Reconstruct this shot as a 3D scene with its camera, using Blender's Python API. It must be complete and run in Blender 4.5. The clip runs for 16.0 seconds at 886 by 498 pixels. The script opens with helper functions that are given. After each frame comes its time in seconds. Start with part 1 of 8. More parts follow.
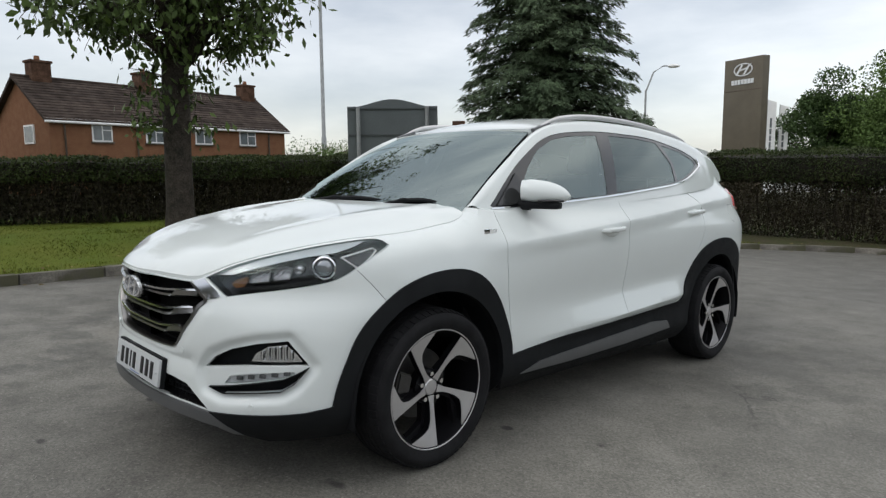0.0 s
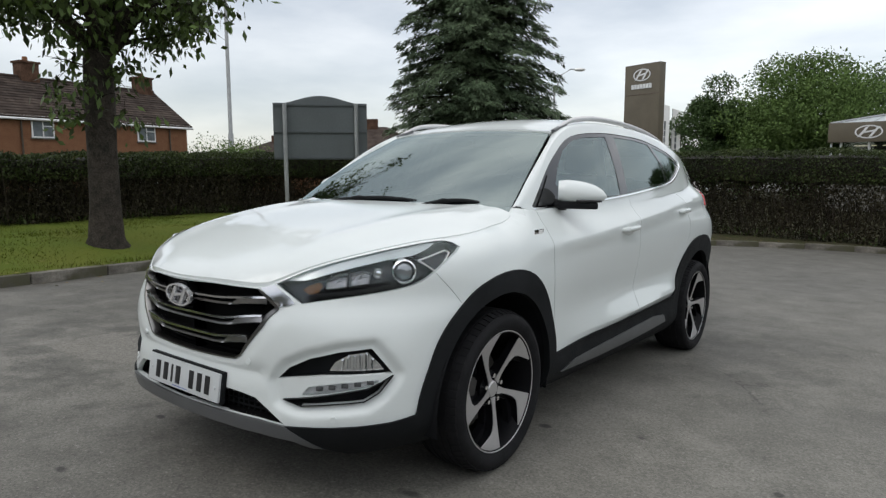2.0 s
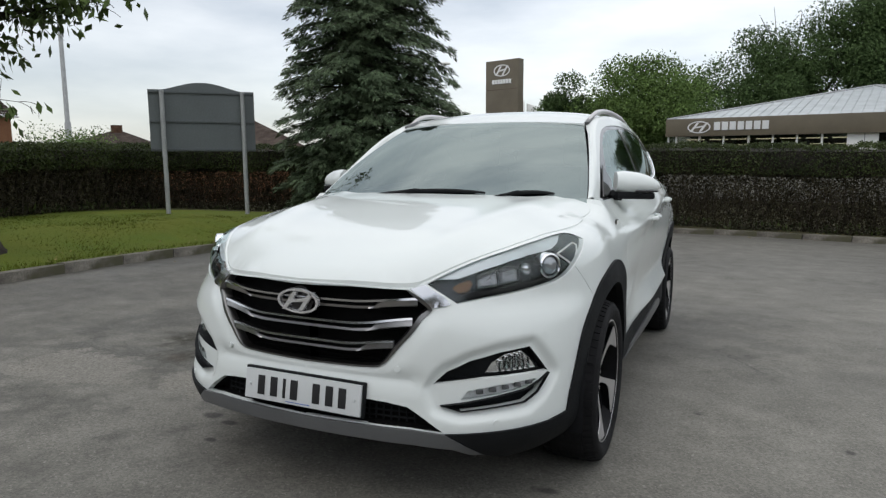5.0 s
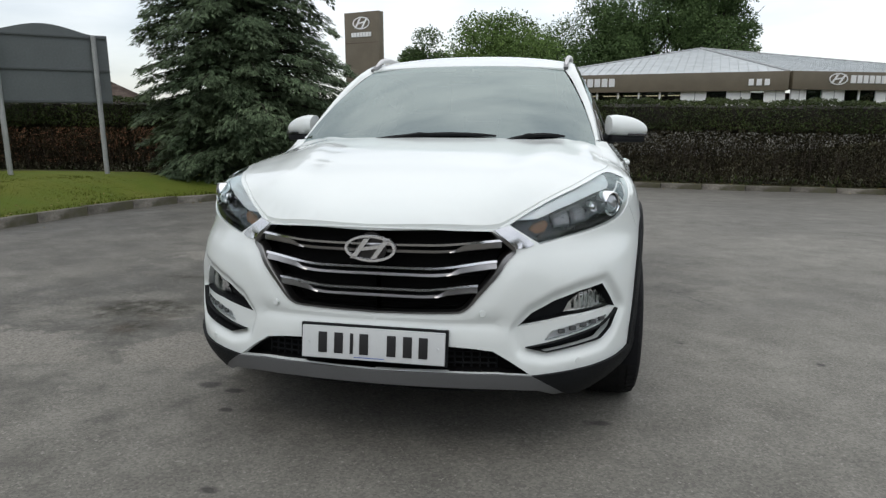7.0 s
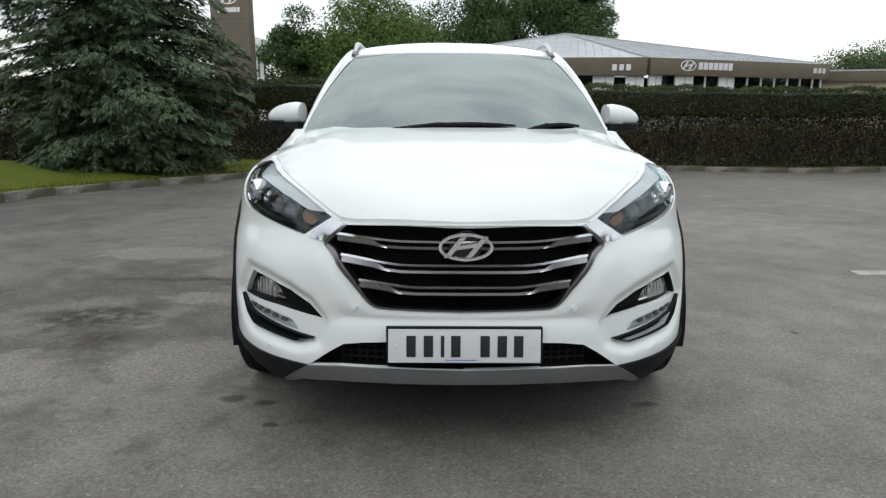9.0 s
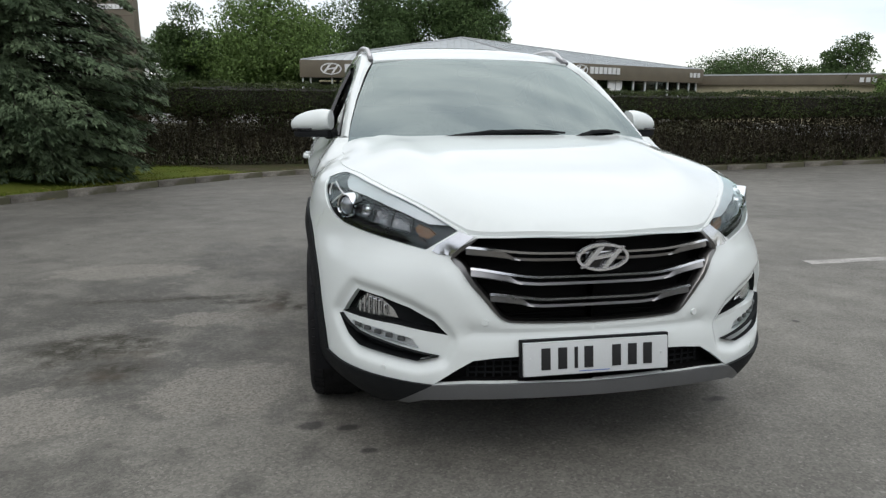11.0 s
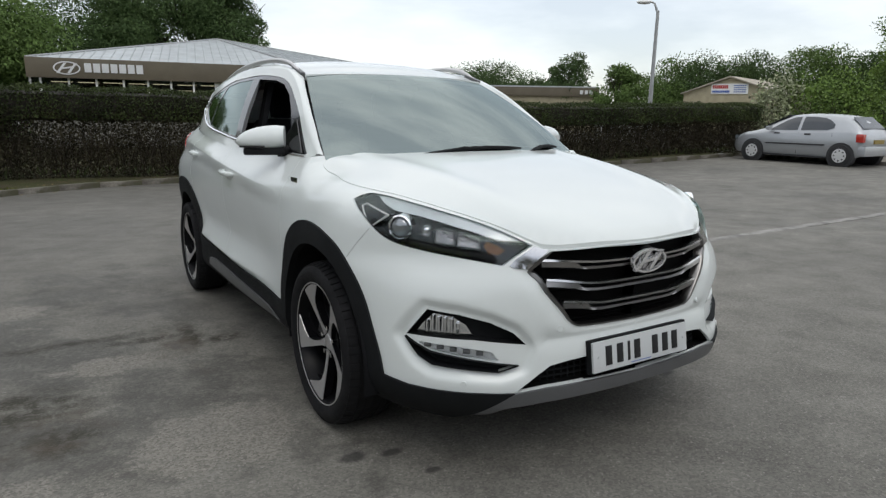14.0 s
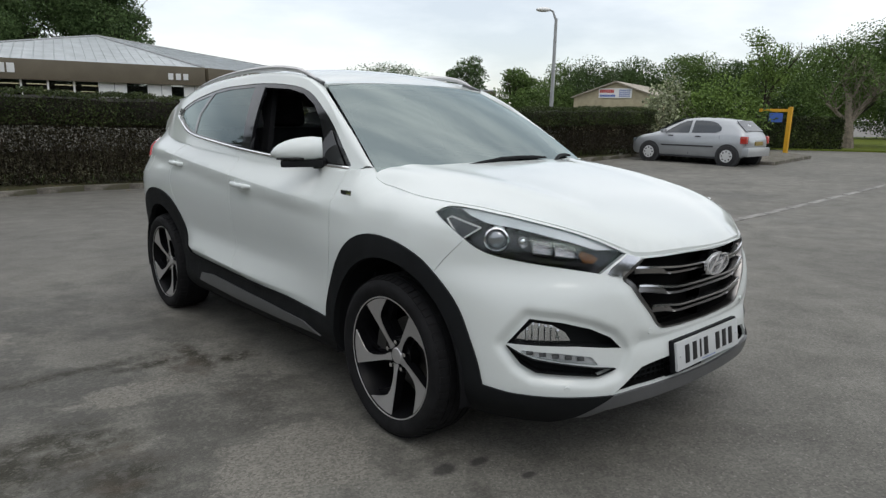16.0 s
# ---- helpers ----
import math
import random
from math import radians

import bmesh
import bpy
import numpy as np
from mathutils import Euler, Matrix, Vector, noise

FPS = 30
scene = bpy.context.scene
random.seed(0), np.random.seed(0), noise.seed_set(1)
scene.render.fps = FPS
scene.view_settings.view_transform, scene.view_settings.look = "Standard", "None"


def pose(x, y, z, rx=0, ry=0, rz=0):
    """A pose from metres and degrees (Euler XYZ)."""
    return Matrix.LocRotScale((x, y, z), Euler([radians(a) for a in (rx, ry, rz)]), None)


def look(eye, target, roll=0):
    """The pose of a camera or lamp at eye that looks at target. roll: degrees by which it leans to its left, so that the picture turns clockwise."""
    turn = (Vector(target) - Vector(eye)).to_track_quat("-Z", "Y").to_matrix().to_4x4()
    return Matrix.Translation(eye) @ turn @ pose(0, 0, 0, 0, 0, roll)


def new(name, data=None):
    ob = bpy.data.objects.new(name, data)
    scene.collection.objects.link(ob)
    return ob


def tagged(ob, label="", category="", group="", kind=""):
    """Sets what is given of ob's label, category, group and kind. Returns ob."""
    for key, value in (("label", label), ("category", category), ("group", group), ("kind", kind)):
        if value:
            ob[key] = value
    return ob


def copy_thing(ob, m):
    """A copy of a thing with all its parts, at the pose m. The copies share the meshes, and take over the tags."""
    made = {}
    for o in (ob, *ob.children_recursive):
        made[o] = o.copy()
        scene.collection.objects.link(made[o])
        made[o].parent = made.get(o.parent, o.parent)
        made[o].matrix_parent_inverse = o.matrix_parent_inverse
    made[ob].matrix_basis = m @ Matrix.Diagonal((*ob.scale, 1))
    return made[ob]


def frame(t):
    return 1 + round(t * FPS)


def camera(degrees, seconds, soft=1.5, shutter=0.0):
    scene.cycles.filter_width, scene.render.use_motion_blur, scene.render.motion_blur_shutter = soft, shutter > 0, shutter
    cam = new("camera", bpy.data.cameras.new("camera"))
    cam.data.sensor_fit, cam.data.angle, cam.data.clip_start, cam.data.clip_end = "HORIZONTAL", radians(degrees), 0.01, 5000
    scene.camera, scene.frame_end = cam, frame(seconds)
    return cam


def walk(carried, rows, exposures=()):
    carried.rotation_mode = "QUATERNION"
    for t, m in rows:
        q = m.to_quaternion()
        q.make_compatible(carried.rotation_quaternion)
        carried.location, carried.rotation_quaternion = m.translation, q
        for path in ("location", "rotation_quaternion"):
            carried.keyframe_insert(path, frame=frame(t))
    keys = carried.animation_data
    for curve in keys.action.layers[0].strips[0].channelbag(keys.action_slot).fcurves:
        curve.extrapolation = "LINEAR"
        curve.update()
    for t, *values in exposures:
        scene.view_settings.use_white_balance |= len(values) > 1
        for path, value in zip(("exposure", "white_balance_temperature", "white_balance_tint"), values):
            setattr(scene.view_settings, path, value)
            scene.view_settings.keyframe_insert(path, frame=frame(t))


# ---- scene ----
cam = camera(69.1, 16.0, soft=1.35)
PATH = [
    (0, (2.772, -1.745, 1.241), (1.338, -0.373, 0.991), -0.4),
    (0.5, (2.652, -1.866, 1.234), (1.267, -0.446, 0.982), -0.4),
    (1, (2.542, -1.984, 1.252), (1.216, -0.508, 0.999), -0.3),
    (1.5, (2.41, -2.068, 1.238), (1.135, -0.549, 0.984), -0.2),
    (2, (2.264, -2.157, 1.252), (1.055, -0.585, 0.996), -0.1),
    (2.5, (2.11, -2.246, 1.252), (0.962, -0.628, 0.994), -0.0),
    (3, (1.927, -2.367, 1.265), (0.833, -0.713, 1.004), 0.0),
    (3.2, (1.851, -2.415, 1.263), (0.773, -0.75, 1.005), 0.4),
    (5.3, (1.233, -2.636, 1.244), (0.491, -0.801, 0.957), -0.3),
    (5.5, (1.156, -2.646, 1.232), (0.467, -0.792, 0.94), -0.3),
    (6, (0.967, -2.664, 1.227), (0.397, -0.774, 0.912), -0.2),
    (6.5, (0.775, -2.715, 1.184), (0.305, -0.804, 0.828), -0.0),
    (7, (0.611, -2.775, 1.183), (0.233, -0.854, 0.775), 0.0),
    (7.5, (0.462, -2.801, 1.181), (0.194, -0.867, 0.745), 0.1),
    (8, (0.294, -2.773, 1.191), (0.134, -0.831, 0.741), 0.2),
    (8.5, (0.098, -2.767, 1.21), (0.05, -0.821, 0.752), 0.4),
    (9, (-0.09, -2.776, 1.218), (-0.07, -0.83, 0.756), 0.4),
    (9.5, (-0.286, -2.791, 1.222), (-0.178, -0.848, 0.76), 0.5),
    (10, (-0.471, -2.743, 1.238), (-0.287, -0.806, 0.774), 0.7),
    (12.3, (-1.26, -2.579, 1.233), (-0.62, -0.734, 0.802), 0.6),
    (12.5, (-1.327, -2.559, 1.246), (-0.632, -0.735, 0.81), 0.9),
    (13, (-1.476, -2.499, 1.261), (-0.67, -0.721, 0.825), 1.0),
    (13.5, (-1.642, -2.435, 1.276), (-0.709, -0.719, 0.845), 1.1),
    (14, (-1.778, -2.354, 1.278), (-0.748, -0.694, 0.85), 1.1),
    (14.5, (-1.922, -2.25, 1.277), (-0.805, -0.646, 0.853), 1.1),
    (15, (-2.078, -2.179, 1.289), (-0.887, -0.629, 0.868), 1.2),
    (15.5, (-2.247, -2.065, 1.287), (-0.993, -0.564, 0.868), 1.2),
    (16, (-2.357, -1.962, 1.307), (-1.064, -0.495, 0.891), 1.3),
]
walk(cam, [(t, look(eye, target, roll)) for t, eye, target, roll in PATH], ((0, 0.12), (6.5, 0.20), (7.5, 0.33), (9, 0.37), (10, 0.35), (12.5, 0.24), (14, 0.13), (16, 0.10)))

# ---- world, sun, exposure ----
SUN_UP, SUN_AT = 52.0, 200.0        # degrees above the horizon, compass turn
world = bpy.data.worlds.new("overcast_sky")
scene.world = world
world.use_nodes = True
wn, wl = world.node_tree.nodes, world.node_tree.links
sky = wn.new("ShaderNodeTexSky")
sky.sky_type, sky.sun_disc = "NISHITA", False
sky.sun_elevation, sky.sun_rotation = radians(SUN_UP), radians(SUN_AT)
sky_bg = wn["Background"]
wl.new(sky.outputs[0], sky_bg.inputs[0])
sky_bg.inputs[1].default_value = 0.05
# the cloud cover: a grey-white layer with soft darker banks
wco = wn.new("ShaderNodeTexCoord")
wmap = wn.new("ShaderNodeMapping")
wmap.inputs["Scale"].default_value = (1.0, 1.0, 3.4)
wnoi = wn.new("ShaderNodeTexNoise")
wnoi.inputs["Scale"].default_value, wnoi.inputs["Detail"].default_value = 2.1, 7.0
wnoi.inputs["Roughness"].default_value = 0.52
wramp = wn.new("ShaderNodeValToRGB")
wramp.color_ramp.elements[0].position, wramp.color_ramp.elements[0].color = 0.37, (0.562, 0.578, 0.592, 1)
wramp.color_ramp.elements[1].position, wramp.color_ramp.elements[1].color = 0.63, (0.945, 0.935, 0.912, 1)
cloud_bg = wn.new("ShaderNodeBackground")
cloud_bg.inputs[1].default_value = 0.92
wadd = wn.new("ShaderNodeAddShader")
wl.new(wco.outputs["Generated"], wmap.inputs[0])
wl.new(wmap.outputs[0], wnoi.inputs["Vector"])
wl.new(wnoi.outputs[0], wramp.inputs[0])
# an overcast sky is about three times as bright overhead as at the horizon
wsep = wn.new("ShaderNodeSeparateXYZ")
wl.new(wco.outputs["Generated"], wsep.inputs[0])
wup = wn.new("ShaderNodeMapRange")
for k, v in zip((1, 2, 3, 4), (0.0, 1.0, 0.72, 1.55)):
    wup.inputs[k].default_value = v
wl.new(wsep.outputs[2], wup.inputs[0])
# thicker cloud in the west than in the east
wside = wn.new("ShaderNodeMapRange")
for k, v in zip((1, 2, 3, 4), (-1.0, 1.0, 0.82, 1.12)):
    wside.inputs[k].default_value = v
wl.new(wsep.outputs[0], wside.inputs[0])
wmul = wn.new("ShaderNodeMath")
wmul.operation = "MULTIPLY"
wl.new(wup.outputs[0], wmul.inputs[0])
wl.new(wside.outputs[0], wmul.inputs[1])
wl.new(wmul.outputs[0], cloud_bg.inputs[1])
wl.new(wramp.outputs[0], cloud_bg.inputs[0])
wl.new(sky_bg.outputs[0], wadd.inputs[0])
wl.new(cloud_bg.outputs[0], wadd.inputs[1])
wl.new(wadd.outputs[0], wn["World Output"].inputs[0])

sun = new("sun", bpy.data.lights.new("sun", "SUN"))
sun.data.energy, sun.data.angle, sun.data.color = 0.4, radians(25), (1.0, 0.97, 0.92)
sun.matrix_world = pose(0, 0, 30, 90 - SUN_UP, 0, 180 - SUN_AT)


# ---- materials ----
def material(name, color, rough=0.6, metal=0.0, vary=0.25, scale=8.0, fine=120.0, bump=0.15, color2=None,
             coat=0.0, island=0.0, each=0.0, spec=0.5, patch=None, patch_scale=0.6, patch_edge=(0.5, 0.62), detail=6.0):
    """A procedural surface: two colours mixed by noise at a broad scale, fine grain and relief, an optional patchy stain."""
    m = bpy.data.materials.new(name)
    m.use_nodes = True
    n, l = m.node_tree.nodes, m.node_tree.links
    b = n["Principled BSDF"]
    b.inputs["Roughness"].default_value, b.inputs["Metallic"].default_value = rough, metal
    b.inputs["Coat Weight"].default_value, b.inputs["Coat Roughness"].default_value = coat, 0.03
    b.inputs["Specular IOR Level"].default_value = spec
    co = n.new("ShaderNodeTexCoord").outputs["Object"]

    def noise_at(size, det=detail):
        t = n.new("ShaderNodeTexNoise")
        t.inputs["Scale"].default_value, t.inputs["Detail"].default_value = size, det
        l.new(co, t.inputs["Vector"])
        return t.outputs[0]

    def mix(fac, a, c, mode="MIX"):
        x = n.new("ShaderNodeMix")
        x.data_type, x.blend_type = "RGBA", mode
        for sock, v in ((x.inputs[0], fac), (x.inputs[6], a), (x.inputs[7], c)):
            if hasattr(v, "is_linked"):
                l.new(v, sock)
            else:
                sock.default_value = v if not isinstance(v, tuple) else (*v, 1)[:4]
        return x.outputs[2]

    def ramp(v, lo, hi, a=0.0, c=1.0):
        r = n.new("ShaderNodeMapRange")
        l.new(v, r.inputs[0])
        for k, w in zip((1, 2, 3, 4), (lo, hi, a, c)):
            r.inputs[k].default_value = w
        return r.outputs[0]

    broad = noise_at(scale)
    second = color2 or tuple(min(1.0, c * (1 - 0.9 * vary)) for c in color)
    col = mix(ramp(broad, 0.35, 0.65), color, second)
    grain = noise_at(fine, 3.0)
    g = ramp(grain, 0.3, 0.7, 1 - vary * 0.6, 1 + vary * 0.6)
    col = mix(1.0, col, g, "MULTIPLY")
    if island or each:
        src = n.new("ShaderNodeNewGeometry").outputs["Random Per Island"] if island else n.new("ShaderNodeObjectInfo").outputs["Random"]
        a = island or each
        col = mix(1.0, col, ramp(src, 0, 1, 1 - a, 1 + a), "MULTIPLY")
    if patch:
        p = ramp(noise_at(patch_scale, 5.0), *patch_edge)
        col = mix(p, col, patch)
        l.new(ramp(p, 0, 1, rough, max(0.2, rough - 0.25)), b.inputs["Roughness"])
    elif vary:
        l.new(ramp(broad, 0.3, 0.7, max(0.02, rough * (1 - 0.3 * vary)), min(1, rough * (1 + 0.3 * vary))), b.inputs["Roughness"])
    l.new(col, b.inputs["Base Color"])
    if bump:
        bp = n.new("ShaderNodeBump")
        bp.inputs["Strength"].default_value, bp.inputs["Distance"].default_value = bump, 0.01
        l.new(grain, bp.inputs["Height"])
        l.new(bp.outputs[0], b.inputs["Normal"])
    return m


def leaf_material(name, color, color2, rough=0.5, spread=0.35, spec=0.18):
    m = material(name, color, rough, vary=0.25, scale=1.2, fine=40, bump=0.0, color2=color2, island=spread, spec=spec)
    return m


def glass_material(name, tint, rough=0.0, see=0.5, ior=1.5):
    """Window glass: a clear coat of gloss over a tinted see-through pane."""
    m = bpy.data.materials.new(name)
    m.use_nodes = True
    n, l = m.node_tree.nodes, m.node_tree.links
    n.remove(n["Principled BSDF"])
    gl, tr, fr, mx = (n.new("ShaderNode" + k) for k in ("BsdfGlossy", "BsdfTransparent", "Fresnel", "MixShader"))
    gl.inputs["Roughness"].default_value = rough
    gl.inputs["Color"].default_value = (0.85, 0.98, 0.96, 1)
    tr.inputs[0].default_value = (*tint, 1)
    fr.inputs[0].default_value = ior
    l.new(fr.outputs[0], mx.inputs[0])
    l.new(tr.outputs[0], mx.inputs[1])
    l.new(gl.outputs[0], mx.inputs[2])
    l.new(mx.outputs[0], n["Material Output"].inputs[0])
    return m


def asphalt_material():
    """Worn asphalt: stone grain, broad tone changes, damp blotches round an old wet stain beside the car, oil spots and fine cracks."""
    m = bpy.data.materials.new("worn_asphalt")
    m.use_nodes = True
    n, l = m.node_tree.nodes, m.node_tree.links
    b = n["Principled BSDF"]
    co = n.new("ShaderNodeTexCoord").outputs["Object"]

    def put(sock, v):
        if hasattr(v, "is_linked"):
            l.new(v, sock)
        elif isinstance(v, tuple):
            sock.default_value = (*v, 1)[:4] if len(sock.default_value) == 4 else v
        else:
            sock.default_value = v

    def noise_at(size, det=5.0, rough=0.55, stretch=None, off=(0, 0, 0)):
        v = co
        mp = n.new("ShaderNodeMapping")
        mp.inputs["Location"].default_value = off
        mp.inputs["Scale"].default_value = stretch or (1, 1, 1)
        l.new(co, mp.inputs[0])
        t = n.new("ShaderNodeTexNoise")
        t.inputs["Scale"].default_value, t.inputs["Detail"].default_value, t.inputs["Roughness"].default_value = size, det, rough
        l.new(mp.outputs[0], t.inputs["Vector"])
        return t.outputs[0]

    def ramp(v, lo, hi, a=0.0, c=1.0):
        r = n.new("ShaderNodeMapRange")
        put(r.inputs[0], v)
        for k, w in zip((1, 2, 3, 4), (lo, hi, a, c)):
            r.inputs[k].default_value = w
        return r.outputs[0]

    def calc(op, a, c=0.0):
        x = n.new("ShaderNodeMath")
        x.operation = op
        put(x.inputs[0], a)
        put(x.inputs[1], c)
        return x.outputs[0]

    def mix(fac, a, c, mode="MIX"):
        x = n.new("ShaderNodeMix")
        x.data_type, x.blend_type = "RGBA", mode
        put(x.inputs[0], fac), put(x.inputs[6], a), put(x.inputs[7], c)
        return x.outputs[2]

    def blob(x, y, rx, ry, edge=0.35):
        """1 inside an oval on the ground, with a ragged soft edge."""
        mp = n.new("ShaderNodeMapping")
        mp.vector_type = "TEXTURE"
        mp.inputs["Location"].default_value = (x, y, 0)
        mp.inputs["Scale"].default_value = (rx, ry, 50)
        l.new(co, mp.inputs[0])
        ln = n.new("ShaderNodeVectorMath")
        ln.operation = "LENGTH"
        l.new(mp.outputs[0], ln.inputs[0])
        d = calc("ADD", ln.outputs["Value"], calc("ADD", ramp(rag, 0.3, 0.7, -0.4, 0.4), ramp(rag2, 0.3, 0.7, -0.38, 0.38)))
        return ramp(d, 1 - edge, 1 + edge, 1.0, 0.0)

    rag = noise_at(1.3, 6.0, 0.6)
    rag2 = noise_at(6.5, 5.0, 0.65)
    xyz = n.new("ShaderNodeSeparateXYZ")
    l.new(co, xyz.inputs[0])
    depth_of = calc("ADD", xyz.outputs[1], calc("MULTIPLY", xyz.outputs[0], -0.42))
    broad = noise_at(0.35, 4.0)
    col = mix(ramp(broad, 0.35, 0.65), (0.167, 0.160, 0.139), (0.122, 0.117, 0.102))
    mid = noise_at(3.2, 6.0, 0.62)
    col = mix(1.0, col, ramp(mid, 0.3, 0.7, 0.80, 1.18), "MULTIPLY")
    # stones of the surface
    vo = n.new("ShaderNodeTexVoronoi")
    vo.inputs["Scale"].default_value = 125.0
    l.new(co, vo.inputs["Vector"])
    bw = n.new("ShaderNodeSeparateColor")
    l.new(vo.outputs["Color"], bw.inputs[0])
    col = mix(1.0, col, ramp(bw.outputs[0], 0, 1, 0.74, 1.26), "MULTIPLY")
    fleck = ramp(noise_at(62.0, 2.0), 0.63, 0.70)
    col = mix(calc("MULTIPLY", fleck, 0.5), col, (0.30, 0.29, 0.26))
    # damp blotches, thickest in the old stain on the car's right-hand side
    area = calc("MAXIMUM", calc("MAXIMUM", blob(-2.1, 1.5, 1.45, 2.6), calc("MULTIPLY", blob(-5.2, 6.5, 2.6, 7.0, 0.5), 0.9)), calc("MULTIPLY", ramp(noise_at(0.22, 3.0, 0.5, None, (9, 4, 0)), 0.5, 0.66), 0.65))
    blot = ramp(calc("ADD", noise_at(1.15, 7.0, 0.66), calc("MULTIPLY", calc("SUBTRACT", noise_at(4.5, 6.0, 0.7), 0.5), 0.22)), 0.455, 0.515)
    damp = calc("MULTIPLY", area, blot)
    damp = calc("MAXIMUM", damp, calc("MULTIPLY", blob(-5.0, 8.0, 3.4, 6.5, 0.5), 0.55))
    # broad wet ground towards the corner with the conifer and along the far kerb
    wet = calc("MULTIPLY", ramp(calc("ADD", depth_of, ramp(rag, 0.3, 0.7, -1.6, 1.6)), 2.6, 6.5), 0.62)
    damp = calc("MAXIMUM", damp, calc("MULTIPLY", wet, ramp(noise_at(0.8, 5.0, 0.55), 0.35, 0.65, 0.6, 1.0)))
    col = mix(calc("MULTIPLY", damp, 0.62), col, (0.044, 0.042, 0.036))
    # dry, paler islands inside the old stain
    for px, py, rx, ry in ((-1.62, 1.2, 0.26, 0.15), (-1.3, 0.12, 0.32, 0.28), (-2.2, -0.1, 0.5, 0.3), (-2.5, 2.6, 0.55, 0.22)):
        col = mix(calc("MULTIPLY", blob(px, py, rx, ry, 0.12), 0.75), col, mix(1.0, (0.185, 0.174, 0.150), ramp(bw.outputs[0], 0, 1, 0.6, 1.4), "MULTIPLY"))
    # crumbs of dirt and moss gathered in the stain
    crumb = ramp(calc("ADD", noise_at(34.0, 3.0, 0.7), calc("MULTIPLY", noise_at(6.0, 3.0), 0.5)), 0.80, 0.86)
    lines = blob(-1.9, 1.66, 0.5, 0.06, 0.5)
    for px, py, rx, ry in ((-1.42, 1.52, 0.22, 0.05), (-0.98, 1.34, 0.1, 0.06), (-1.84, 0.33, 0.16, 0.17), (-1.14, 1.52, 0.05, 0.2), (-2.05, 0.75, 0.3, 0.2)):
        lines = calc("MAXIMUM", lines, blob(px, py, rx, ry, 0.5))
    col = mix(calc("MULTIPLY", calc("MULTIPLY", lines, ramp(noise_at(17.0, 4.0, 0.7), 0.38, 0.52)), 0.9), col, (0.020, 0.018, 0.009))
    col = mix(calc("MULTIPLY", crumb, calc("ADD", calc("MULTIPLY", area, 0.18), 0.06)), col, (0.22, 0.21, 0.18))
    rust = calc("MULTIPLY", calc("MAXIMUM", blob(-1.86, 0.40, 0.22, 0.20), blob(-1.22, 1.35, 0.13, 0.4)), ramp(noise_at(5.5, 5.0), 0.45, 0.7))
    col = mix(calc("MULTIPLY", rust, 0.6), col, (0.060, 0.043, 0.028))
    # oil spots, scattered
    vs = n.new("ShaderNodeTexVoronoi")
    vs.inputs["Scale"].default_value = 1.55
    l.new(co, vs.inputs["Vector"])
    sc = n.new("ShaderNodeSeparateColor")
    l.new(vs.outputs["Color"], sc.inputs[0])
    size = ramp(sc.outputs[0], 0.6, 1.0, -0.02, 0.05)
    far_off = calc("ADD", vs.outputs["Distance"], ramp(noise_at(16.0, 3.0), 0.3, 0.7, -0.025, 0.025))
    spot = ramp(calc("SUBTRACT", far_off, size), -0.012, 0.022, 1.0, 0.0)
    for ox, oy, orad in ((-0.78, -0.40, 0.05), (-0.92, -0.36, 0.07), (-0.71, -0.59, 0.04), (0.81, 0.56, 0.06), (0.76, -0.40, 0.07), (-0.45, -1.15, 0.05)):
        spot = calc("MAXIMUM", spot, blob(ox, oy, orad * 0.65, orad * 0.42, 0.3))
    col = mix(calc("MULTIPLY", spot, 0.75), col, (0.022, 0.021, 0.020))
    # fine cracks
    vc = n.new("ShaderNodeTexVoronoi")
    vc.feature = "DISTANCE_TO_EDGE"
    vc.inputs["Scale"].default_value = 0.55
    wob = n.new("ShaderNodeVectorMath")
    wob.operation = "ADD"
    wn3 = n.new("ShaderNodeTexNoise")
    wn3.inputs["Scale"].default_value = 2.2
    wn3.inputs["Detail"].default_value = 6.0
    l.new(co, wn3.inputs["Vector"])
    l.new(co, wob.inputs[0])
    l.new(wn3.outputs["Color"], wob.inputs[1])
    l.new(wob.outputs[0], vc.inputs["Vector"])
    crack = calc("MULTIPLY", ramp(vc.outputs["Distance"], 0.002, 0.008, 1.0, 0.0), ramp(noise_at(0.5, 3.0, 0.5, None, (3, 1, 0)), 0.58, 0.70))
    col = mix(calc("MULTIPLY", crack, 0.45), col, (0.03, 0.029, 0.027))
    l.new(col, b.inputs["Base Color"])
    l.new(calc("SUBTRACT", ramp(mid, 0.3, 0.7, 0.78, 0.66), calc("MULTIPLY", damp, 0.12)), b.inputs["Roughness"])
    b.inputs["Specular IOR Level"].default_value = 0.28
    bp = n.new("ShaderNodeBump")
    bp.inputs["Strength"].default_value, bp.inputs["Distance"].default_value = 0.4, 0.005
    hgt = calc("SUBTRACT", calc("ADD", calc("MULTIPLY", noise_at(150.0, 3.0, 0.6), 0.9), calc("MULTIPLY", mid, 1.2)), crack)
    l.new(hgt, bp.inputs["Height"])
    l.new(bp.outputs[0], b.inputs["Normal"])
    return m


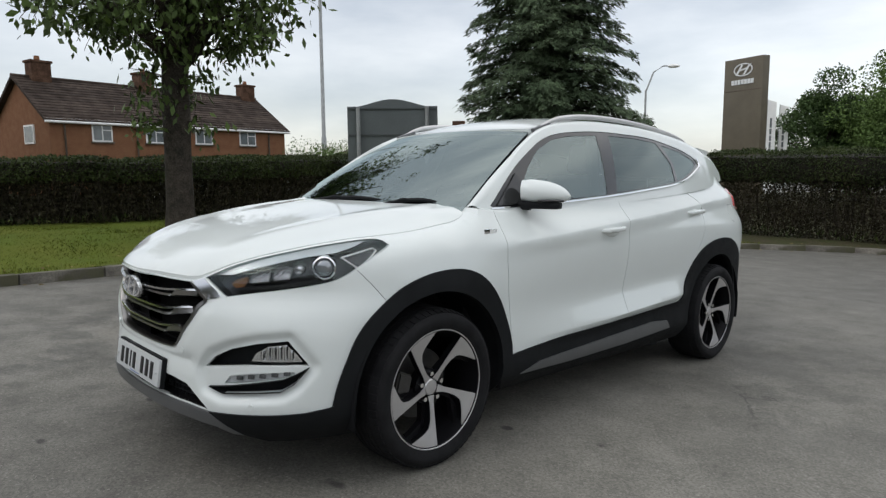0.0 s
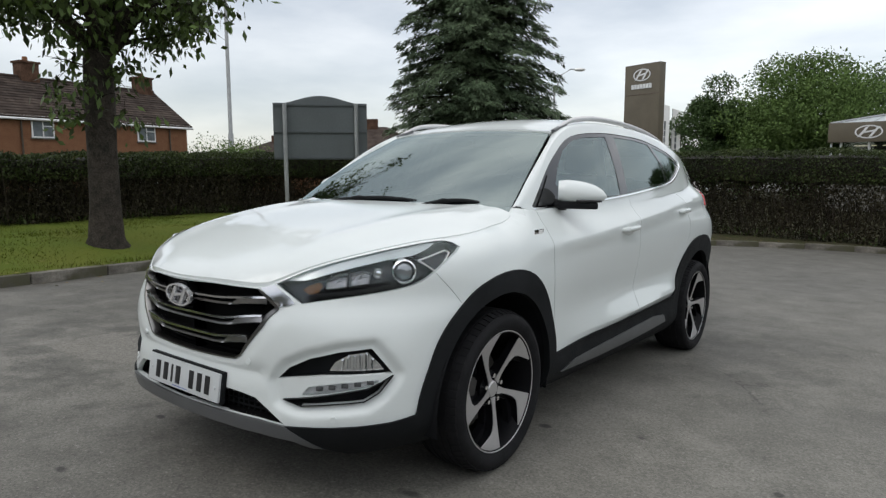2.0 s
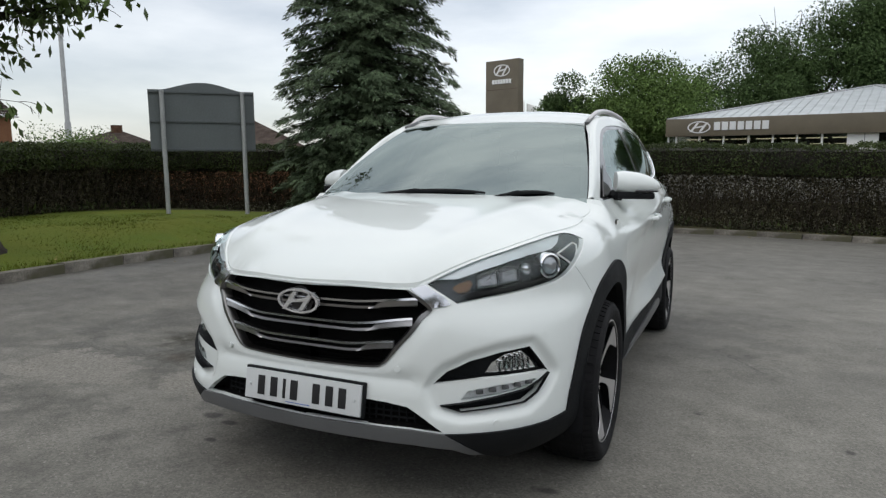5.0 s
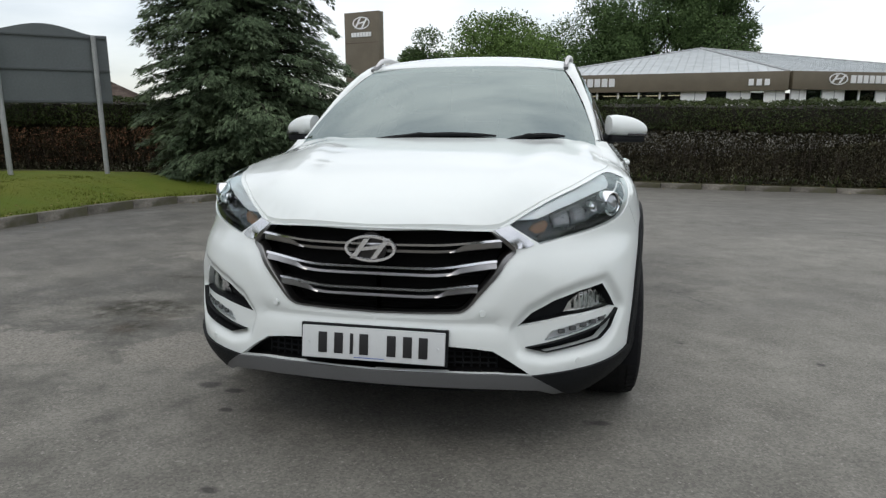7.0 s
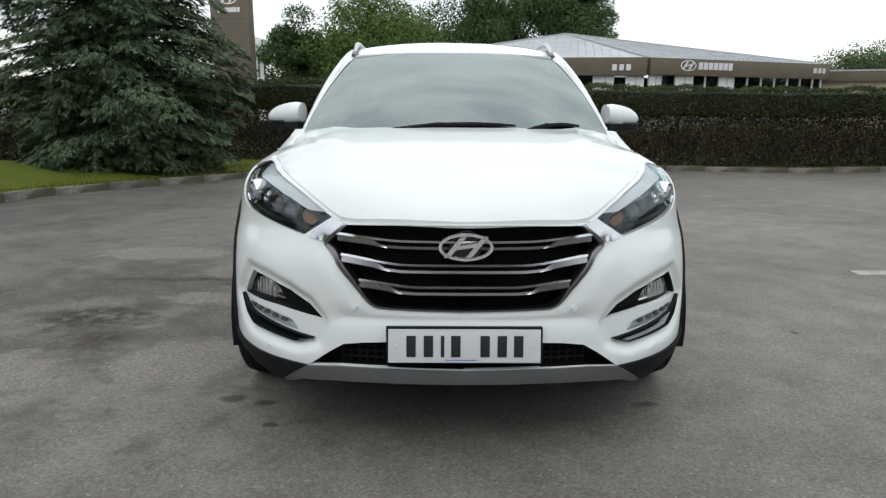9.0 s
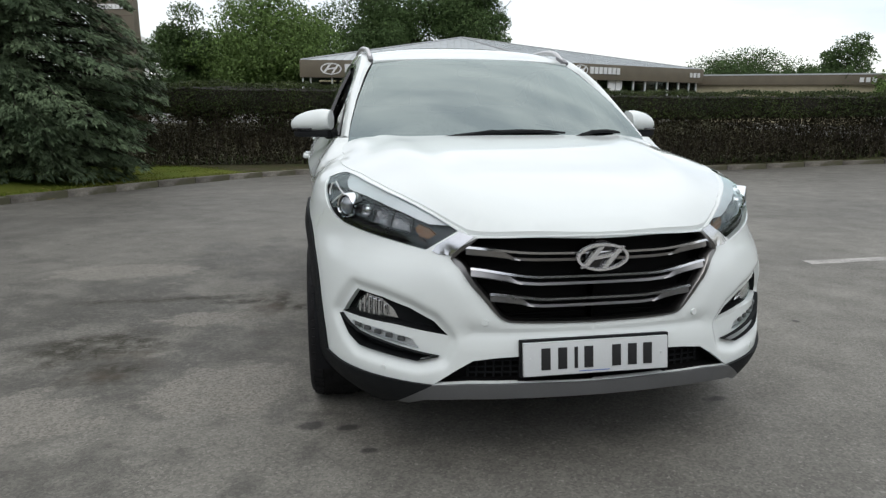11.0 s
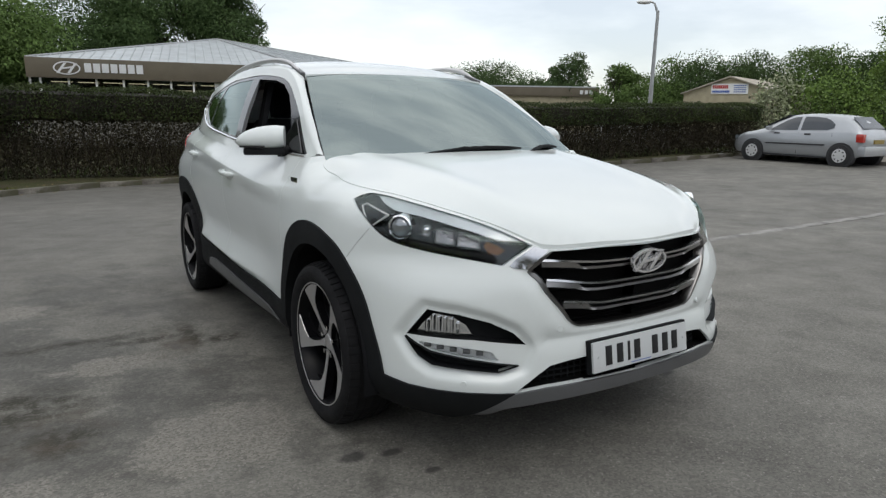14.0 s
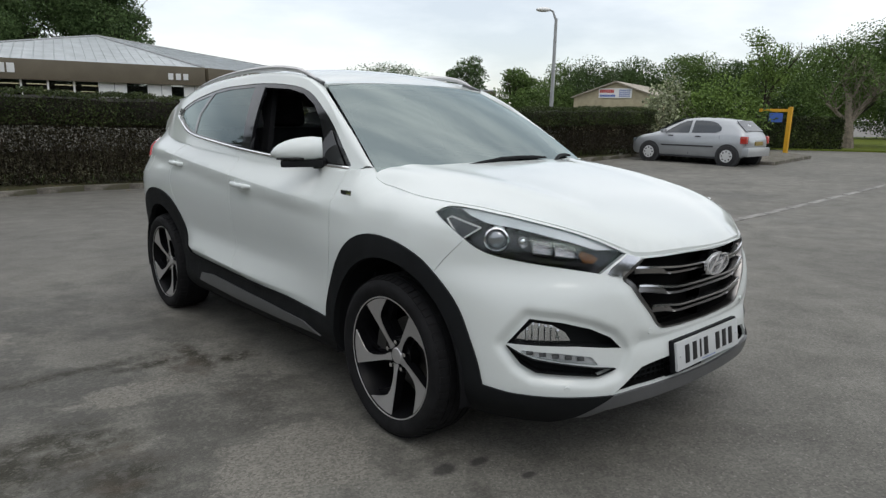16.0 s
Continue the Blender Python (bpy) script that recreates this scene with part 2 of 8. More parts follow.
M_ASPHALT = asphalt_material()
M_CONCRETE = material("kerb_concrete", (0.19, 0.175, 0.15), 0.9, vary=0.5, scale=6, fine=80, bump=0.4, each=0.25, spec=0.15,
                      patch=(0.075, 0.072, 0.045), patch_scale=4, patch_edge=(0.45, 0.62))
M_SETT = material("edging_concrete", (0.30, 0.29, 0.27), 0.9, vary=0.5, scale=4, fine=80, bump=0.4, each=0.25)
M_LAWN = material("lawn_soil", (0.080, 0.112, 0.014), 0.95, vary=0.45, scale=1.1, fine=90, bump=0.5, color2=(0.108, 0.122, 0.022), spec=0.1)
M_SOIL = material("bare_soil", (0.060, 0.052, 0.032), 0.95, vary=0.6, scale=2.2, fine=50, bump=0.6, color2=(0.050, 0.056, 0.024), spec=0.08)
M_BLADE = leaf_material("grass_blade", (0.080, 0.106, 0.014), (0.112, 0.124, 0.024), 0.7, 0.35, 0.08)
M_HEDGE_LEAF = leaf_material("hedge_leaf", (0.050, 0.068, 0.019), (0.030, 0.043, 0.014), 0.6, 0.5)
M_HEDGE_DRY = leaf_material("hedge_dry_leaf", (0.050, 0.044, 0.026), (0.030, 0.028, 0.017), 0.8, 0.6, 0.1)
M_TWIG = material("hedge_twig", (0.060, 0.050, 0.038), 0.9, vary=0.5, scale=12, fine=90, bump=0.3, island=0.5, spec=0.1)
# near-black filler colour standing in for the shade deep inside the hedges
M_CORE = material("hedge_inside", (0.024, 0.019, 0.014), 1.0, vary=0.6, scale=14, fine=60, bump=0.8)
M_BARK = material("bark", (0.052, 0.043, 0.034), 0.9, vary=0.7, scale=9, fine=45, bump=0.9, color2=(0.030, 0.027, 0.022), spec=0.12)
M_LEAF = leaf_material("tree_leaf", (0.085, 0.125, 0.034), (0.050, 0.078, 0.022), 0.5, 0.55)
M_CONIFER = leaf_material("conifer_needles", (0.058, 0.088, 0.046), (0.102, 0.138, 0.075), 0.7, 0.5)
M_FARLEAF = leaf_material("far_leaf", (0.100, 0.155, 0.040), (0.068, 0.112, 0.030), 0.7, 0.32)
M_FARDARK = leaf_material("far_dark_leaf", (0.046, 0.078, 0.026), (0.068, 0.108, 0.036), 0.7, 0.32)
M_BRICK = material("red_brick", (0.205, 0.105, 0.058), 0.9, vary=0.5, scale=3, fine=30, bump=0.2, color2=(0.18, 0.088, 0.05), spec=0.1)
M_SOOT = material("sooty_brick", (0.105, 0.060, 0.040), 0.9, vary=0.5, scale=3, fine=30, bump=0.2, spec=0.1)
M_ROOFTILE = material("brown_roof_tile", (0.058, 0.043, 0.035), 0.85, vary=0.5, scale=2, fine=25, bump=0.2, each=0.2, spec=0.15)
M_UPVC = material("white_frame", (0.75, 0.75, 0.74), 0.4, vary=0.08, scale=3, fine=40, bump=0.0)
M_DARKPANE = material("window_pane", (0.16, 0.18, 0.19), 0.08, vary=0.3, scale=0.8, fine=4, bump=0.0, spec=0.6)
M_FASCIA = material("bronze_fascia", (0.118, 0.098, 0.066), 0.5, vary=0.15, scale=1.2, fine=30, bump=0.03, metal=0.1)
M_SHEET = material("grey_roof_sheet", (0.42, 0.45, 0.46), 0.5, vary=0.2, scale=1.0, fine=30, bump=0.05)
M_SILVER = material("silver_letters", (0.72, 0.72, 0.72), 0.3, metal=0.4, vary=0.05, scale=5, fine=50, bump=0.0)
M_SIGNBACK = material("grey_sign_back", (0.105, 0.12, 0.122), 0.55, vary=0.15, scale=1.5, fine=30, bump=0.03)
M_POST = material("grey_post", (0.33, 0.34, 0.34), 0.5, vary=0.2, scale=4, fine=60, bump=0.05)
M_YELLOW = material("yellow_paint", (0.62, 0.33, 0.01), 0.5, vary=0.15, scale=4, fine=60, bump=0.05)
M_CREAM = material("cream_render", (0.42, 0.37, 0.25), 0.8, vary=0.2, scale=2, fine=30, bump=0.1)
M_TANROOF = material("corrugated_roof", (0.40, 0.36, 0.29), 0.8, vary=0.3, scale=1.5, fine=20, bump=0.1)
M_WHITE = material("white_panel", (0.78, 0.78, 0.76), 0.5, vary=0.06, scale=3, fine=30, bump=0.0)
M_RED = material("red_letters", (0.45, 0.03, 0.03), 0.5, vary=0.05, scale=3, fine=30, bump=0.0)
M_BLUE = material("blue_letters", (0.05, 0.12, 0.40), 0.5, vary=0.05, scale=3, fine=30, bump=0.0)
M_INSIDE = material("shop_inside", (0.10, 0.075, 0.055), 0.9, vary=0.4, scale=1.0, fine=12, bump=0.0)


# ---- mesh helpers ----
def part(name, bm, mat, parent=None, label="", smooth=True, angle=35):
    """Links a bmesh as one mesh object, under a thing or a part where one is given."""
    me = bpy.data.meshes.new(name)
    bm.normal_update()
    bm.to_mesh(me)
    bm.free()
    me.materials.append(mat)
    if smooth:
        me.shade_smooth()
        me.set_sharp_from_angle(angle=radians(angle))
    ob = new(name, me)
    if parent:
        ob.parent = parent
    if label:
        tagged(ob, label=label)
    return ob


def empty(name, m=None, label="", category="", group="", kind=""):
    ob = new(name)
    if m is not None:
        ob.matrix_world = m
    ob.empty_display_size = 0.1
    return tagged(ob, label, category, group, kind)


def box_in(bm, lo, hi, m=None, bevel=0.0):
    c = [(a + b) / 2 for a, b in zip(lo, hi)]
    s = [b - a for a, b in zip(lo, hi)]
    made = bmesh.ops.create_cube(bm, size=1.0, matrix=(m or Matrix()) @ Matrix.Translation(c) @ Matrix.Diagonal((*s, 1)))
    if bevel:
        edges = list({e for v in made["verts"] for e in v.link_edges})
        bmesh.ops.bevel(bm, geom=edges, offset=bevel, segments=2, profile=0.7, affect="EDGES")
    return bm


def box(lo, hi, m=None, bevel=0.0):
    return box_in(bmesh.new(), lo, hi, m, bevel)


def tube_in(bm, pts, radii, sides=8, caps=True):
    """A tube through points with a radius at each."""
    pts = [Vector(p) for p in pts]
    if isinstance(radii, (int, float)):
        radii = [radii] * len(pts)
    radii = [float(r) for r in radii]
    rings = []
    up = Vector((0.3, 0.2, 1)).normalized()
    for i, p in enumerate(pts):
        d = (pts[min(i + 1, len(pts) - 1)] - pts[max(i - 1, 0)]).normalized()
        ref = up if abs(d.dot(up)) < 0.95 else Vector((1, 0, 0))
        a = d.cross(ref).normalized()
        b = d.cross(a)
        rings.append([bm.verts.new(p + radii[i] * (math.cos(k * math.tau / sides) * a + math.sin(k * math.tau / sides) * b)) for k in range(sides)])
    for r, q in zip(rings, rings[1:]):
        for k in range(sides):
            bm.faces.new((r[k], r[(k + 1) % sides], q[(k + 1) % sides], q[k]))
    if caps:
        bm.faces.new(rings[0][::-1])
        bm.faces.new(rings[-1])
    return bm


def tube(pts, radii, sides=8):
    return tube_in(bmesh.new(), pts, radii, sides)


def prism_in(bm, outline, vec):
    """Extrudes a closed outline of 3D points along vec."""
    a = [bm.verts.new(p) for p in outline]
    b = [bm.verts.new(Vector(p) + Vector(vec)) for p in outline]
    fs = [bm.faces.new(a[::-1]), bm.faces.new(b)]
    k = len(a)
    fs += [bm.faces.new((a[i], a[(i + 1) % k], b[(i + 1) % k], b[i])) for i in range(k)]
    bmesh.ops.recalc_face_normals(bm, faces=fs)
    return bm


def prism(outline, vec):
    return prism_in(bmesh.new(), outline, vec)


def raw_mesh(name, verts, sides, mat, parent=None, smooth=False):
    """One mesh of many separate faces, each with the same number of corners."""
    verts = np.asarray(verts, dtype=np.float32).reshape(-1, 3)
    n = len(verts) // sides
    me = bpy.data.meshes.new(name)
    me.vertices.add(len(verts))
    me.vertices.foreach_set("co", verts.ravel())
    me.loops.add(len(verts))
    me.loops.foreach_set("vertex_index", np.arange(len(verts), dtype=np.int32))
    me.polygons.add(n)
    me.polygons.foreach_set("loop_start", np.arange(0, len(verts), sides, dtype=np.int32))
    me.update(calc_edges=True)
    me.materials.append(mat)
    ob = new(name, me)
    if parent:
        ob.parent = parent
    return ob


RNG = np.random.default_rng(7)


def leaf_quads(P, size, aspect=0.5, lean=None, spread=1.0):
    """Diamond-shaped leaves at the points P. lean: a direction to which the tips point; spread: how far they stray from it."""
    n = len(P)
    d = RNG.normal(size=(n, 3)) * spread
    if lean is not None:
        d = d + np.asarray(lean)
    d /= np.linalg.norm(d, axis=1, keepdims=True) + 1e-9
    o = RNG.normal(size=(n, 3))
    s = np.cross(d, o)
    s /= np.linalg.norm(s, axis=1, keepdims=True) + 1e-9
    L = size * RNG.uniform(0.65, 1.35, (n, 1))
    w = L * aspect * 0.5
    return np.stack([P, P + d * L * 0.5 + s * w, P + d * L, P + d * L * 0.45 - s * w], axis=1)


def catmull(pts, step):
    """Points at even steps along a smooth line through pts."""
    p = [np.array(q, float) for q in pts]
    p = [2 * p[0] - p[1], *p, 2 * p[-1] - p[-2]]
    dense = []
    for a, b, c, d in zip(p, p[1:], p[2:], p[3:]):
        for t in np.linspace(0, 1, 24, endpoint=False):
            dense.append(0.5 * (2 * b + (c - a) * t + (2 * a - 5 * b + 4 * c - d) * t * t + (3 * b - a - 3 * c + d) * t ** 3))
    dense.append(p[-2])
    dense = np.array(dense)
    s = np.concatenate([[0], np.cumsum(np.linalg.norm(np.diff(dense, axis=0), axis=1))])
    k = np.linspace(0, s[-1], max(2, round(s[-1] / step) + 1))
    return np.stack([np.interp(k, s, dense[:, i]) for i in range(dense.shape[1])], axis=1)


def smooth01(u):
    u = np.clip(u, 0, 1)
    return u * u * (3 - 2 * u)


SLOPE = 0.04      # the car park falls by this much a metre towards the far hedge


def ground_z(x, y):
    x, y = np.asarray(x, float), np.asarray(y, float)
    return -SLOPE * np.clip(y, -14, 24) * (1 - 0.85 * smooth01((x - 7) / 10)) * (1 - smooth01((-x - 40) / 60))


FAR = 0.8265      # the surroundings were laid out at a larger scale: one factor brings them to size


def far_place(x, y, z=0.0, turn=0.0, at=None):
    """Pose and scale of a thing in the surroundings, from its place on the layout."""
    c, n = math.cos(-0.0121), math.sin(-0.0121)
    ax, ay = at or (x, y)
    return pose(FAR * (c * x - n * y) + 0.024, FAR * (n * x + c * y) - 0.1265, FAR * z + 0.17 + 0.0015 * ax - 0.0113 * ay, 0, 0, turn - 0.69) @ Matrix.Diagonal((FAR, FAR, FAR, 1))


# ---- ground, kerb, lawn ----
KERB = catmull([(-3.9, -7.5), (-4.7, -4), (-5.4, -0.4), (-5.62, 0.75), (-5.82, 1.9), (-6.02, 3.1), (-6.12, 4.5), (-6.1, 5.9), (-5.8, 7.2),
                (-4.85, 8.7), (-3.95, 10.1), (-2.5, 12.0), (-0.7, 13.35), (1.4, 13.65), (3.0, 13.3), (5.0, 12.95), (7.2, 12.6), (9.7, 11.75), (11.7, 11.3), (13.6, 10.55), (15.6, 10.35), (17.0, 10.5)], 0.3)
KT = np.gradient(KERB, axis=0)
KT /= np.linalg.norm(KT, axis=1, keepdims=True)
KN = np.stack([-KT[:, 1], KT[:, 0]], axis=1)


def lawn_add(y):
    return np.interp(y, [-6, 2, 5, 7.5, 10, 13], [0.36, 0.38, 0.42, 0.40, 0.18, 0.15])


def lawn_z(x, y):
    d = float(np.min(np.hypot(KERB[:, 0] - x, KERB[:, 1] - y)))
    base = float(ground_z(x, y))
    return base + 0.10 + (float(lawn_add(y)) - 0.10) * float(smooth01((d - 0.1) / 2.0))


def ground_sheet():
    near = np.arange(-16, 40, 0.6)
    far = np.array([60, 90, 140, 220, 350, 600, 1000, 1600])
    xs = np.concatenate([-far[::-1] - 0, [-44, -34, -26, -20], near, [46], far + 0])
    ys = np.concatenate([-far[::-1], [-44, -34, -26, -20], near, [46], far])
    X, Y = np.meshgrid(xs, ys, indexing="ij")
    Z = ground_z(X, Y) + 0.006 * np.sin(X * 1.3 + 0.7 * Y) * np.sin(Y * 0.9) * (np.hypot(X, Y - 1.3) > 4)
    bm = bmesh.new()
    v = [[bm.verts.new((X[i, j], Y[i, j], Z[i, j])) for j in range(len(ys))] for i in range(len(xs))]
    for i in range(len(xs) - 1):
        for j in range(len(ys) - 1):
            bm.faces.new((v[i][j], v[i + 1][j], v[i + 1][j + 1], v[i][j + 1]))
    return tagged(part("ground", bm, M_ASPHALT), "worn grey asphalt car park with damp stains", "ground", kind="structure")


ground_sheet()


def lawn_sheet():
    bm, bed = bmesh.new(), bmesh.new()
    offs = [0.1, 0.3, 0.6, 0.9, 1.3, 1.7, 2.2, 3, 4, 5.5, 8, 12, 22, 45]
    rows = []
    for i, (p, nn) in enumerate(zip(KERB[::2], KN[::2])):
        row = []
        for d in offs:
            q = p + nn * d
            z = float(ground_z(*q)) + 0.10 + (float(lawn_add(p[1] + 0.3 * d * nn[1])) - 0.10) * float(smooth01((d - 0.1) / 2.0))
            row.append(((q[0], q[1], z + 0.015 * math.sin(3 * q[0]) * math.sin(2.3 * q[1]) - (0.1 if d > 20 else 0))))
        rows.append(row)
    for r, q in zip(rows, rows[1:]):
        for k in range(len(offs) - 1):
            sheet = bed if r[0][0] > -2.6 or offs[k] > 5 else bm
            sheet.faces.new([sheet.verts.new(p) for p in (r[k], q[k], q[k + 1], r[k + 1])])
    for sheet in (bm, bed):
        bmesh.ops.remove_doubles(sheet, verts=sheet.verts[:], dist=0.002)
        bmesh.ops.recalc_face_normals(sheet, faces=sheet.faces[:])
    tagged(part("soil_bed", bed, M_SOIL), "bare brown soil and litter under the far hedge", "soil", kind="structure")
    ob = part("lawn", bm, M_LAWN)
    return tagged(ob, "mown green grass verge on a low bank behind the kerb", "lawn", kind="structure")


lawn_sheet()


def grass_blades():
    """Short blades of grass on the near part of the lawn."""
    n = 80000
    i = RNG.integers(0, 71, n)
    d = RNG.uniform(0.12, 4.2, n) ** 1.0
    t = RNG.uniform(0, 1, n)[:, None]
    P = KERB[i] * (1 - t) + KERB[i + 1] * t + KN[i] * d[:, None]
    z = ground_z(P[:, 0], P[:, 1]) + 0.10 + (lawn_add(P[:, 1]) - 0.10) * smooth01((d - 0.1) / 2.0) - 0.015
    B = np.column_stack([P, z])
    h = RNG.uniform(0.016, 0.042, (n, 1)) * np.where(d < 0.35, 1.8, 1.0)[:, None]
    a = RNG.uniform(0, math.tau, n)
    s = np.column_stack([np.cos(a), np.sin(a), 0 * a]) * 0.008
    tip = B + np.column_stack([RNG.normal(0, 0.02, n), RNG.normal(0, 0.02, n), h[:, 0]])
    raw = raw_mesh("grass", np.stack([B - s, B + s, tip], axis=1), 3, M_BLADE)
    tagged(raw, "short mown green grass on the verge", "grass", kind="stuff")


grass_blades()

# fallen leaves and litter along the kerb
n = 420
i = RNG.integers(8, len(KERB) - 30, n)
P = KERB[i] + KN[i] * RNG.normal(0.1, 0.28, (n, 1)) + RNG.normal(0, 0.1, (n, 2))
off = np.einsum("ij,ij->i", P - KERB[i], KN[i])
z = np.where(off > 0.05, np.array([lawn_z(*p) for p in P]) + 0.03, ground_z(P[:, 0], P[:, 1]) + 0.012)
z = np.where(np.abs(off) < 0.12, ground_z(P[:, 0], P[:, 1]) + 0.135, z)
a = RNG.uniform(0, math.tau, n)
d = np.column_stack([np.cos(a), np.sin(a), RNG.normal(0, 0.15, n)]) * RNG.uniform(0.018, 0.04, (n, 1))
w = np.column_stack([-np.sin(a), np.cos(a), RNG.normal(0, 0.15, n)]) * RNG.uniform(0.009, 0.02, (n, 1))
C = np.column_stack([P, z])
litter = raw_mesh("leaf_litter", np.stack([C - d, C + w, C + d, C - w], axis=1), 4, leaf_material("fallen_leaf", (0.24, 0.19, 0.08), (0.13, 0.095, 0.045), 0.8, 0.6, 0.1))
tagged(litter, "scattered dry yellow and brown leaves along the kerb", "leaves", kind="stuff")

kerb = empty("kerb", label="weathered grey concrete kerb stones round the car park", category="kerb", kind="structure")
kstep = catmull(KERB, 0.915)
stone = None
for a, b in zip(kstep, kstep[1:]):
    L = float(np.linalg.norm(b - a)) - 0.012
    if stone is None:
        bm = box((-0.45, -0.065, -0.25), (0.45, 0.065, 0.115), bevel=0.018)
        stone = part("kerb_stone", bm, M_CONCRETE, kerb)
        ob = stone
    else:
        ob = new("kerb_stone", stone.data)
        ob.parent = kerb
    c = (a + b) / 2
    za, zb = float(ground_z(*a)), float(ground_z(*b))
    ob.matrix_local = pose(c[0], c[1], (za + zb) / 2 + random.uniform(-0.012, 0.012), random.uniform(-2, 2), -math.degrees(math.atan2(zb - za, L)),
                           math.degrees(math.atan2(b[1] - a[1], b[0] - a[0])) + random.uniform(-1, 1)) @ Matrix.Diagonal((L / 0.9, 1, 1, 1))

# flush concrete edging that crosses the car park beside the car
edging = empty("edging_strip", label="flush pale concrete edging strip across the asphalt", category="kerb", kind="structure")
bm = box((-0.45, -0.06, -0.2), (0.45, 0.06, 0.008), bevel=0.006)
sett = part("edging_stone", bm, M_SETT, edging)
for k in range(26):
    ob = sett if k == 0 else new("edging_stone", sett.data)
    ob.parent = edging
    x, y = 3.55 + 0.915 * k, 1.95 + 0.021 * k
    ob.matrix_local = pose(x, y, float(ground_z(x, y)), 0, random.uniform(-0.3, 0.3), 1.2 + random.uniform(-0.6, 0.6))


# unseen plain wall, added to keep low southern sky light off the car
M_WALL = material("grey_render", (0.10, 0.105, 0.09), 0.9, vary=0.4, scale=1.2, fine=30, bump=0.2, spec=0.1)
tagged(part("wall_south", box((-24, -15.3, -1), (34, -15, 5.2)), M_WALL), "plain weathered grey rendered wall closing the car park", "wall", kind="structure")

# ---- hedge ----
HEDGE = catmull([(-9.2, -9), (-9.9, -2), (-10.0, 1.0), (-10.3, 3.2), (-11.3, 5.6), (-12.2, 8.2), (-12.0, 10.8), (-9.5, 13.3), (-5, 14.6), (-1, 14.95), (3, 14.3),
                 (7, 13.5), (11, 12.25), (15, 11.3), (17.2, 11.0), (18.3, 10.75)], 0.25)
HT = np.gradient(HEDGE, axis=0)
HT /= np.linalg.norm(HT, axis=1, keepdims=True)
HN = np.stack([HT[:, 1], -HT[:, 0]], axis=1)          # towards the car park
HB = np.array([lawn_z(*p) for p in HEDGE]) - 0.03
HTOP = np.where(HEDGE[:, 0] > -4, np.interp(HEDGE[:, 0], [-4, 0, 3, 8, 12, 17], [1.58, 1.56, 1.50, 1.43, 1.44, 1.56]), np.interp(HEDGE[:, 1], [-9, 2, 8, 14], [1.42, 1.44, 1.56, 1.58]))


def hedge_points(n, across, lo, hi):
    """n points in the hedge: across (fractions of its half thickness, towards the car park) and heights as fractions."""
    i = RNG.integers(0, len(HEDGE) - 1, n)
    t = RNG.uniform(0, 1, n)
    p = HEDGE[i] * (1 - t[:, None]) + HEDGE[i + 1] * t[:, None]
    w = 0.48 + 0.06 * np.sin(i * 0.9) + 0.05 * np.sin(i * 0.37 + 1)
    u = RNG.uniform(*across, n) if isinstance(across, tuple) else across
    h = RNG.uniform(lo, hi, n)
    top = HTOP[i] + 0.03 * np.sin(i * 0.8) + 0.02 * np.sin(i * 2.1)
    q = p + HN[i] * (u * w)[:, None]
    return np.column_stack([q, HB[i] + h * (top - HB[i])])


hedge = empty("hedge", pose(0, 0, 0), "clipped hedge, green on top with bare brown stems below", "hedge", kind="stuff")
# solid dark filler in place of the shade behind the leaves
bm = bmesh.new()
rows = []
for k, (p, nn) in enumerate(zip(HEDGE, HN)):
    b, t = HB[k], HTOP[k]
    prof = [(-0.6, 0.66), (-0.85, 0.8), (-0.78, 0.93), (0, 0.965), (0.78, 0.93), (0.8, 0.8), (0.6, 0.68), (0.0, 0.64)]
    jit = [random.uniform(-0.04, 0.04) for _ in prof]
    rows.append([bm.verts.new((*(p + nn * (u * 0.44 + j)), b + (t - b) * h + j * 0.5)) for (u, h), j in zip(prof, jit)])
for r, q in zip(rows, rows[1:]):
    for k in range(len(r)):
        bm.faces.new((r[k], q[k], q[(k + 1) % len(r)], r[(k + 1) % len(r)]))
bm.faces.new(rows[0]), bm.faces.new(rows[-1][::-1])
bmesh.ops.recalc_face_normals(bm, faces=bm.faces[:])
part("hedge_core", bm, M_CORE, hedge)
P = np.concatenate([hedge_points(60000, (0.72, 1.12), 0.66, 1.0), hedge_points(18000, (-1.1, -0.7), 0.55, 1.0)])
Q = hedge_points(62000, (-1.0, 1.08), 0.965, 1.02)
raw_mesh("green_leaves", leaf_quads(np.concatenate([P, Q]), 0.048, 0.55, (0, 0, 0.35)), 4, M_HEDGE_LEAF, hedge)
P = np.concatenate([hedge_points(75000, (0.1, 1.0), 0.02, 0.80), hedge_points(65000, (-0.9, 0.2), 0.02, 0.78)])
# thin places, where daylight comes through between the stems
low = P[:, 2] - ground_z(P[:, 0], P[:, 1])
cell = np.floor((P[:, 0] * 1.0 + P[:, 1] * 0.6) / 0.14) * 12.9898 + np.floor(low / 0.17) * 78.233
patchy = 0.5 + 0.5 * np.sin(P[:, 0] * 1.1 + 2.1 * P[:, 1]) * np.sin(P[:, 0] * 0.47 - 0.8 * P[:, 1] + 2)
thin = ((np.sin(cell) * 43758.5453) % 1.0 > 0.62) * patchy * np.exp(-((low - 0.85) / 0.26) ** 2)
P = P[RNG.uniform(0, 1, len(P)) > 0.9 * thin]
P = np.concatenate([P, hedge_points(70000, (-0.7, 0.8), 0.0, 0.42), hedge_points(52000, (-0.8, 0.9), 0.42, 0.74)])
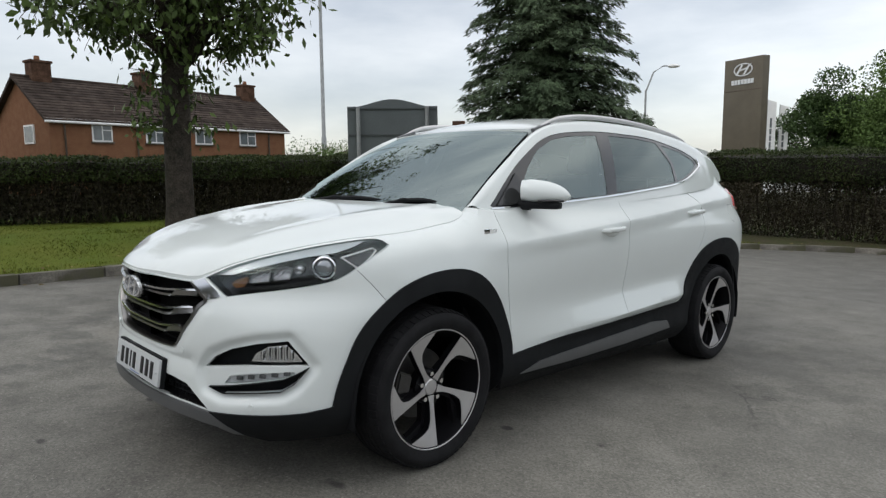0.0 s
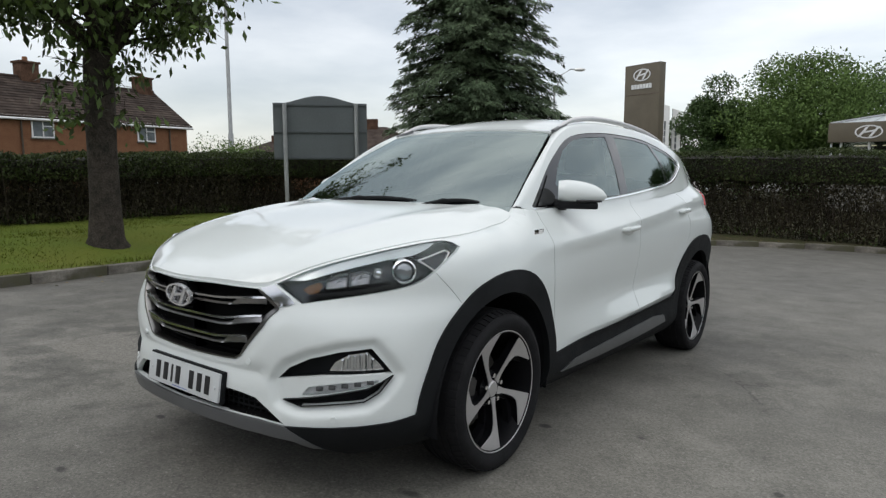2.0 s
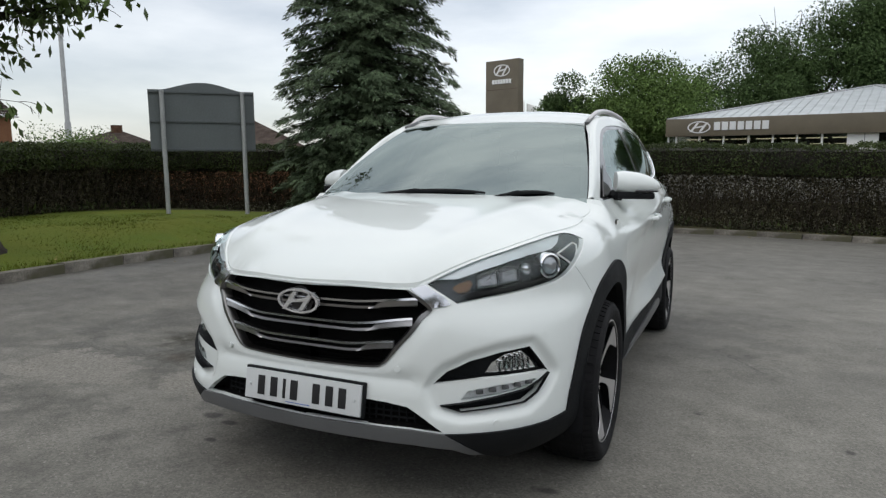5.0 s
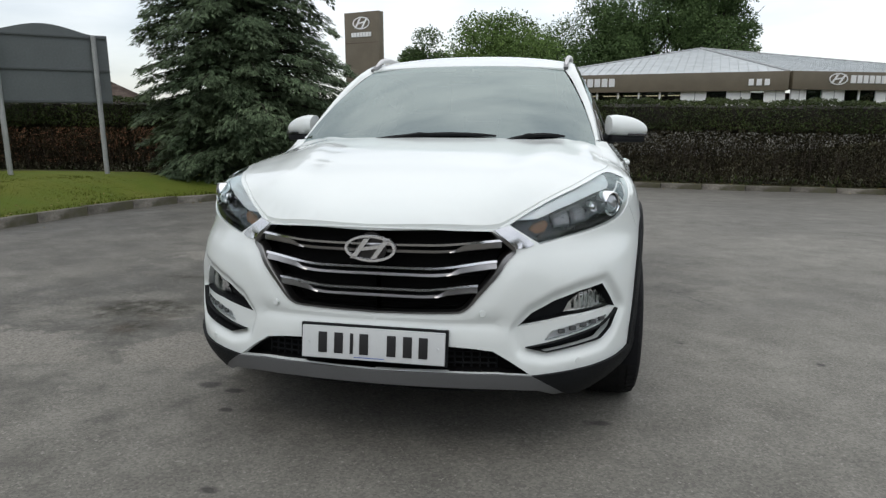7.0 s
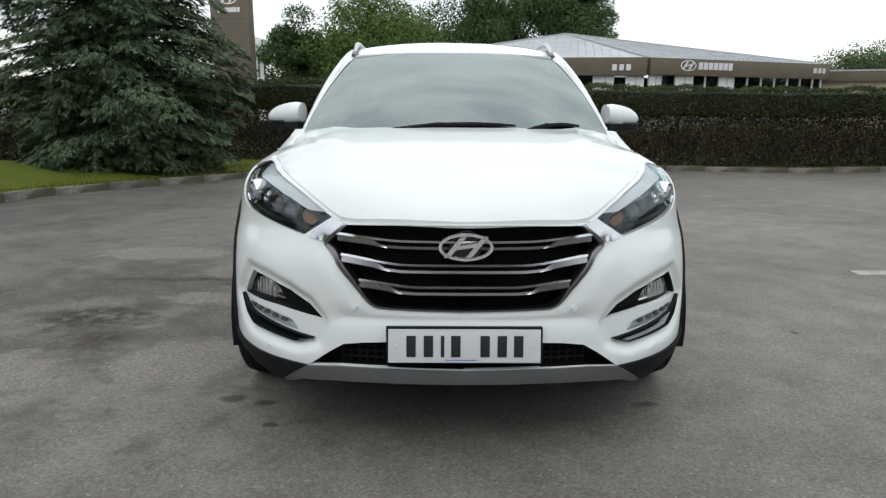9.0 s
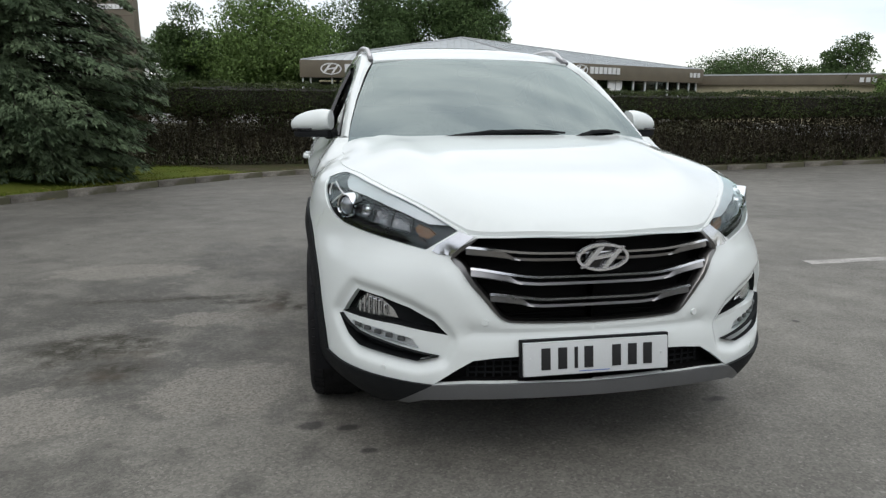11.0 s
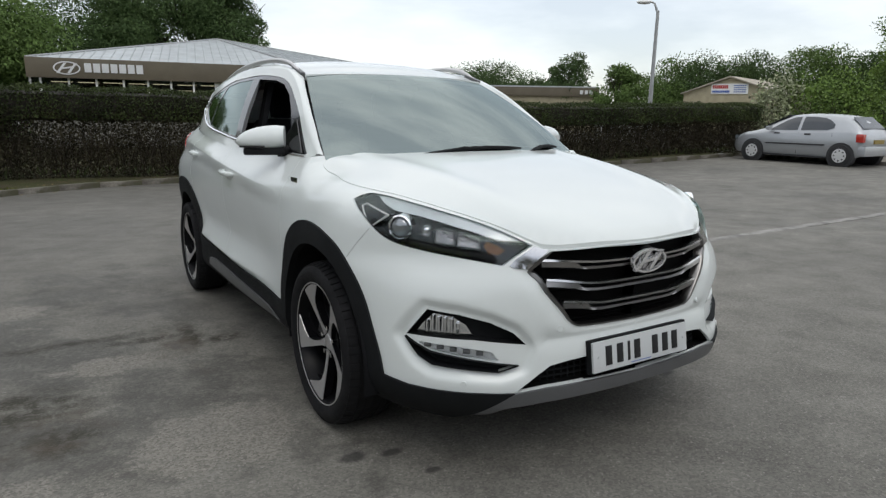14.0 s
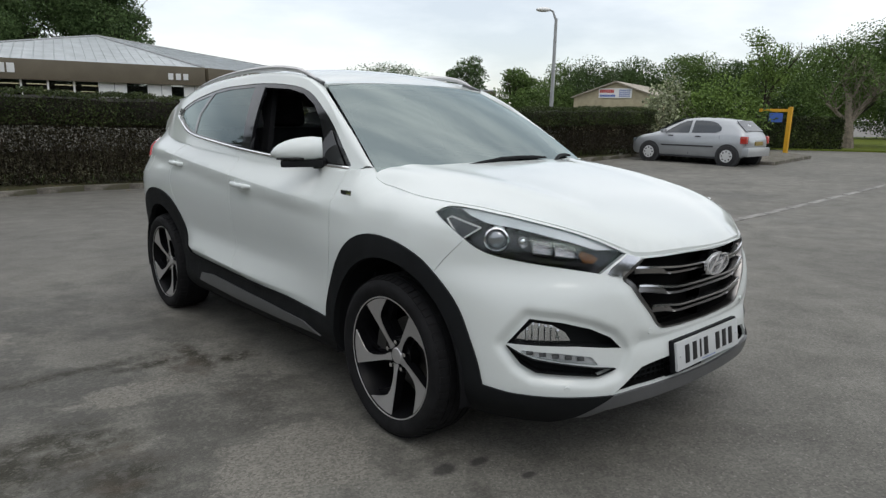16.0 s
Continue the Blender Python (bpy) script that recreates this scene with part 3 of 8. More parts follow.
raw_mesh("dry_leaves", leaf_quads(P, 0.062, 0.5, (0, 0, 0.2)), 4, M_HEDGE_DRY, hedge)
P = hedge_points(2200, (0.3, 1.05), 0.0, 0.10)
raw_mesh("weeds", leaf_quads(P, 0.12, 0.25, (0, 0, 1.5), 0.6), 4, M_HEDGE_LEAF, hedge)
A = hedge_points(13000, (-0.75, 0.85), 0.0, 0.3)
D = np.column_stack([RNG.normal(0, 0.18, (len(A), 2)), RNG.uniform(0.4, 0.85, len(A))])
W = np.column_stack([RNG.normal(0, 1, (len(A), 2)), np.zeros(len(A))])
W = W / np.linalg.norm(W, axis=1, keepdims=True) * RNG.uniform(0.004, 0.011, (len(A), 1))
raw_mesh("stems", np.stack([A - W, A + W, A + D + W * 0.4, A + D - W * 0.4], axis=1), 4, M_TWIG, hedge)


# ---- trees ----
def limbs(base, height, radius, spread, levels, seed, lean=(0, 0), first=0.35, forks=(4, 6), rise=0.5):
    """Trunk and limbs as one bmesh, and the points along the outer twigs."""
    rnd = random.Random(seed)
    bm = bmesh.new()
    tips = []

    def grow(p, d, length, r, level):
        steps = 5 if level == 0 else 4
        pts, rad = [Vector(p)], [r * (1.35 if level == 0 else 1)]
        d = Vector(d).normalized()
        for k in range(steps):
            d = (d + Vector((rnd.gauss(0, 0.09), rnd.gauss(0, 0.09), 0.03))).normalized()
            pts.append(pts[-1] + d * length / steps)
            rad.append(r * (1 - 0.55 * (k + 1) / steps))
        tube_in(bm, pts, rad, 10 if level == 0 else (6 if level == 1 else 4), caps=False)
        if level >= levels:
            tips.extend(pts[1:])
            return
        if level >= levels - 1:
            tips.extend(pts[2:])
        for k in range(rnd.randint(*forks)):
            f = rnd.uniform(first, 1.0) if level == 0 else rnd.uniform(0.35, 1.0)
            i = min(int(f * steps), steps - 1)
            q = pts[i].lerp(pts[i + 1], f * steps - i)
            a = rnd.uniform(0, math.tau)
            out = Vector((math.cos(a), math.sin(a), rnd.uniform(rise * 0.3, rise * 1.4)))
            nd = (out * spread + d * (1 - spread)).normalized()
            grow(q, nd, length * rnd.uniform(0.45, 0.7), max(0.008, rad[i] * rnd.uniform(0.4, 0.62)), level + 1)

    grow(base, (lean[0], lean[1], 1), height, radius, 0)
    return bm, np.array([list(t) for t in tips])


def far_tree(x, y, top, width, mat, seed, low=0.25, leaf=0.42, n=2600, z=None, kind="broad-leaved", clumps=34, label=""):
    """A tree in the distance: trunk, limbs and a crown of leaf clumps with an uneven outline."""
    rnd = np.random.default_rng(seed)
    z = float(ground_z(x, y)) if z is None else z
    n, leaf = int(n * 6.0), leaf * 0.38
    h = top - z
    t = empty("tree", far_place(x, y, z), label or f"{kind} tree in full summer leaf beyond the hedge", "tree", "trees in the distance")
    bm, tips = limbs((0, 0, 0), h * 0.56, max(0.12, h * 0.028), 0.55, 2, seed, first=0.3)
    part("trunk", bm, M_BARK, t)
    c = rnd.normal(size=(clumps, 3))
    c /= np.linalg.norm(c, axis=1, keepdims=True)
    c *= rnd.uniform(0.45, 0.95, (clumps, 1))
    mid = h * (low + (1 - low) * 0.5)
    C = np.column_stack([c[:, 0] * width / 2, c[:, 1] * width / 2, mid + c[:, 2] * h * (1 - low) / 2])
    R = rnd.uniform(0.13, 0.27, clumps) * width
    k = rnd.integers(0, clumps, n)
    v = rnd.normal(size=(n, 3))
    v /= np.linalg.norm(v, axis=1, keepdims=True)
    v *= rnd.uniform(0.55, 1.08, (n, 1))
    P = C[k] + v * R[k][:, None] * np.array([1, 1, 0.75])
    raw_mesh("crown", leaf_quads(P, leaf, 0.62, (0, 0, -0.2)), 4, mat, t)
    return t


def cherry_tree():
    """The broad-leaved tree on the bank: a stout trunk, limbs over the lawn and long hanging leaves."""
    x, y = -7.0, 2.1
    z = lawn_z(x, y) - 0.05
    t = empty("tree", pose(x, y, z), "broad-leaved tree with a stout dark trunk on the grass bank", "tree")
    rnd = random.Random(5)
    bm = bmesh.new()
    trunk = [(0, 0, 0), (0.01, 0, 0.15), (0.0, 0.02, 0.6), (-0.03, 0.04, 1.4), (-0.05, 0.06, 2.1), (-0.06, 0.08, 2.7)]
    tube_in(bm, trunk, [0.33, 0.235, 0.20, 0.19, 0.20, 0.18], 14)
    tips = []
    mains = [((-0.35, -0.75, 1.0), 2.5, 0.12), ((0.5, 0.55, 0.95), 2.6, 0.12), ((0.1, 0.2, 1.3), 3.2, 0.15), ((0.75, -0.45, 1.0), 2.6, 0.10),
             ((-0.7, 0.4, 1.0), 2.4, 0.10), ((0.1, -0.15, 1.6), 4.2, 0.12), ((0.5, -0.1, 1.5), 4.0, 0.11), ((-0.3, 0.5, 1.5), 3.8, 0.10), ((0.15, 1.0, 1.0), 2.2, 0.09), ((0.2, -1.0, 0.85), 2.3, 0.08), ((1.0, 0.15, 0.95), 2.1, 0.08)]

    def twig(p, d, length, r, level):
        pts, rad = [Vector(p)], [r]
        d = Vector(d).normalized()
        sag = -0.05 * level
        for k in range(5):
            d = (d + Vector((rnd.gauss(0, 0.14), rnd.gauss(0, 0.14), rnd.gauss(sag, 0.1)))).normalized()
            pts.append(pts[-1] + d * length / 5)
            rad.append(max(0.004, r * (1 - 0.17 * (k + 1))))
        tube_in(bm, pts, rad, 6 if level < 2 else 3, caps=False)
        if level >= 2:
            tips.extend(pts[1:])
        if level == 3:
            return
        for k in range((6, 6, 4)[level]):
            i = rnd.randint(1, 5)
            a = rnd.uniform(0, math.tau)
            out = Vector((math.cos(a), math.sin(a), rnd.uniform(-0.35, 0.55)))
            twig(pts[i], out * 0.75 + d * 0.6, length * rnd.uniform(0.4, 0.62), rad[i] * 0.5, level + 1)

    for d, length, r in mains:
        twig((-0.06, 0.08, rnd.uniform(2.5, 2.8)), d, length * 0.86, r, 0)
    # small shoots on the trunk
    for k in range(16):
        a = rnd.uniform(0, math.tau)
        h = rnd.uniform(1.6, 2.5)
        twig((0.15 * math.cos(a), 0.15 * math.sin(a), h), (math.cos(a), math.sin(a), 0.35), rnd.uniform(0.35, 0.7), 0.012, 2)
    part("trunk", bm, M_BARK, t, "dark furrowed bark")
    tips = np.array([list(p) for p in tips])
    k = RNG.integers(0, len(tips), 9000)
    P = tips[k] + RNG.normal(0, 0.09, (len(k), 3))
    raw_mesh("crown", leaf_quads(P, 0.135, 0.46, (0, 0, -0.95), 0.65), 4, M_LEAF, t)


cherry_tree()


def conifer():
    """The dark conifer: whorls of drooping boughs, each a fan of flat sprays."""
    x, y = -6.27, 10.13
    z = lawn_z(x, y) - 0.05
    t = empty("conifer", pose(x, y, z), "dense dark green conifer with drooping boughs on the grass corner", "tree")
    rnd = random.Random(11)
    bm = tube([(0, 0, 0), (0.05, 0, 3), (0, 0.05, 6), (0, 0, 8.6)], [0.2, 0.15, 0.09, 0.02], 8)
    P, N = [], []
    for b in range(340):
        h = 0.25 + 8.2 * (b / 340) ** 1.15
        full = float(np.interp(h, [0, 0.8, 2.0, 3.5, 5.0, 6.5, 8.0, 8.7], [2.0, 2.35, 2.3, 2.15, 1.85, 1.3, 0.5, 0.1]))
        a = b * 2.39996 + rnd.uniform(-0.3, 0.3)
        R = full * 0.86 * rnd.uniform(0.76, 1.1) * (1 + 0.30 * max(0.0, math.cos(a - 0.42)) * math.exp(-((h - 1.9) / 1.3) ** 2))
        d = Vector((math.cos(a), math.sin(a), 0))
        side = Vector((-d.y, d.x, 0))
        pts = []
        for k in range(6):
            f = k / 5
            pts.append(d * R * f + Vector((0, 0, h + 0.22 * math.sin(f * 2.2) * R * 0.5 - 0.34 * f * f * R * 0.5)))
        tube_in(bm, pts, [0.03 * (1 - 0.8 * k / 5) for k in range(6)], 3, caps=False)
        for s in range(int(34 + 60 * R)):
            f = rnd.random() ** 0.55
            i = min(int(f * 5), 4)
            c = pts[i].lerp(pts[i + 1], f * 5 - i)
            w = (1 - 0.75 * f) * 0.55 * R * 0.6 + 0.1
            o = rnd.uniform(-1, 1)
            c = c + side * o * w + Vector((0, 0, -0.14 * abs(o) * w + rnd.gauss(0, 0.04)))
            P.append(list(c))
            N.append(list(d * 0.7 + side * o * 0.7 + Vector((0, 0, -0.55))))
    part("trunk", bm, M_BARK, t)
    P, N = np.array(P), np.array(N)
    N /= np.linalg.norm(N, axis=1, keepdims=True)
    W = np.cross(N, (0, 0, 1.0))
    W /= np.linalg.norm(W, axis=1, keepdims=True) + 1e-9
    quads = []
    for f in (-0.9, -0.55, -0.25, 0.0, 0.25, 0.55, 0.9):
        d = N + W * f + RNG.normal(0, 0.16, P.shape)
        d /= np.linalg.norm(d, axis=1, keepdims=True)
        base = P + N * 0.05 * (1 - abs(f)) + RNG.normal(0, 0.012, P.shape)
        L = RNG.uniform(0.085, 0.15, (len(P), 1)) * (1 - 0.35 * abs(f))
        w = np.cross(d, np.cross(N, W) + RNG.normal(0, 0.35, P.shape))
        w = w / (np.linalg.norm(w, axis=1, keepdims=True) + 1e-9) * L * 0.13
        quads.append(np.stack([base, base + d * L * 0.5 + w, base + d * L, base + d * L * 0.5 - w], axis=1))
    raw_mesh("foliage", np.concatenate(quads), 4, M_CONIFER, t)


conifer()

M_BUSH = leaf_material("bright_leaf", (0.125, 0.190, 0.040), (0.080, 0.130, 0.030), 0.7, 0.35)
# trees beyond the hedges
far_tree(-5.0, 49, 10.0, 9.4, M_FARLEAF, 21, 0.1, n=11500, leaf=0.5, clumps=76)
far_tree(-10.5, 54, 7.2, 6.0, M_FARLEAF, 31, 0.1, n=6000, leaf=0.5, clumps=40)
far_tree(-13.0, 57, 7.6, 4.5, M_FARLEAF, 22, 0.2)
far_tree(-12.2, 51.0, 9.0, 5.4, M_FARDARK, 32, 0.1, n=5000, leaf=0.5, clumps=40)
far_tree(-17.5, 57, 6.6, 3.6, M_FARDARK, 23, 0.2)
far_tree(1.7, 59, 12.4, 9.5, M_FARDARK, 24, 0.1, n=9500, leaf=0.5, clumps=60)
far_tree(7.0, 61, 15.0, 10.0, M_FARDARK, 25, 0.1, n=11000, leaf=0.5, clumps=64)
far_tree(11.2, 58, 16.0, 7.6, M_FARDARK, 26, 0.1, n=11000, leaf=0.5, clumps=64, kind="dark")
far_tree(-21.5, 40, 5.4, 3.6, M_FARDARK, 27, 0.1)
far_tree(37.5, 55.5, 7.0, 8.5, M_FARDARK, 28, 0.05, n=3600)
far_tree(44.5, 66, 7.6, 8.0, M_FARDARK, 38, 0.05, n=3200)
far_tree(38.0, 42.6, 7.0, 4.2, M_FARDARK, 29, 0.1)
far_tree(37.6, 36.0, 5.6, 3.6, M_FARLEAF, 30, 0.1)
for k, (x, y, top, w) in enumerate([(55, 47, 8.2, 7), (58, 43, 9.4, 7), (60, 39, 9.0, 7), (63, 35, 9.2, 7), (65, 31, 8.8, 7), (67, 27, 9.6, 8), (68, 22, 10.4, 8), (70, 17, 10, 8), (46, 58, 6.2, 6)]):
    far_tree(x, y, top * 0.88, w * 1.25, M_FARDARK if k % 3 else M_FARLEAF, 40 + k, 0.02, n=4600, leaf=0.5, clumps=44)
far_tree(34.5, 14.2, 6.4, 3.0, M_BUSH, 52, 0.25, n=1100, leaf=0.3)
far_tree(45.5, 13.6, 7.4, 7.0, M_FARLEAF, 53, 0.1, n=3600, leaf=0.35)
far_tree(46.5, 8.0, 9.6, 8.0, M_FARDARK, 54, 0.25, n=3600, leaf=0.35)
far_tree(58.0, 6.0, 7.5, 9.0, M_FARDARK, 58, 0.0, n=3000)
far_tree(56.0, 0.5, 7.0, 9.0, M_FARDARK, 59, 0.0, n=3000)
far_tree(-31.0, 20.2, 3.6, 4.4, M_FARLEAF, 55, 0.0, n=1500, leaf=0.3)
far_tree(-37.0, 1.0, 6.5, 5.0, M_FARLEAF, 56, 0.0, n=2200, leaf=0.35)
far_tree(-26.0, -3.0, 4.5, 4.5, M_FARDARK, 57, 0.0, n=2000, leaf=0.3)


def bush(x, y, top, w, mat, seed, label, leaf=0.13, n=5000):
    rnd = np.random.default_rng(seed)
    z = float(ground_z(x, y)) - 0.03
    t = empty("bush", far_place(x, y, z), label, "bush")
    bm = bmesh.new()
    for k in range(14):
        a = k * 2.4
        tube_in(bm, [(0.15 * math.cos(a), 0.15 * math.sin(a), 0), (0.3 * w * math.cos(a), 0.3 * w * math.sin(a), (top - z) * 0.7)], [0.03, 0.01], 4)
    part("stems", bm, M_BARK, t)
    v = rnd.normal(size=(n, 3))
    v /= np.linalg.norm(v, axis=1, keepdims=True)
    lump = 1 + 0.16 * np.sin(5 * v[:, 0] + 3 * v[:, 2] + seed) + 0.12 * np.sin(7 * v[:, 1] - 4 * v[:, 2])
    P = v * (rnd.uniform(0.62, 1.0, n) * lump)[:, None] * np.array([w / 2, w / 2, (top - z) * 0.5]) + np.array([0, 0, (top - z) * 0.5])
    P[:, 2] = np.abs(P[:, 2])
    raw_mesh("leaves", leaf_quads(P, leaf, 0.6, (0, 0, 0.2)), 4, mat, t)


bush(25.2, 12.2, 3.2, 4.2, M_BUSH, 61, "rounded bright green bush behind the hedge end", n=7000)
bush(23.5, 13.4, 3.0, 2.3, material("blossom_leaf", (0.27, 0.30, 0.17), 0.6, vary=0.3, scale=3, fine=30, bump=0, island=0.5), 62, "pale flowering shrub behind the hedge end")


def low_hedge():
    """The clipped hedge on the far side of the entrance."""
    t = empty("hedge", far_place(0, 0, -0.1, at=(37, 12)), "low dark clipped hedge across the entrance road", "hedge")
    a, b = np.array([33.6, 15.2]), np.array([38.3, 11.4])
    bm = bmesh.new()
    m = pose(*(a + b) / 2, 0.8, 0, 0, math.degrees(math.atan2(*(b - a)[::-1])))
    L = float(np.linalg.norm(b - a))
    box_in(bm, (-L / 2, -0.4, -1.1), (L / 2, 0.4, 0.86), m)
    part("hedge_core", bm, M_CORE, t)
    k = RNG.uniform(0, 1, (9000, 1))
    u = RNG.uniform(-0.5, 0.5, 9000)
    n = np.array([(b - a)[1], -(b - a)[0]]) / L
    z = RNG.uniform(-0.1, 1.72, 9000)
    z = np.where(RNG.uniform(0, 1, 9000) < 0.25, 1.7, z)
    side = np.where(z < 1.68, 0.44, u)
    raw_mesh("leaves", leaf_quads(np.column_stack([a + (b - a) * k - n * side[:, None] * -1, z]), 0.12, 0.6), 4, M_HEDGE_LEAF, t)


low_hedge()


# ---- the sign seen from behind ----
def back_sign():
    L, R = Vector((-9.6, 7.08, 0)), Vector((-8.15, 8.56, 0))
    c = (L + R) / 2
    w = (R - L).length / 2
    ang = math.degrees(math.atan2(R.y - L.y, R.x - L.x))
    s = empty("sign_board", pose(c.x, c.y, 0, 0, 0, ang), "grey sign board seen from behind on two slim posts", "sign")
    top, low = 2.65, 1.40
    arc = [(-w + 2 * w * k / 24, 0, top + (0.0 if abs(k - 12) > 9 else 0.16 * math.cos((k - 12) / 9 * math.pi / 2) ** 1.3)) for k in range(25)]
    part("panel", prism([(-w, 0, low), *arc, (w, 0, low)], (0, 0.05, 0)), M_SIGNBACK, s)
    for z in (top - 0.05, (top + low) / 2 - 0.02, low + 0.03):
        part("rail", box((-w + 0.01, -0.028, z - 0.018), (w - 0.01, -0.001, z + 0.018), bevel=0.004), material("rail_grey", (0.07, 0.08, 0.082), 0.5, vary=0.1), s)
    for px in (-w + 0.26, w - 0.24):
        p = s.matrix_world @ Vector((px, 0, 0))
        zb = lawn_z(p.x, p.y) - 0.12
        part("post", tube([(px, -0.075, zb), (px, -0.075, top - 0.02)], 0.045, 12), M_POST, s, "slim grey metal post")


back_sign()


def mast(name, x, y, z, h, label, r=0.09, arm=None, head=None):
    t = empty(name, far_place(x, y, z), label, "lamp post")
    part("column", tube([(0, 0, 0), (0, 0, h * 0.25), (0, 0, h * 0.255), (0, 0, h)], [r * 1.3, r * 1.3, r, r * 0.7], 12), M_POST, t)
    if arm:
        part("arm", tube([(0, 0, h - 0.1), (arm[0] * 0.3, arm[1] * 0.3, h + arm[2] * 0.75), (arm[0] * 0.7, arm[1] * 0.7, h + arm[2]), (arm[0], arm[1], h + arm[2])], [r * 0.6, 0.045, 0.04, 0.04], 8), M_POST, t)
        bm = bmesh.new()
        bmesh.ops.create_uvsphere(bm, u_segments=14, v_segments=8, radius=1, matrix=Matrix.Translation((arm[0] * 1.12, arm[1] * 1.12, h + arm[2] - 0.02)) @ Matrix.Rotation(math.atan2(arm[1], arm[0]), 4, "Z") @ Matrix.Diagonal((head, 0.16, 0.11, 1)))
        part("lamp_head", bm, M_WHITE, t, "pale lamp head")
    return t


mast("lamp_post", 21.97, 18.76, -0.3, 6.35, "grey street lamp with a boxy head beyond the hedge", 0.10, (-0.36, 0.42, 0.42), 0.36)
mast("lamp_post", -16.6, 33.0, -1.0, 7.2, "slim grey street lamp with a curved arm beyond the conifer", 0.08, (1.05, 0.85, 1.35), 0.36)
mast("flag_mast", -33.66, 21.9, -0.6, 17.2, "tall slim grey mast beyond the hedge", 0.13)


# ---- pylon sign and flags ----
def emblem(parent, m, w, h, mat, t=0.03):
    """A plain oval ring crossed by a slanted bar shape."""
    bm = bmesh.new()
    n = 40
    rings = []
    for s, z in ((1.0, 0), (1.0, -t), (0.89, -t), (0.89, 0)):
        rings.append([bm.verts.new(m @ Vector((s * w / 2 * math.cos(k * math.tau / n), z, (s if s == 1 else 0.84) * h / 2 * math.sin(k * math.tau / n)))) for k in range(n)])
    for a, b in zip(rings, rings[1:] + rings[:1]):
        for k in range(n):
            bm.faces.new((a[k], a[(k + 1) % n], b[(k + 1) % n], b[k]))
    for cx, lean in ((-0.2, 0.3), (0.2, 0.3)):
        o = [(cx * w + lean * w * q - sx * 0.055 * w, 0, q * h * 0.78 * (1 if sx * q < 0 else 0.96)) for q, sx in ((-0.5, 1), (-0.5, -1), (0.5, -1), (0.5, 1))]
        prism_in(bm, [m @ Vector(p) for p in o], m.to_3x3() @ Vector((0, -t, 0)))
    o = [(-0.2 * w, 0, -0.10 * h), (0.2 * w, 0, 0.02 * h), (0.2 * w, 0, 0.14 * h), (-0.2 * w, 0, 0.02 * h)]
    prism_in(bm, [m @ Vector(p) for p in o], m.to_3x3() @ Vector((0, -t * 0.9, 0)))
    bmesh.ops.recalc_face_normals(bm, faces=bm.faces[:])
    return part("emblem", bm, mat, parent, "bright oval ring emblem")


def letter_bars(parent, x0, x1, z0, z1, count, mat, m=None, depth=0.05, gap=0.22):
    """A word as a row of plain bars."""
    w = (x1 - x0) / count
    for k in range(count):
        part("bar", box((x0 + k * w + gap * w / 2, -depth, z0), (x0 + (k + 1) * w - gap * w / 2, -0.002, z1), m), mat, parent)


def pylon():
    L, R = Vector((-14.98, 39.75, 0)), Vector((-12.34, 38.95, 0))
    c, w = (L + R) / 2, (R - L).length / 2
    t = empty("pylon_sign", far_place(c.x, c.y, -1.0, math.degrees(math.atan2(R.y - L.y, R.x - L.x))), "tall bronze pylon sign with a silver oval emblem", "sign")
    part("tower", box((-w, -0.02, 0), (w, 0.55, 9.42), bevel=0.03), M_FASCIA, t)
    part("joint", box((-w + 0.02, -0.03, 7.45), (w - 0.02, -0.021, 7.49)), M_INSIDE, t)
    emblem(t, pose(0, -0.03, 8.72), 1.35, 0.78, M_SILVER)
    letter_bars(t, -0.82, 0.82, 7.85, 8.13, 7, M_SILVER, pose(0, -0.022, 0))


pylon()
for k, (x, y, h) in enumerate(((-15.9, 50.3, 8.0), (-15.1, 50.6, 7.6))):
    t = empty("banner_flag", far_place(x, y, -1.0, -20), "white feather banner beside the pylon sign", "banner", "banners beside the pylon")
    part("pole", tube([(-0.42, 0, 0), (-0.42, 0, h)], 0.03, 8), M_POST, t)
    part("cloth", prism([(-0.4, 0, 0.9), (0.42, 0, 0.8), (0.38, 0, h - 0.25), (-0.4, 0, h)], (0, 0.015, 0)), M_WHITE, t)
    letter_bars(t, -0.12, 0.06, 1.6, h - 1.4, 1, M_SIGNBACK, pose(0, -0.003, 0), 0.012, 0.0)
    for q in range(9):
        part("bar", box((-0.12, -0.022, 1.8 + q * 0.5), (0.06, -0.016, 1.88 + q * 0.5)), M_WHITE, t)


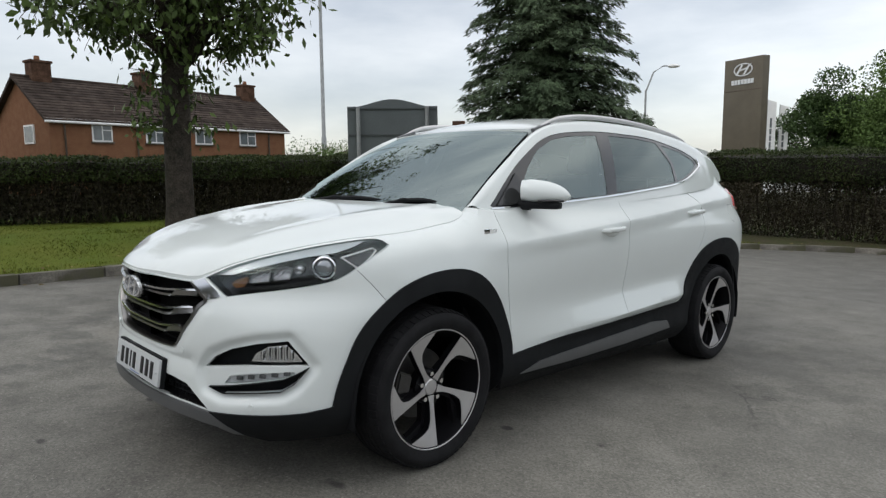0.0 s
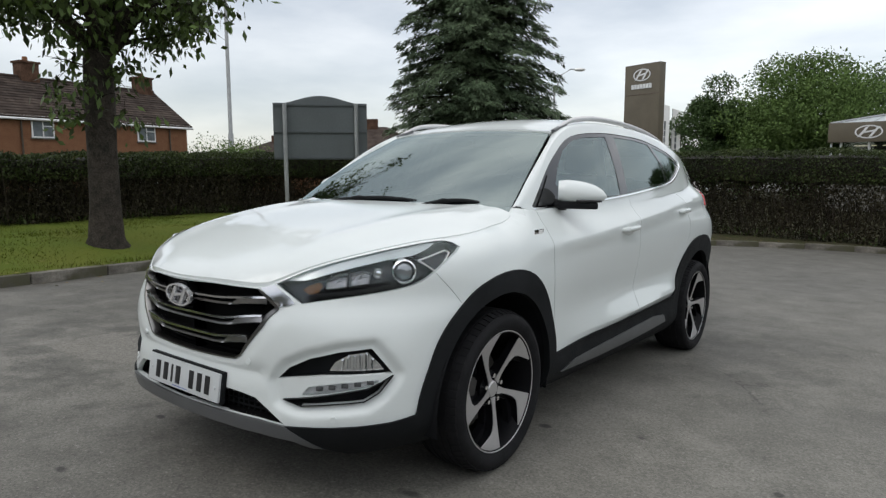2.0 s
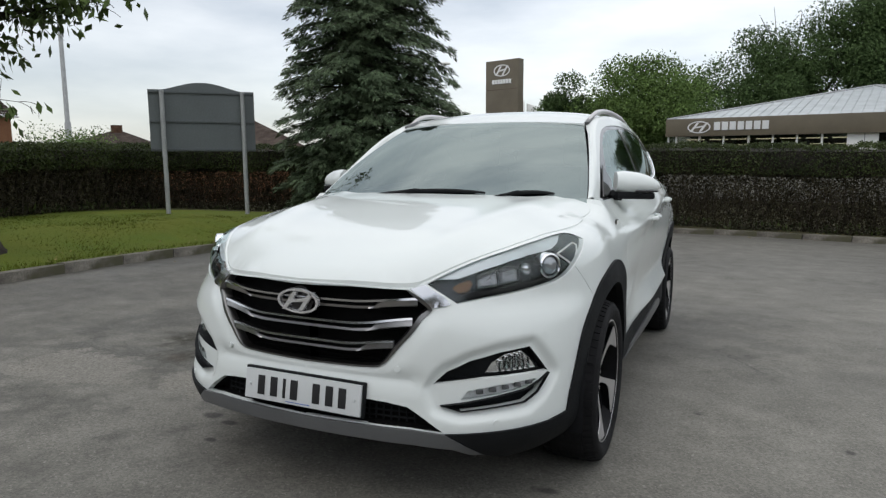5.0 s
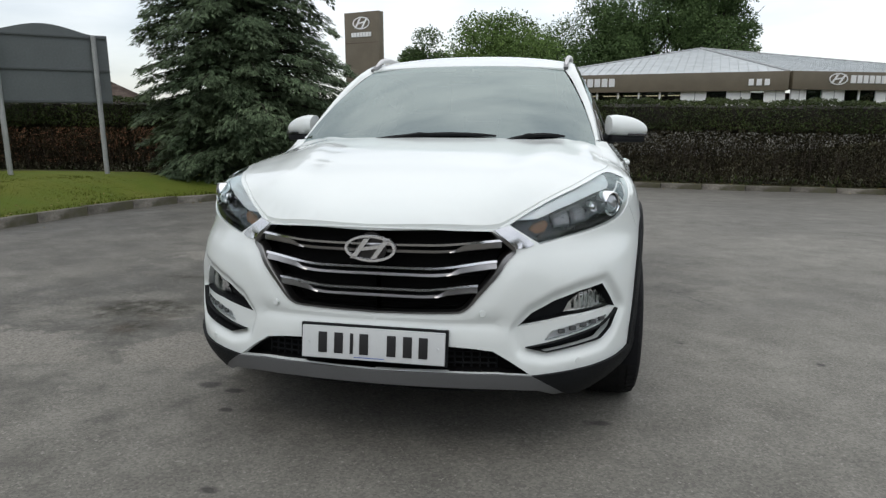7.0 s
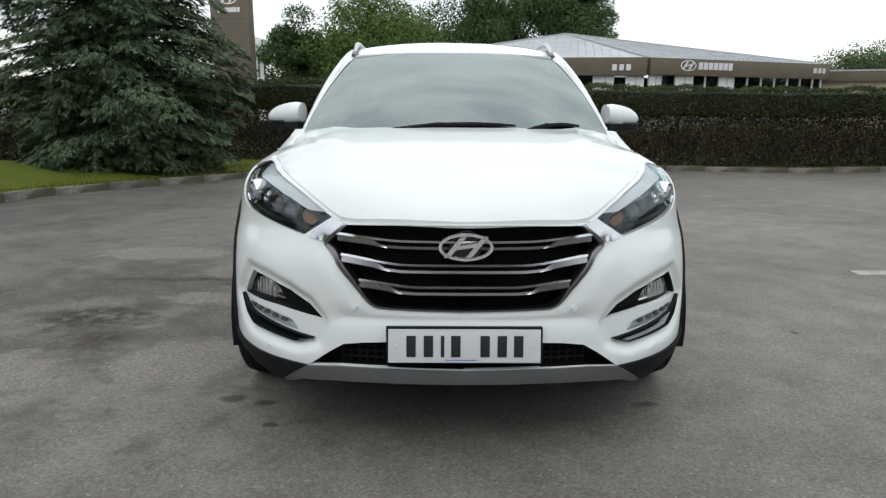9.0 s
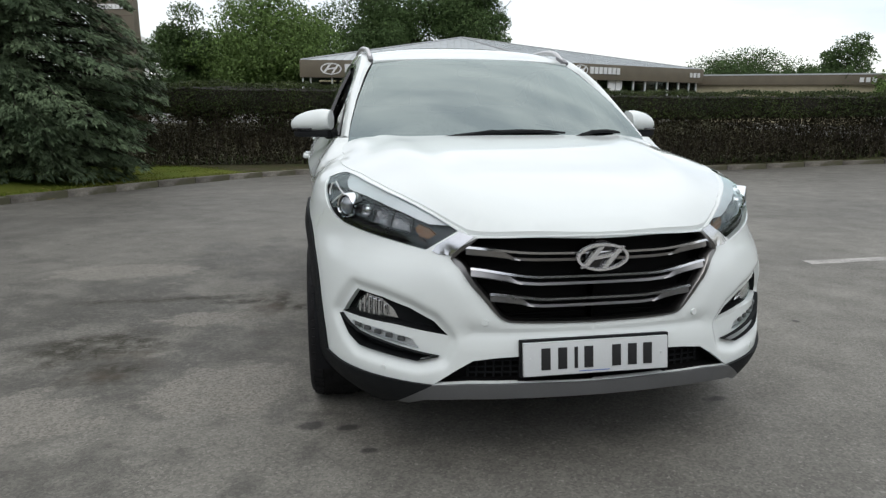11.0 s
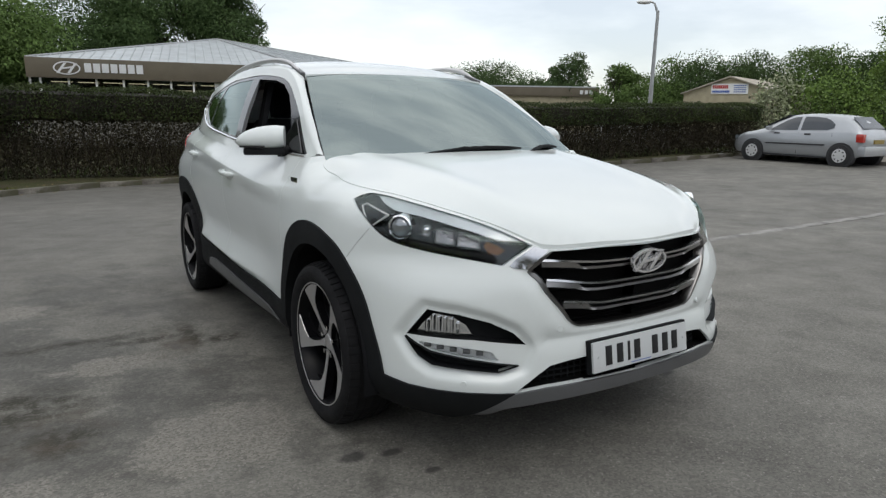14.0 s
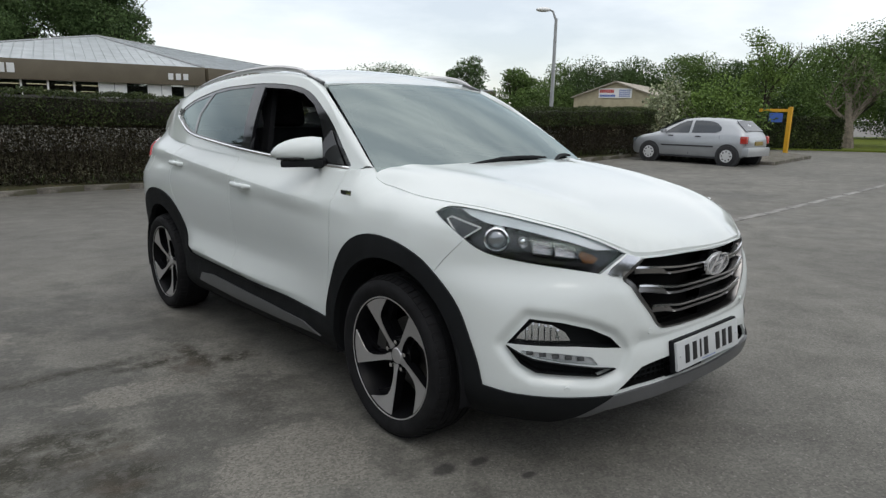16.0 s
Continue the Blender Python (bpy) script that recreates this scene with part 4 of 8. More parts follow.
# ---- showroom ----
def wall_run(parent, a, b, z0, zs, zf, top, mullions, whites, depth=5.0):
    """A shop front from a to b: glass from z0 to zs, fascia from zs to top."""
    a, b = Vector((*a, 0)), Vector((*b, 0))
    L = (b - a).length
    m = pose(a.x, a.y, 0, 0, 0, math.degrees(math.atan2(b.y - a.y, b.x - a.x)))
    part("fascia", box((0, -0.35, zs), (L, 0.3, top), m, bevel=0.03), M_FASCIA, parent, "bronze fascia band")
    part("back_wall", box((0.1, depth, z0), (L - 0.1, depth + 0.1, zs), m), M_INSIDE, parent)
    # raised pale backing, added so that daylight seems to pass the hedge gaps
    part("plinth", box((0, -0.06, z0), (L, 0.25, 1.5), m), M_STALL, parent, "pale rendered stall riser")
    for s0, s1 in whites:
        part("panel", box((s0, 0.0, 1.502), (s1, 0.06, zs), m), M_WHITE, parent, "white infill panel")
        part("frame", box((s0 + (s1 - s0) * 0.55, -0.02, 1.502), (s0 + (s1 - s0) * 0.55 + 0.04, -0.002, zs), m), M_POST, parent)
    edges = sorted(mullions)
    for s in edges:
        part("mullion", box((s - 0.05, -0.04, 1.502), (s + 0.05, 0.1, zs), m), M_UPVC, parent)
    for s0, s1 in zip(edges, edges[1:]):
        p = part("pane", box((s0 + 0.05, 0.03, 1.502), (s1 - 0.05, 0.045, zs), m), M_SHOPGLASS, parent)
        p.visible_shadow = False
    return m, L


# pale tone standing in for the bright yard behind the hedge
M_STALL = material("pale_render", (0.26, 0.25, 0.22), 0.9, vary=0.4, scale=1.5, fine=20, bump=0.1, spec=0.1)
M_SHOPGLASS = glass_material("shop_glass", (0.55, 0.57, 0.56), 0.0, ior=1.6)
M_TUBE = bpy.data.materials.new("strip_light")
M_TUBE.use_nodes = True
M_TUBE.node_tree.nodes["Principled BSDF"].inputs["Emission Color"].default_value = (1.0, 0.86, 0.55, 1)
M_TUBE.node_tree.nodes["Principled BSDF"].inputs["Emission Strength"].default_value = 1.1


def showroom():
    t = empty("showroom", far_place(0, 0, 0, at=(11, 40)), "low car showroom with bronze fascia, glass front and grey sheet roof", "building")
    A, C, B = (-3.0, 40.8), (12.3, 38.0), (27.3, 45.0)
    z0, zs, top = -1.1, 3.12, 4.2
    m, L = wall_run(t, A, C, z0, zs, zs, top, [0.1, 0.6, 2.0, 3.4, 4.8, 6.1, 7.35, 8.6, 9.85, 11.2, 12.4, 13.6, 14.4, 15.4], [(9.85, 11.2), (12.45, 13.6), (14.4, 15.4)])
    emblem(t, m @ pose(2.02, -0.36, 3.66), 1.35, 0.72, M_SILVER)
    letter_bars(t, 2.85, 5.95, 3.46, 3.95, 7, M_SILVER, m @ pose(0, -0.352, 0))
    letter_bars(t, 13.4, 14.65, 3.42, 3.78, 3, M_SILVER, m @ pose(0, -0.352, 0), gap=0.35)
    m2, L2 = wall_run(t, C, B, z0, zs + 0.05, zs, top, [0.3, 1.2, 2.4, 3.85, 4.95, 6.2, 7.5, 8.8, 10.1, 11.4, 12.7, 14, 15.3, 16.2], [(2.4, 3.85), (6.2, 7.5), (0.3, 1.2)])
    emblem(t, m2 @ pose(3.05, -0.36, 3.78), 1.3, 0.66, M_SILVER)
    letter_bars(t, 3.85, 6.9, 3.56, 4.0, 7, M_SILVER, m2 @ pose(0, -0.352, 0))
    letter_bars(t, 14.7, 16.1, 3.56, 3.9, 3, M_SILVER, m2 @ pose(0, -0.352, 0), gap=0.35)
    # strip lights behind the glass
    for k in range(7):
        part("strip_light", box((0.9 + 1.35 * k, 1.2 + 0.3 * (k % 2), 2.92), (2.0 + 1.35 * k, 1.28 + 0.3 * (k % 2), 2.97), m), M_TUBE, t)
        part("strip_light", box((0.9 + 1.35 * k, 3.4, 2.62), (2.0 + 1.35 * k, 3.48, 2.66), m), M_TUBE, t)
    # hipped sheet roof with standing seams, and a flat slab under it
    apex, far = Vector((9.5, 51.0, 6.7)), Vector((10.0, 56, 6.7))
    def eave(p, q):
        return Vector((p[0], p[1], 4.18)), Vector((q[0], q[1], 4.18))
    back = [Vector((-3, 56, 4.18)), Vector((27, 60, 4.18))]
    bm = bmesh.new()
    cs = [Vector((*A, 4.18)), Vector((*C, 4.18)), Vector((*B, 4.18)), back[1], back[0]]
    v = [bm.verts.new(c) for c in cs]
    ap = bm.verts.new(apex)
    for i in range(5):
        bm.faces.new((v[i], v[(i + 1) % 5], ap))
    bm.faces.new(v[::-1])
    bmesh.ops.recalc_face_normals(bm, faces=bm.faces[:])
    part("roof", bm, M_SHEET, t, "grey sheet metal roof", smooth=False)
    for p, q, n in ((cs[0], cs[1], 30), (cs[1], cs[2], 30)):
        for k in range(1, n):
            e = p.lerp(q, k / n)
            run = apex - e
            d = run - (q - p).normalized() * run.dot((q - p).normalized())
            reach = min(1.0, (k / n) / max(1e-6, (apex - p).dot((q - p).normalized()) / (q - p).length) if k / n < (apex - p).dot(q - p) / (q - p).length_squared else (1 - k / n) / (1 - (apex - p).dot(q - p) / (q - p).length_squared))
            part("seam", tube([e + Vector((0, 0, 0.02)), e + d * reach + Vector((0, 0, 0.02))], 0.03, 4), M_SHEET, t)
    for p in (cs[0], cs[1], cs[2]):
        part("ridge_cap", tube([p + Vector((0, 0, 0.04)), apex + Vector((0, 0, 0.04))], 0.07, 6), M_POST, t)
    # lower wing
    W0, W1 = (28.0, 47.3), (38.6, 39.6)
    mw = pose(W0[0], W0[1], 0, 0, 0, math.degrees(math.atan2(W1[1] - W0[1], W1[0] - W0[0])))
    LW = math.dist(W0, W1)
    w = empty("workshop_wing", far_place(0, 0, 0, at=(33, 43)), "lower flat-roofed wing with a bronze fascia", "building")
    part("wall", box((0, 0, -1.1), (LW, 8, 3.2), mw), M_CREAM, w)
    part("fascia", box((-0.2, -0.3, 3.05), (LW + 0.2, 8, 3.8), mw, bevel=0.03), M_FASCIA, w)
    part("roof_edge", box((-0.2, -0.32, 3.804), (LW + 0.2, 8.1, 3.9), mw), M_SHEET, w)
    letter_bars(w, LW - 1.5, LW - 0.3, 3.25, 3.58, 3, M_SILVER, mw @ pose(0, -0.302, 0), gap=0.35)


showroom()


# ---- house across the road ----
def house():
    A, B = Vector((-29.57, 5.57, 0)), Vector((-31.82, 18.34, 0))
    L = (B - A).length
    m = pose(A.x, A.y, 0, 0, 0, math.degrees(math.atan2(B.y - A.y, B.x - A.x)))
    t = empty("house", m, "brick semi-detached house with a brown tiled roof", "house")
    D, eave, ridge = 5.8, 3.53, 5.5
    gable = [(0, 0, -1.2), (0, D, -1.2), (0, D, eave), (0, D / 2, ridge - 0.12), (0, 0, eave)]
    part("wall", prism(gable, (L, 0, 0)), M_BRICK, t, "red-brown brick wall", smooth=False)
    th = math.atan2(ridge - eave, D / 2)
    run = math.hypot(ridge - eave, D / 2)
    for side in (0, 1):
        s = 1 if side == 0 else -1
        y0 = 0 if side == 0 else D
        rows = 15
        deck = None
        for k in range(rows):
            f0, f1 = -0.06 + k / rows * 1.06, -0.06 + (k + 1) / rows * 1.06 + 0.012
            p = lambda f, up: (y0 + s * f * D / 2 + -s * math.sin(th) * up, eave + f * (ridge - eave) + math.cos(th) * up)
            o = [(-0.25, *p(f0, 0.075)), (-0.25, *p(f1, 0.045)), (-0.25, *p(f1, 0.0)), (-0.25, *p(f0, 0.0))]
            if deck is None:
                d = [(-0.24, *p(-0.05, -0.004)), (-0.24, *p(1.0, -0.004)), (-0.24, *p(1.0, -0.06)), (-0.24, *p(-0.05, -0.06))]
                deck = part("roof", prism([Vector(q) for q in d], (L + 0.48, 0, 0)), M_ROOFTILE, t, "brown tiled roof slope", smooth=False)
            part("tile_course", prism([Vector(q) for q in o], (L + 0.5, 0, 0)), M_ROOFTILE, deck, smooth=False)
    part("ridge", tube([(-0.25, D / 2, ridge + 0.06), (L + 0.25, D / 2, ridge + 0.06)], 0.09, 8), M_ROOFTILE, t)
    part("gutter", tube([(-0.25, -0.22, eave - 0.17), (L + 0.25, -0.22, eave - 0.17)], 0.06, 8), M_UPVC, t)
    part("eaves_board", box((-0.2, -0.16, eave - 0.2), (L + 0.2, -0.13, eave - 0.02)), M_UPVC, t)
    for x in (0.6, 3.9, L - 1.2):
        part("drainpipe", tube([(x, -0.06, -1), (x, -0.06, eave - 0.2)], 0.045, 6), M_INSIDE, t)
    for x0, x1 in ((1.78, 2.72), (4.35, 5.39), (7.04, 8.07), (9.77, 10.87)):
        for zz in ((2.55, 3.36), (-0.1, 1.1)):
            w = part("window", box((x0, -0.03, zz[0]), (x1, 0.06, zz[1])), M_UPVC, t, "white framed window")
            mid = x0 + (x1 - x0) * 0.5
            part("pane", box((x0 + 0.07, -0.036, zz[0] + 0.07), (mid - 0.03, -0.031, zz[1] - 0.07)), M_DARKPANE, w)
            part("pane", box((mid + 0.03, -0.036, zz[0] + 0.07), (x1 - 0.07, -0.031, zz[1] - 0.30)), M_DARKPANE, w)
            part("pane", box((mid + 0.03, -0.036, zz[1] - 0.25), (x1 - 0.07, -0.031, zz[1] - 0.07)), M_DARKPANE, w)
            part("sill", box((x0 - 0.05, -0.1, zz[0] - 0.06), (x1 + 0.05, 0.02, zz[0] - 0.002)), M_CONCRETE, w)
    for x in (0.5, 5.6, L - 0.9):
        c = part("chimney", box((x, D / 2 - 0.35, ridge - 0.5), (x + 0.85, D / 2 + 0.35, ridge + 0.72), bevel=0.02), M_SOOT, t)
        part("chimney_cap", box((x - 0.06, D / 2 - 0.41, ridge + 0.722), (x + 0.91, D / 2 + 0.41, ridge + 0.82)), M_SOOT, c)
        part("chimney_pot", tube([(x + 0.4, D / 2, ridge + 0.82), (x + 0.4, D / 2, ridge + 1.05)], [0.13, 0.11], 10), M_BRICK, c)


    gw = part("window", box((-0.06, 1.5, 2.45), (0.03, 2.5, 3.3)), M_UPVC, t, "white framed gable window")
    part("pane", box((-0.066, 1.57, 2.52), (-0.061, 2.43, 3.23)), M_DARKPANE, gw)


house()


def far_house(x, y, turn, w, d, eave, ridge, label):
    t = empty("house", far_place(x, y, 0, turn), label, "house")
    part("wall", box((-w / 2, -d / 2, -1.2), (w / 2, d / 2, eave)), M_BRICK, t)
    bm = bmesh.new()
    e = [bm.verts.new((sx * (w / 2 + 0.3), sy * (d / 2 + 0.3), eave)) for sx, sy in ((-1, -1), (1, -1), (1, 1), (-1, 1))]
    r = [bm.verts.new((-w / 2 + d / 2, 0, ridge)), bm.verts.new((w / 2 - d / 2, 0, ridge))]
    for f in ((e[0], e[1], r[1], r[0]), (e[1], e[2], r[1]), (e[2], e[3], r[0], r[1]), (e[3], e[0], r[0]), (e[3], e[2], e[1], e[0])):
        bm.faces.new(f)
    bmesh.ops.recalc_face_normals(bm, faces=bm.faces[:])
    part("roof", bm, M_ROOFTILE, t, "brown hipped tile roof", smooth=False)
    part("chimney", box((-0.4, -0.3, ridge - 0.6), (0.4, 0.3, ridge + 0.5)), M_SOOT, t)


far_house(-45.5, 34.5, 45, 8, 7, 2.6, 4.1, "far brick bungalow with a hipped brown roof")
far_house(-27.6, 28.5, 40, 9, 7, 2.2, 4.3, "brick house behind the hedge with a hipped brown roof")


# ---- tyre workshop ----
def workshop():
    L0, R0 = Vector((46.2, 36.6, 0)), Vector((48.6, 29.2, 0))
    w = (R0 - L0).length
    m = far_place(L0.x, L0.y, 0, math.degrees(math.atan2(R0.y - L0.y, R0.x - L0.x)))
    t = empty("workshop", m, "cream workshop with a shallow gabled roof and a sign", "building")
    front = [(0, 0, -0.8), (w, 0, -0.8), (w, 0, 3.40), (w / 2, 0, 4.72), (0, 0, 3.40)]
    part("wall", prism([Vector(p) for p in front], (0, 11, 0)), M_CREAM, t, smooth=False)
    for s in (0, 1):
        x0, x1 = (-0.2, w / 2) if s == 0 else (w + 0.2, w / 2)
        part("roof", prism([Vector((x0, -0.3, 3.34)), Vector((x1, -0.3, 4.75)), Vector((x1, -0.3, 4.85)), Vector((x0, -0.3, 3.44))], (0, 11.6, 0)), M_TANROOF, t, smooth=False)
    part("sign_panel", box((2.35, -0.08, 3.38), (5.35, -0.02, 4.22)), M_WHITE, t, "white sign panel")
    letter_bars(t, 2.45, 3.75, 3.82, 4.1, 8, M_RED, pose(0, -0.081, 0), 0.02)
    letter_bars(t, 2.45, 3.9, 3.48, 3.66, 10, M_BLUE, pose(0, -0.081, 0), 0.02)
    for k in range(4):
        letter_bars(t, 4.2, 5.2, 3.5 + 0.17 * k, 3.58 + 0.17 * k, 6, M_BLUE, pose(0, -0.081, 0), 0.02)


workshop()

# ---- height barrier at the entrance ----
gate = empty("height_barrier", far_place(31.1, 11.28, -0.2), "yellow steel height barrier at the entrance", "barrier")
part("post", box((-0.09, -0.09, 0), (0.09, 0.09, 2.3), bevel=0.01), M_YELLOW, gate)
part("beam", box((-0.06, 0.08, 2.05), (0.06, 1.5, 2.2), bevel=0.01), M_YELLOW, gate)
part("board", box((-0.1, 0.3, 1.55), (-0.07, 0.95, 2.0)), M_BLUE, gate, "blue notice board")


def bare_tree():
    x, y = 40.5, 11.65
    t = empty("tree", far_place(x, y, -0.2), "pale multi-stemmed tree with few leaves", "tree")
    bm, tips = limbs((0, 0, 0), 3.3, 0.34, 0.6, 3, 77, first=0.45, forks=(5, 7), rise=0.7)
    part("trunk", bm, M_TWIGPALE, t)
    k = RNG.integers(0, len(tips), 2600)
    raw_mesh("crown", leaf_quads(tips[k] + RNG.normal(0, 0.22, (2600, 3)), 0.15, 0.6), 4, M_FARLEAF, t)


M_TWIGPALE = material("pale_bark", (0.20, 0.17, 0.13), 0.9, vary=0.4, scale=6, fine=40, bump=0.4)
bare_tree()

# raised pavement island and grass behind the parked car
isl = empty("pavement_island", label="low kerbed asphalt island beside the parked car", category="pavement", kind="structure")
o = [(17.9, 6.1), (23.2, 6.95), (25, 9), (21.5, 12.2), (17.3, 10.9)]
bm = prism([Vector((x, y, float(ground_z(x, y)) - 0.1)) for x, y in o], (0, 0, 0.2))
part("pavement", bm, M_CONCRETE, isl, smooth=False)
verge = prism([Vector((x, y, float(ground_z(x, y)) - 0.1)) for x, y in ((28.5, 11.4), (32, 6.9), (49, 1.6), (66, 16.5), (41, 24.8))], (0, 0, 0.17))
tagged(part("grass_verge", verge, M_LAWN, smooth=False), "grass verge across the entrance road", "grass", kind="structure")


# ---- the silver hatchback parked by the hedge ----
def parked_car():
    M_SILVERPAINT = material("silver_paint", (0.40, 0.415, 0.43), 0.35, metal=0.5, vary=0.06, scale=3, fine=400, bump=0.0, coat=0.8)
    M_PCGLASS = material("dark_car_glass", (0.035, 0.042, 0.05), 0.06, vary=0.1, scale=2, fine=20, bump=0.0, spec=0.8)
    M_PCTRIM = material("dark_trim", (0.03, 0.03, 0.032), 0.6, vary=0.2, scale=8, fine=90, bump=0.1)
    M_PCRUBBER = material("old_tyre", (0.025, 0.025, 0.026), 0.85, vary=0.3, scale=14, fine=120, bump=0.2)
    M_OLDPLATE = material("dull_yellow_plate", (0.30, 0.22, 0.05), 0.5, vary=0.3, scale=12, fine=60, bump=0.0)
    M_PCRED = material("red_lamp", (0.45, 0.03, 0.02), 0.15, vary=0.1, scale=10, fine=60, bump=0.0, coat=0.8)
    y0 = 6.777
    z0 = float(ground_z(16.9, y0 + 1.3))
    car2 = empty("parked_car", pose(17.0, y0, z0, 0, 0, 0.5) @ Matrix.Diagonal((0.955, 0.955, 0.955, 1)), "silver five-door hatchback parked beside the hedge", "car")
    # local: x to its right, y ahead, origin on the ground at the rear axle's middle; stations from tail to nose
    #          y      bottom  waist  top   half   roof half
    st = [(-0.72, 0.42, 0.78, 0.80, 0.60, 0.50), (-0.66, 0.30, 0.90, 0.93, 0.74, 0.62), (-0.50, 0.24, 0.96, 1.04, 0.82, 0.62), (-0.25, 0.24, 0.97, 1.24, 0.84, 0.59), (0.05, 0.22, 0.965, 1.37, 0.85, 0.57),
          (0.6, 0.20, 0.95, 1.415, 0.855, 0.57), (1.2, 0.20, 0.93, 1.42, 0.855, 0.57), (1.6, 0.20, 0.915, 1.38, 0.855, 0.56), (2.0, 0.20, 0.90, 1.22, 0.85, 0.57), (2.35, 0.20, 0.885, 1.00, 0.845, 0.64),
          (2.6, 0.22, 0.86, 0.915, 0.84, 0.66), (3.0, 0.22, 0.79, 0.84, 0.82, 0.64), (3.25, 0.24, 0.68, 0.75, 0.76, 0.58), (3.38, 0.30, 0.58, 0.62, 0.62, 0.45)]
    ysm = np.linspace(-0.547, 3.38, 60)
    S = np.array(st)
    S[:, 0] = np.where(S[:, 0] < 0, S[:, 0] * 0.76, S[:, 0])
    dense = np.stack([np.interp(ysm, S[:, 0], S[:, i]) for i in range(6)], axis=1)
    for _ in range(2):
        dense[1:-1, 1:] = (dense[:-2, 1:] + 2 * dense[1:-1, 1:] + dense[2:, 1:]) / 4
    bm = bmesh.new()
    rows = []
    for y, b, w, t, h, r in dense:
        prof = [(h * 0.9, b), (h * 0.985, b + 0.08), (h, (b + w) / 2), (h * 0.99, w - 0.06), (h * 0.955, w), (h * 0.955 + (r - h * 0.955) * 0.55, w + (t - w) * 0.62), (r + 0.02, t - (t - w) * 0.10), (r * 0.8, t), (0, t + 0.025 * (1 if t > 1.2 else 0.6))]
        half = [Vector((x, y, z)) for x, z in prof]
        rows.append([bm.verts.new(p) for p in half] + [bm.verts.new((-p.x, p.y, p.z)) for p in half[-2::-1]])
    for r_, q in zip(rows, rows[1:]):
        for k in range(len(r_) - 1):
            bm.faces.new((r_[k], q[k], q[k + 1], r_[k + 1]))
    bm.faces.new(rows[0]), bm.faces.new(rows[-1][::-1])
    bmesh.ops.recalc_face_normals(bm, faces=bm.faces[:])
    part("body", bm, M_SILVERPAINT, car2, angle=50)

    def side_x(y, z):
        b, w, t, h, r = (float(np.interp(y, dense[:, 0], dense[:, i])) for i in range(1, 6))
        zs_ = [w - 0.06, w, w + (t - w) * 0.62, t - (t - w) * 0.10]
        xs_ = [h * 0.99, h * 0.955, h * 0.955 + (r - h * 0.955) * 0.55, r + 0.02]
        return float(np.interp(z, zs_, xs_))

    def sheet(name, pts, mat, out=0.006, side=-1, parent=None):
        o = [Vector((side * (side_x(y, z) + out), y, z)) for y, z in pts]
        return part(name, prism(o, (-side * 0.02, 0, 0)), mat, parent or car2)

    def pane(ys_, low, high, side):
        """Side glass that follows the body between two edge lines."""
        bm = bmesh.new()
        cols = []
        for y in np.linspace(ys_[0], ys_[-1], 12):
            a, b = float(np.interp(y, ys_, low)), float(np.interp(y, ys_, high))
            cols.append([bm.verts.new((side * (side_x(y, z) + 0.012), y, z)) for z in np.linspace(a, b, 7)])
        for p, q in zip(cols, cols[1:]):
            for k in range(6):
                bm.faces.new((p[k], q[k], q[k + 1], p[k + 1]))
        return part("side_window", bm, M_PCGLASS, car2, "dark side glass")

    for side in (-1, 1):
        pane((1.29, 1.5, 1.7, 1.9, 2.14), (0.955, 0.95, 0.945, 0.94, 0.935), (1.34, 1.315, 1.235, 1.11, 0.95), side)
        pane((0.28, 0.42, 0.6, 0.9, 1.20), (1.05, 0.985, 0.98, 0.97, 0.96), (1.14, 1.255, 1.32, 1.345, 1.345), side)
        sheet("rub_strip", [(0.45, 0.55), (2.2, 0.53), (2.2, 0.57), (0.45, 0.59)], M_PCTRIM, 0.03, side)
        for y in (1.10, 2.02):
            sheet("door_handle", [(y - 0.22, 0.835), (y - 0.05, 0.83), (y - 0.05, 0.87), (y - 0.22, 0.875)], M_PCTRIM, 0.02, side)
        for y in (0.28, 1.24, 2.28):
            sheet("shut_line", [(y, 0.30), (y + 0.012, 0.30), (y + 0.012, 0.90), (y, 0.90)], M_PCTRIM, 0.003, side)
        sheet("sill", [(0.36, 0.2), (2.25, 0.2), (2.25, 0.25), (0.36, 0.25)], M_PCTRIM, 0.012, side)
        part("tail_lamp", box((side * 0.74 - 0.075, -0.535, 0.68), (side * 0.74 + 0.075, -0.33, 0.91), bevel=0.035), M_PCRED, car2, "red tail lamp")
        part("head_lamp", box((side * 0.62 - 0.14, 3.02, 0.60), (side * 0.62 + 0.14, 3.30, 0.74), bevel=0.04), M_DARKPANE, car2)
        mir = part("door_mirror", box((side * 0.90 - 0.08, 2.05, 0.93), (side * 0.90 + 0.08, 2.18, 1.05), bevel=0.035), M_SILVERPAINT, car2)
        for y in (0.0, 2.61):
            # dark disc in place of the shade in an open wheel arch
            bm = bmesh.new()
            tube_in(bm, [(side * 0.66, y, 0.30), (side * 0.865, y, 0.30)], 0.36, 28)
            part("arch_gap", bm, M_PCTRIM, car2)
            wh = empty("wheel", label="steel wheel with a plastic cover")
            wh.parent = car2
            part("tyre", tube([(side * 0.70, y, 0.30), (side * 0.72, y, 0.30), (side * 0.88, y, 0.30), (side * 0.89, y, 0.30)], [0.27, 0.30, 0.30, 0.27], 28), M_PCRUBBER, wh)
            part("wheel_cover", tube([(side * 0.88, y, 0.30), (side * 0.895, y, 0.30), (side * 0.90, y, 0.30)], [0.195, 0.19, 0.06], 24), M_SILVER, wh)
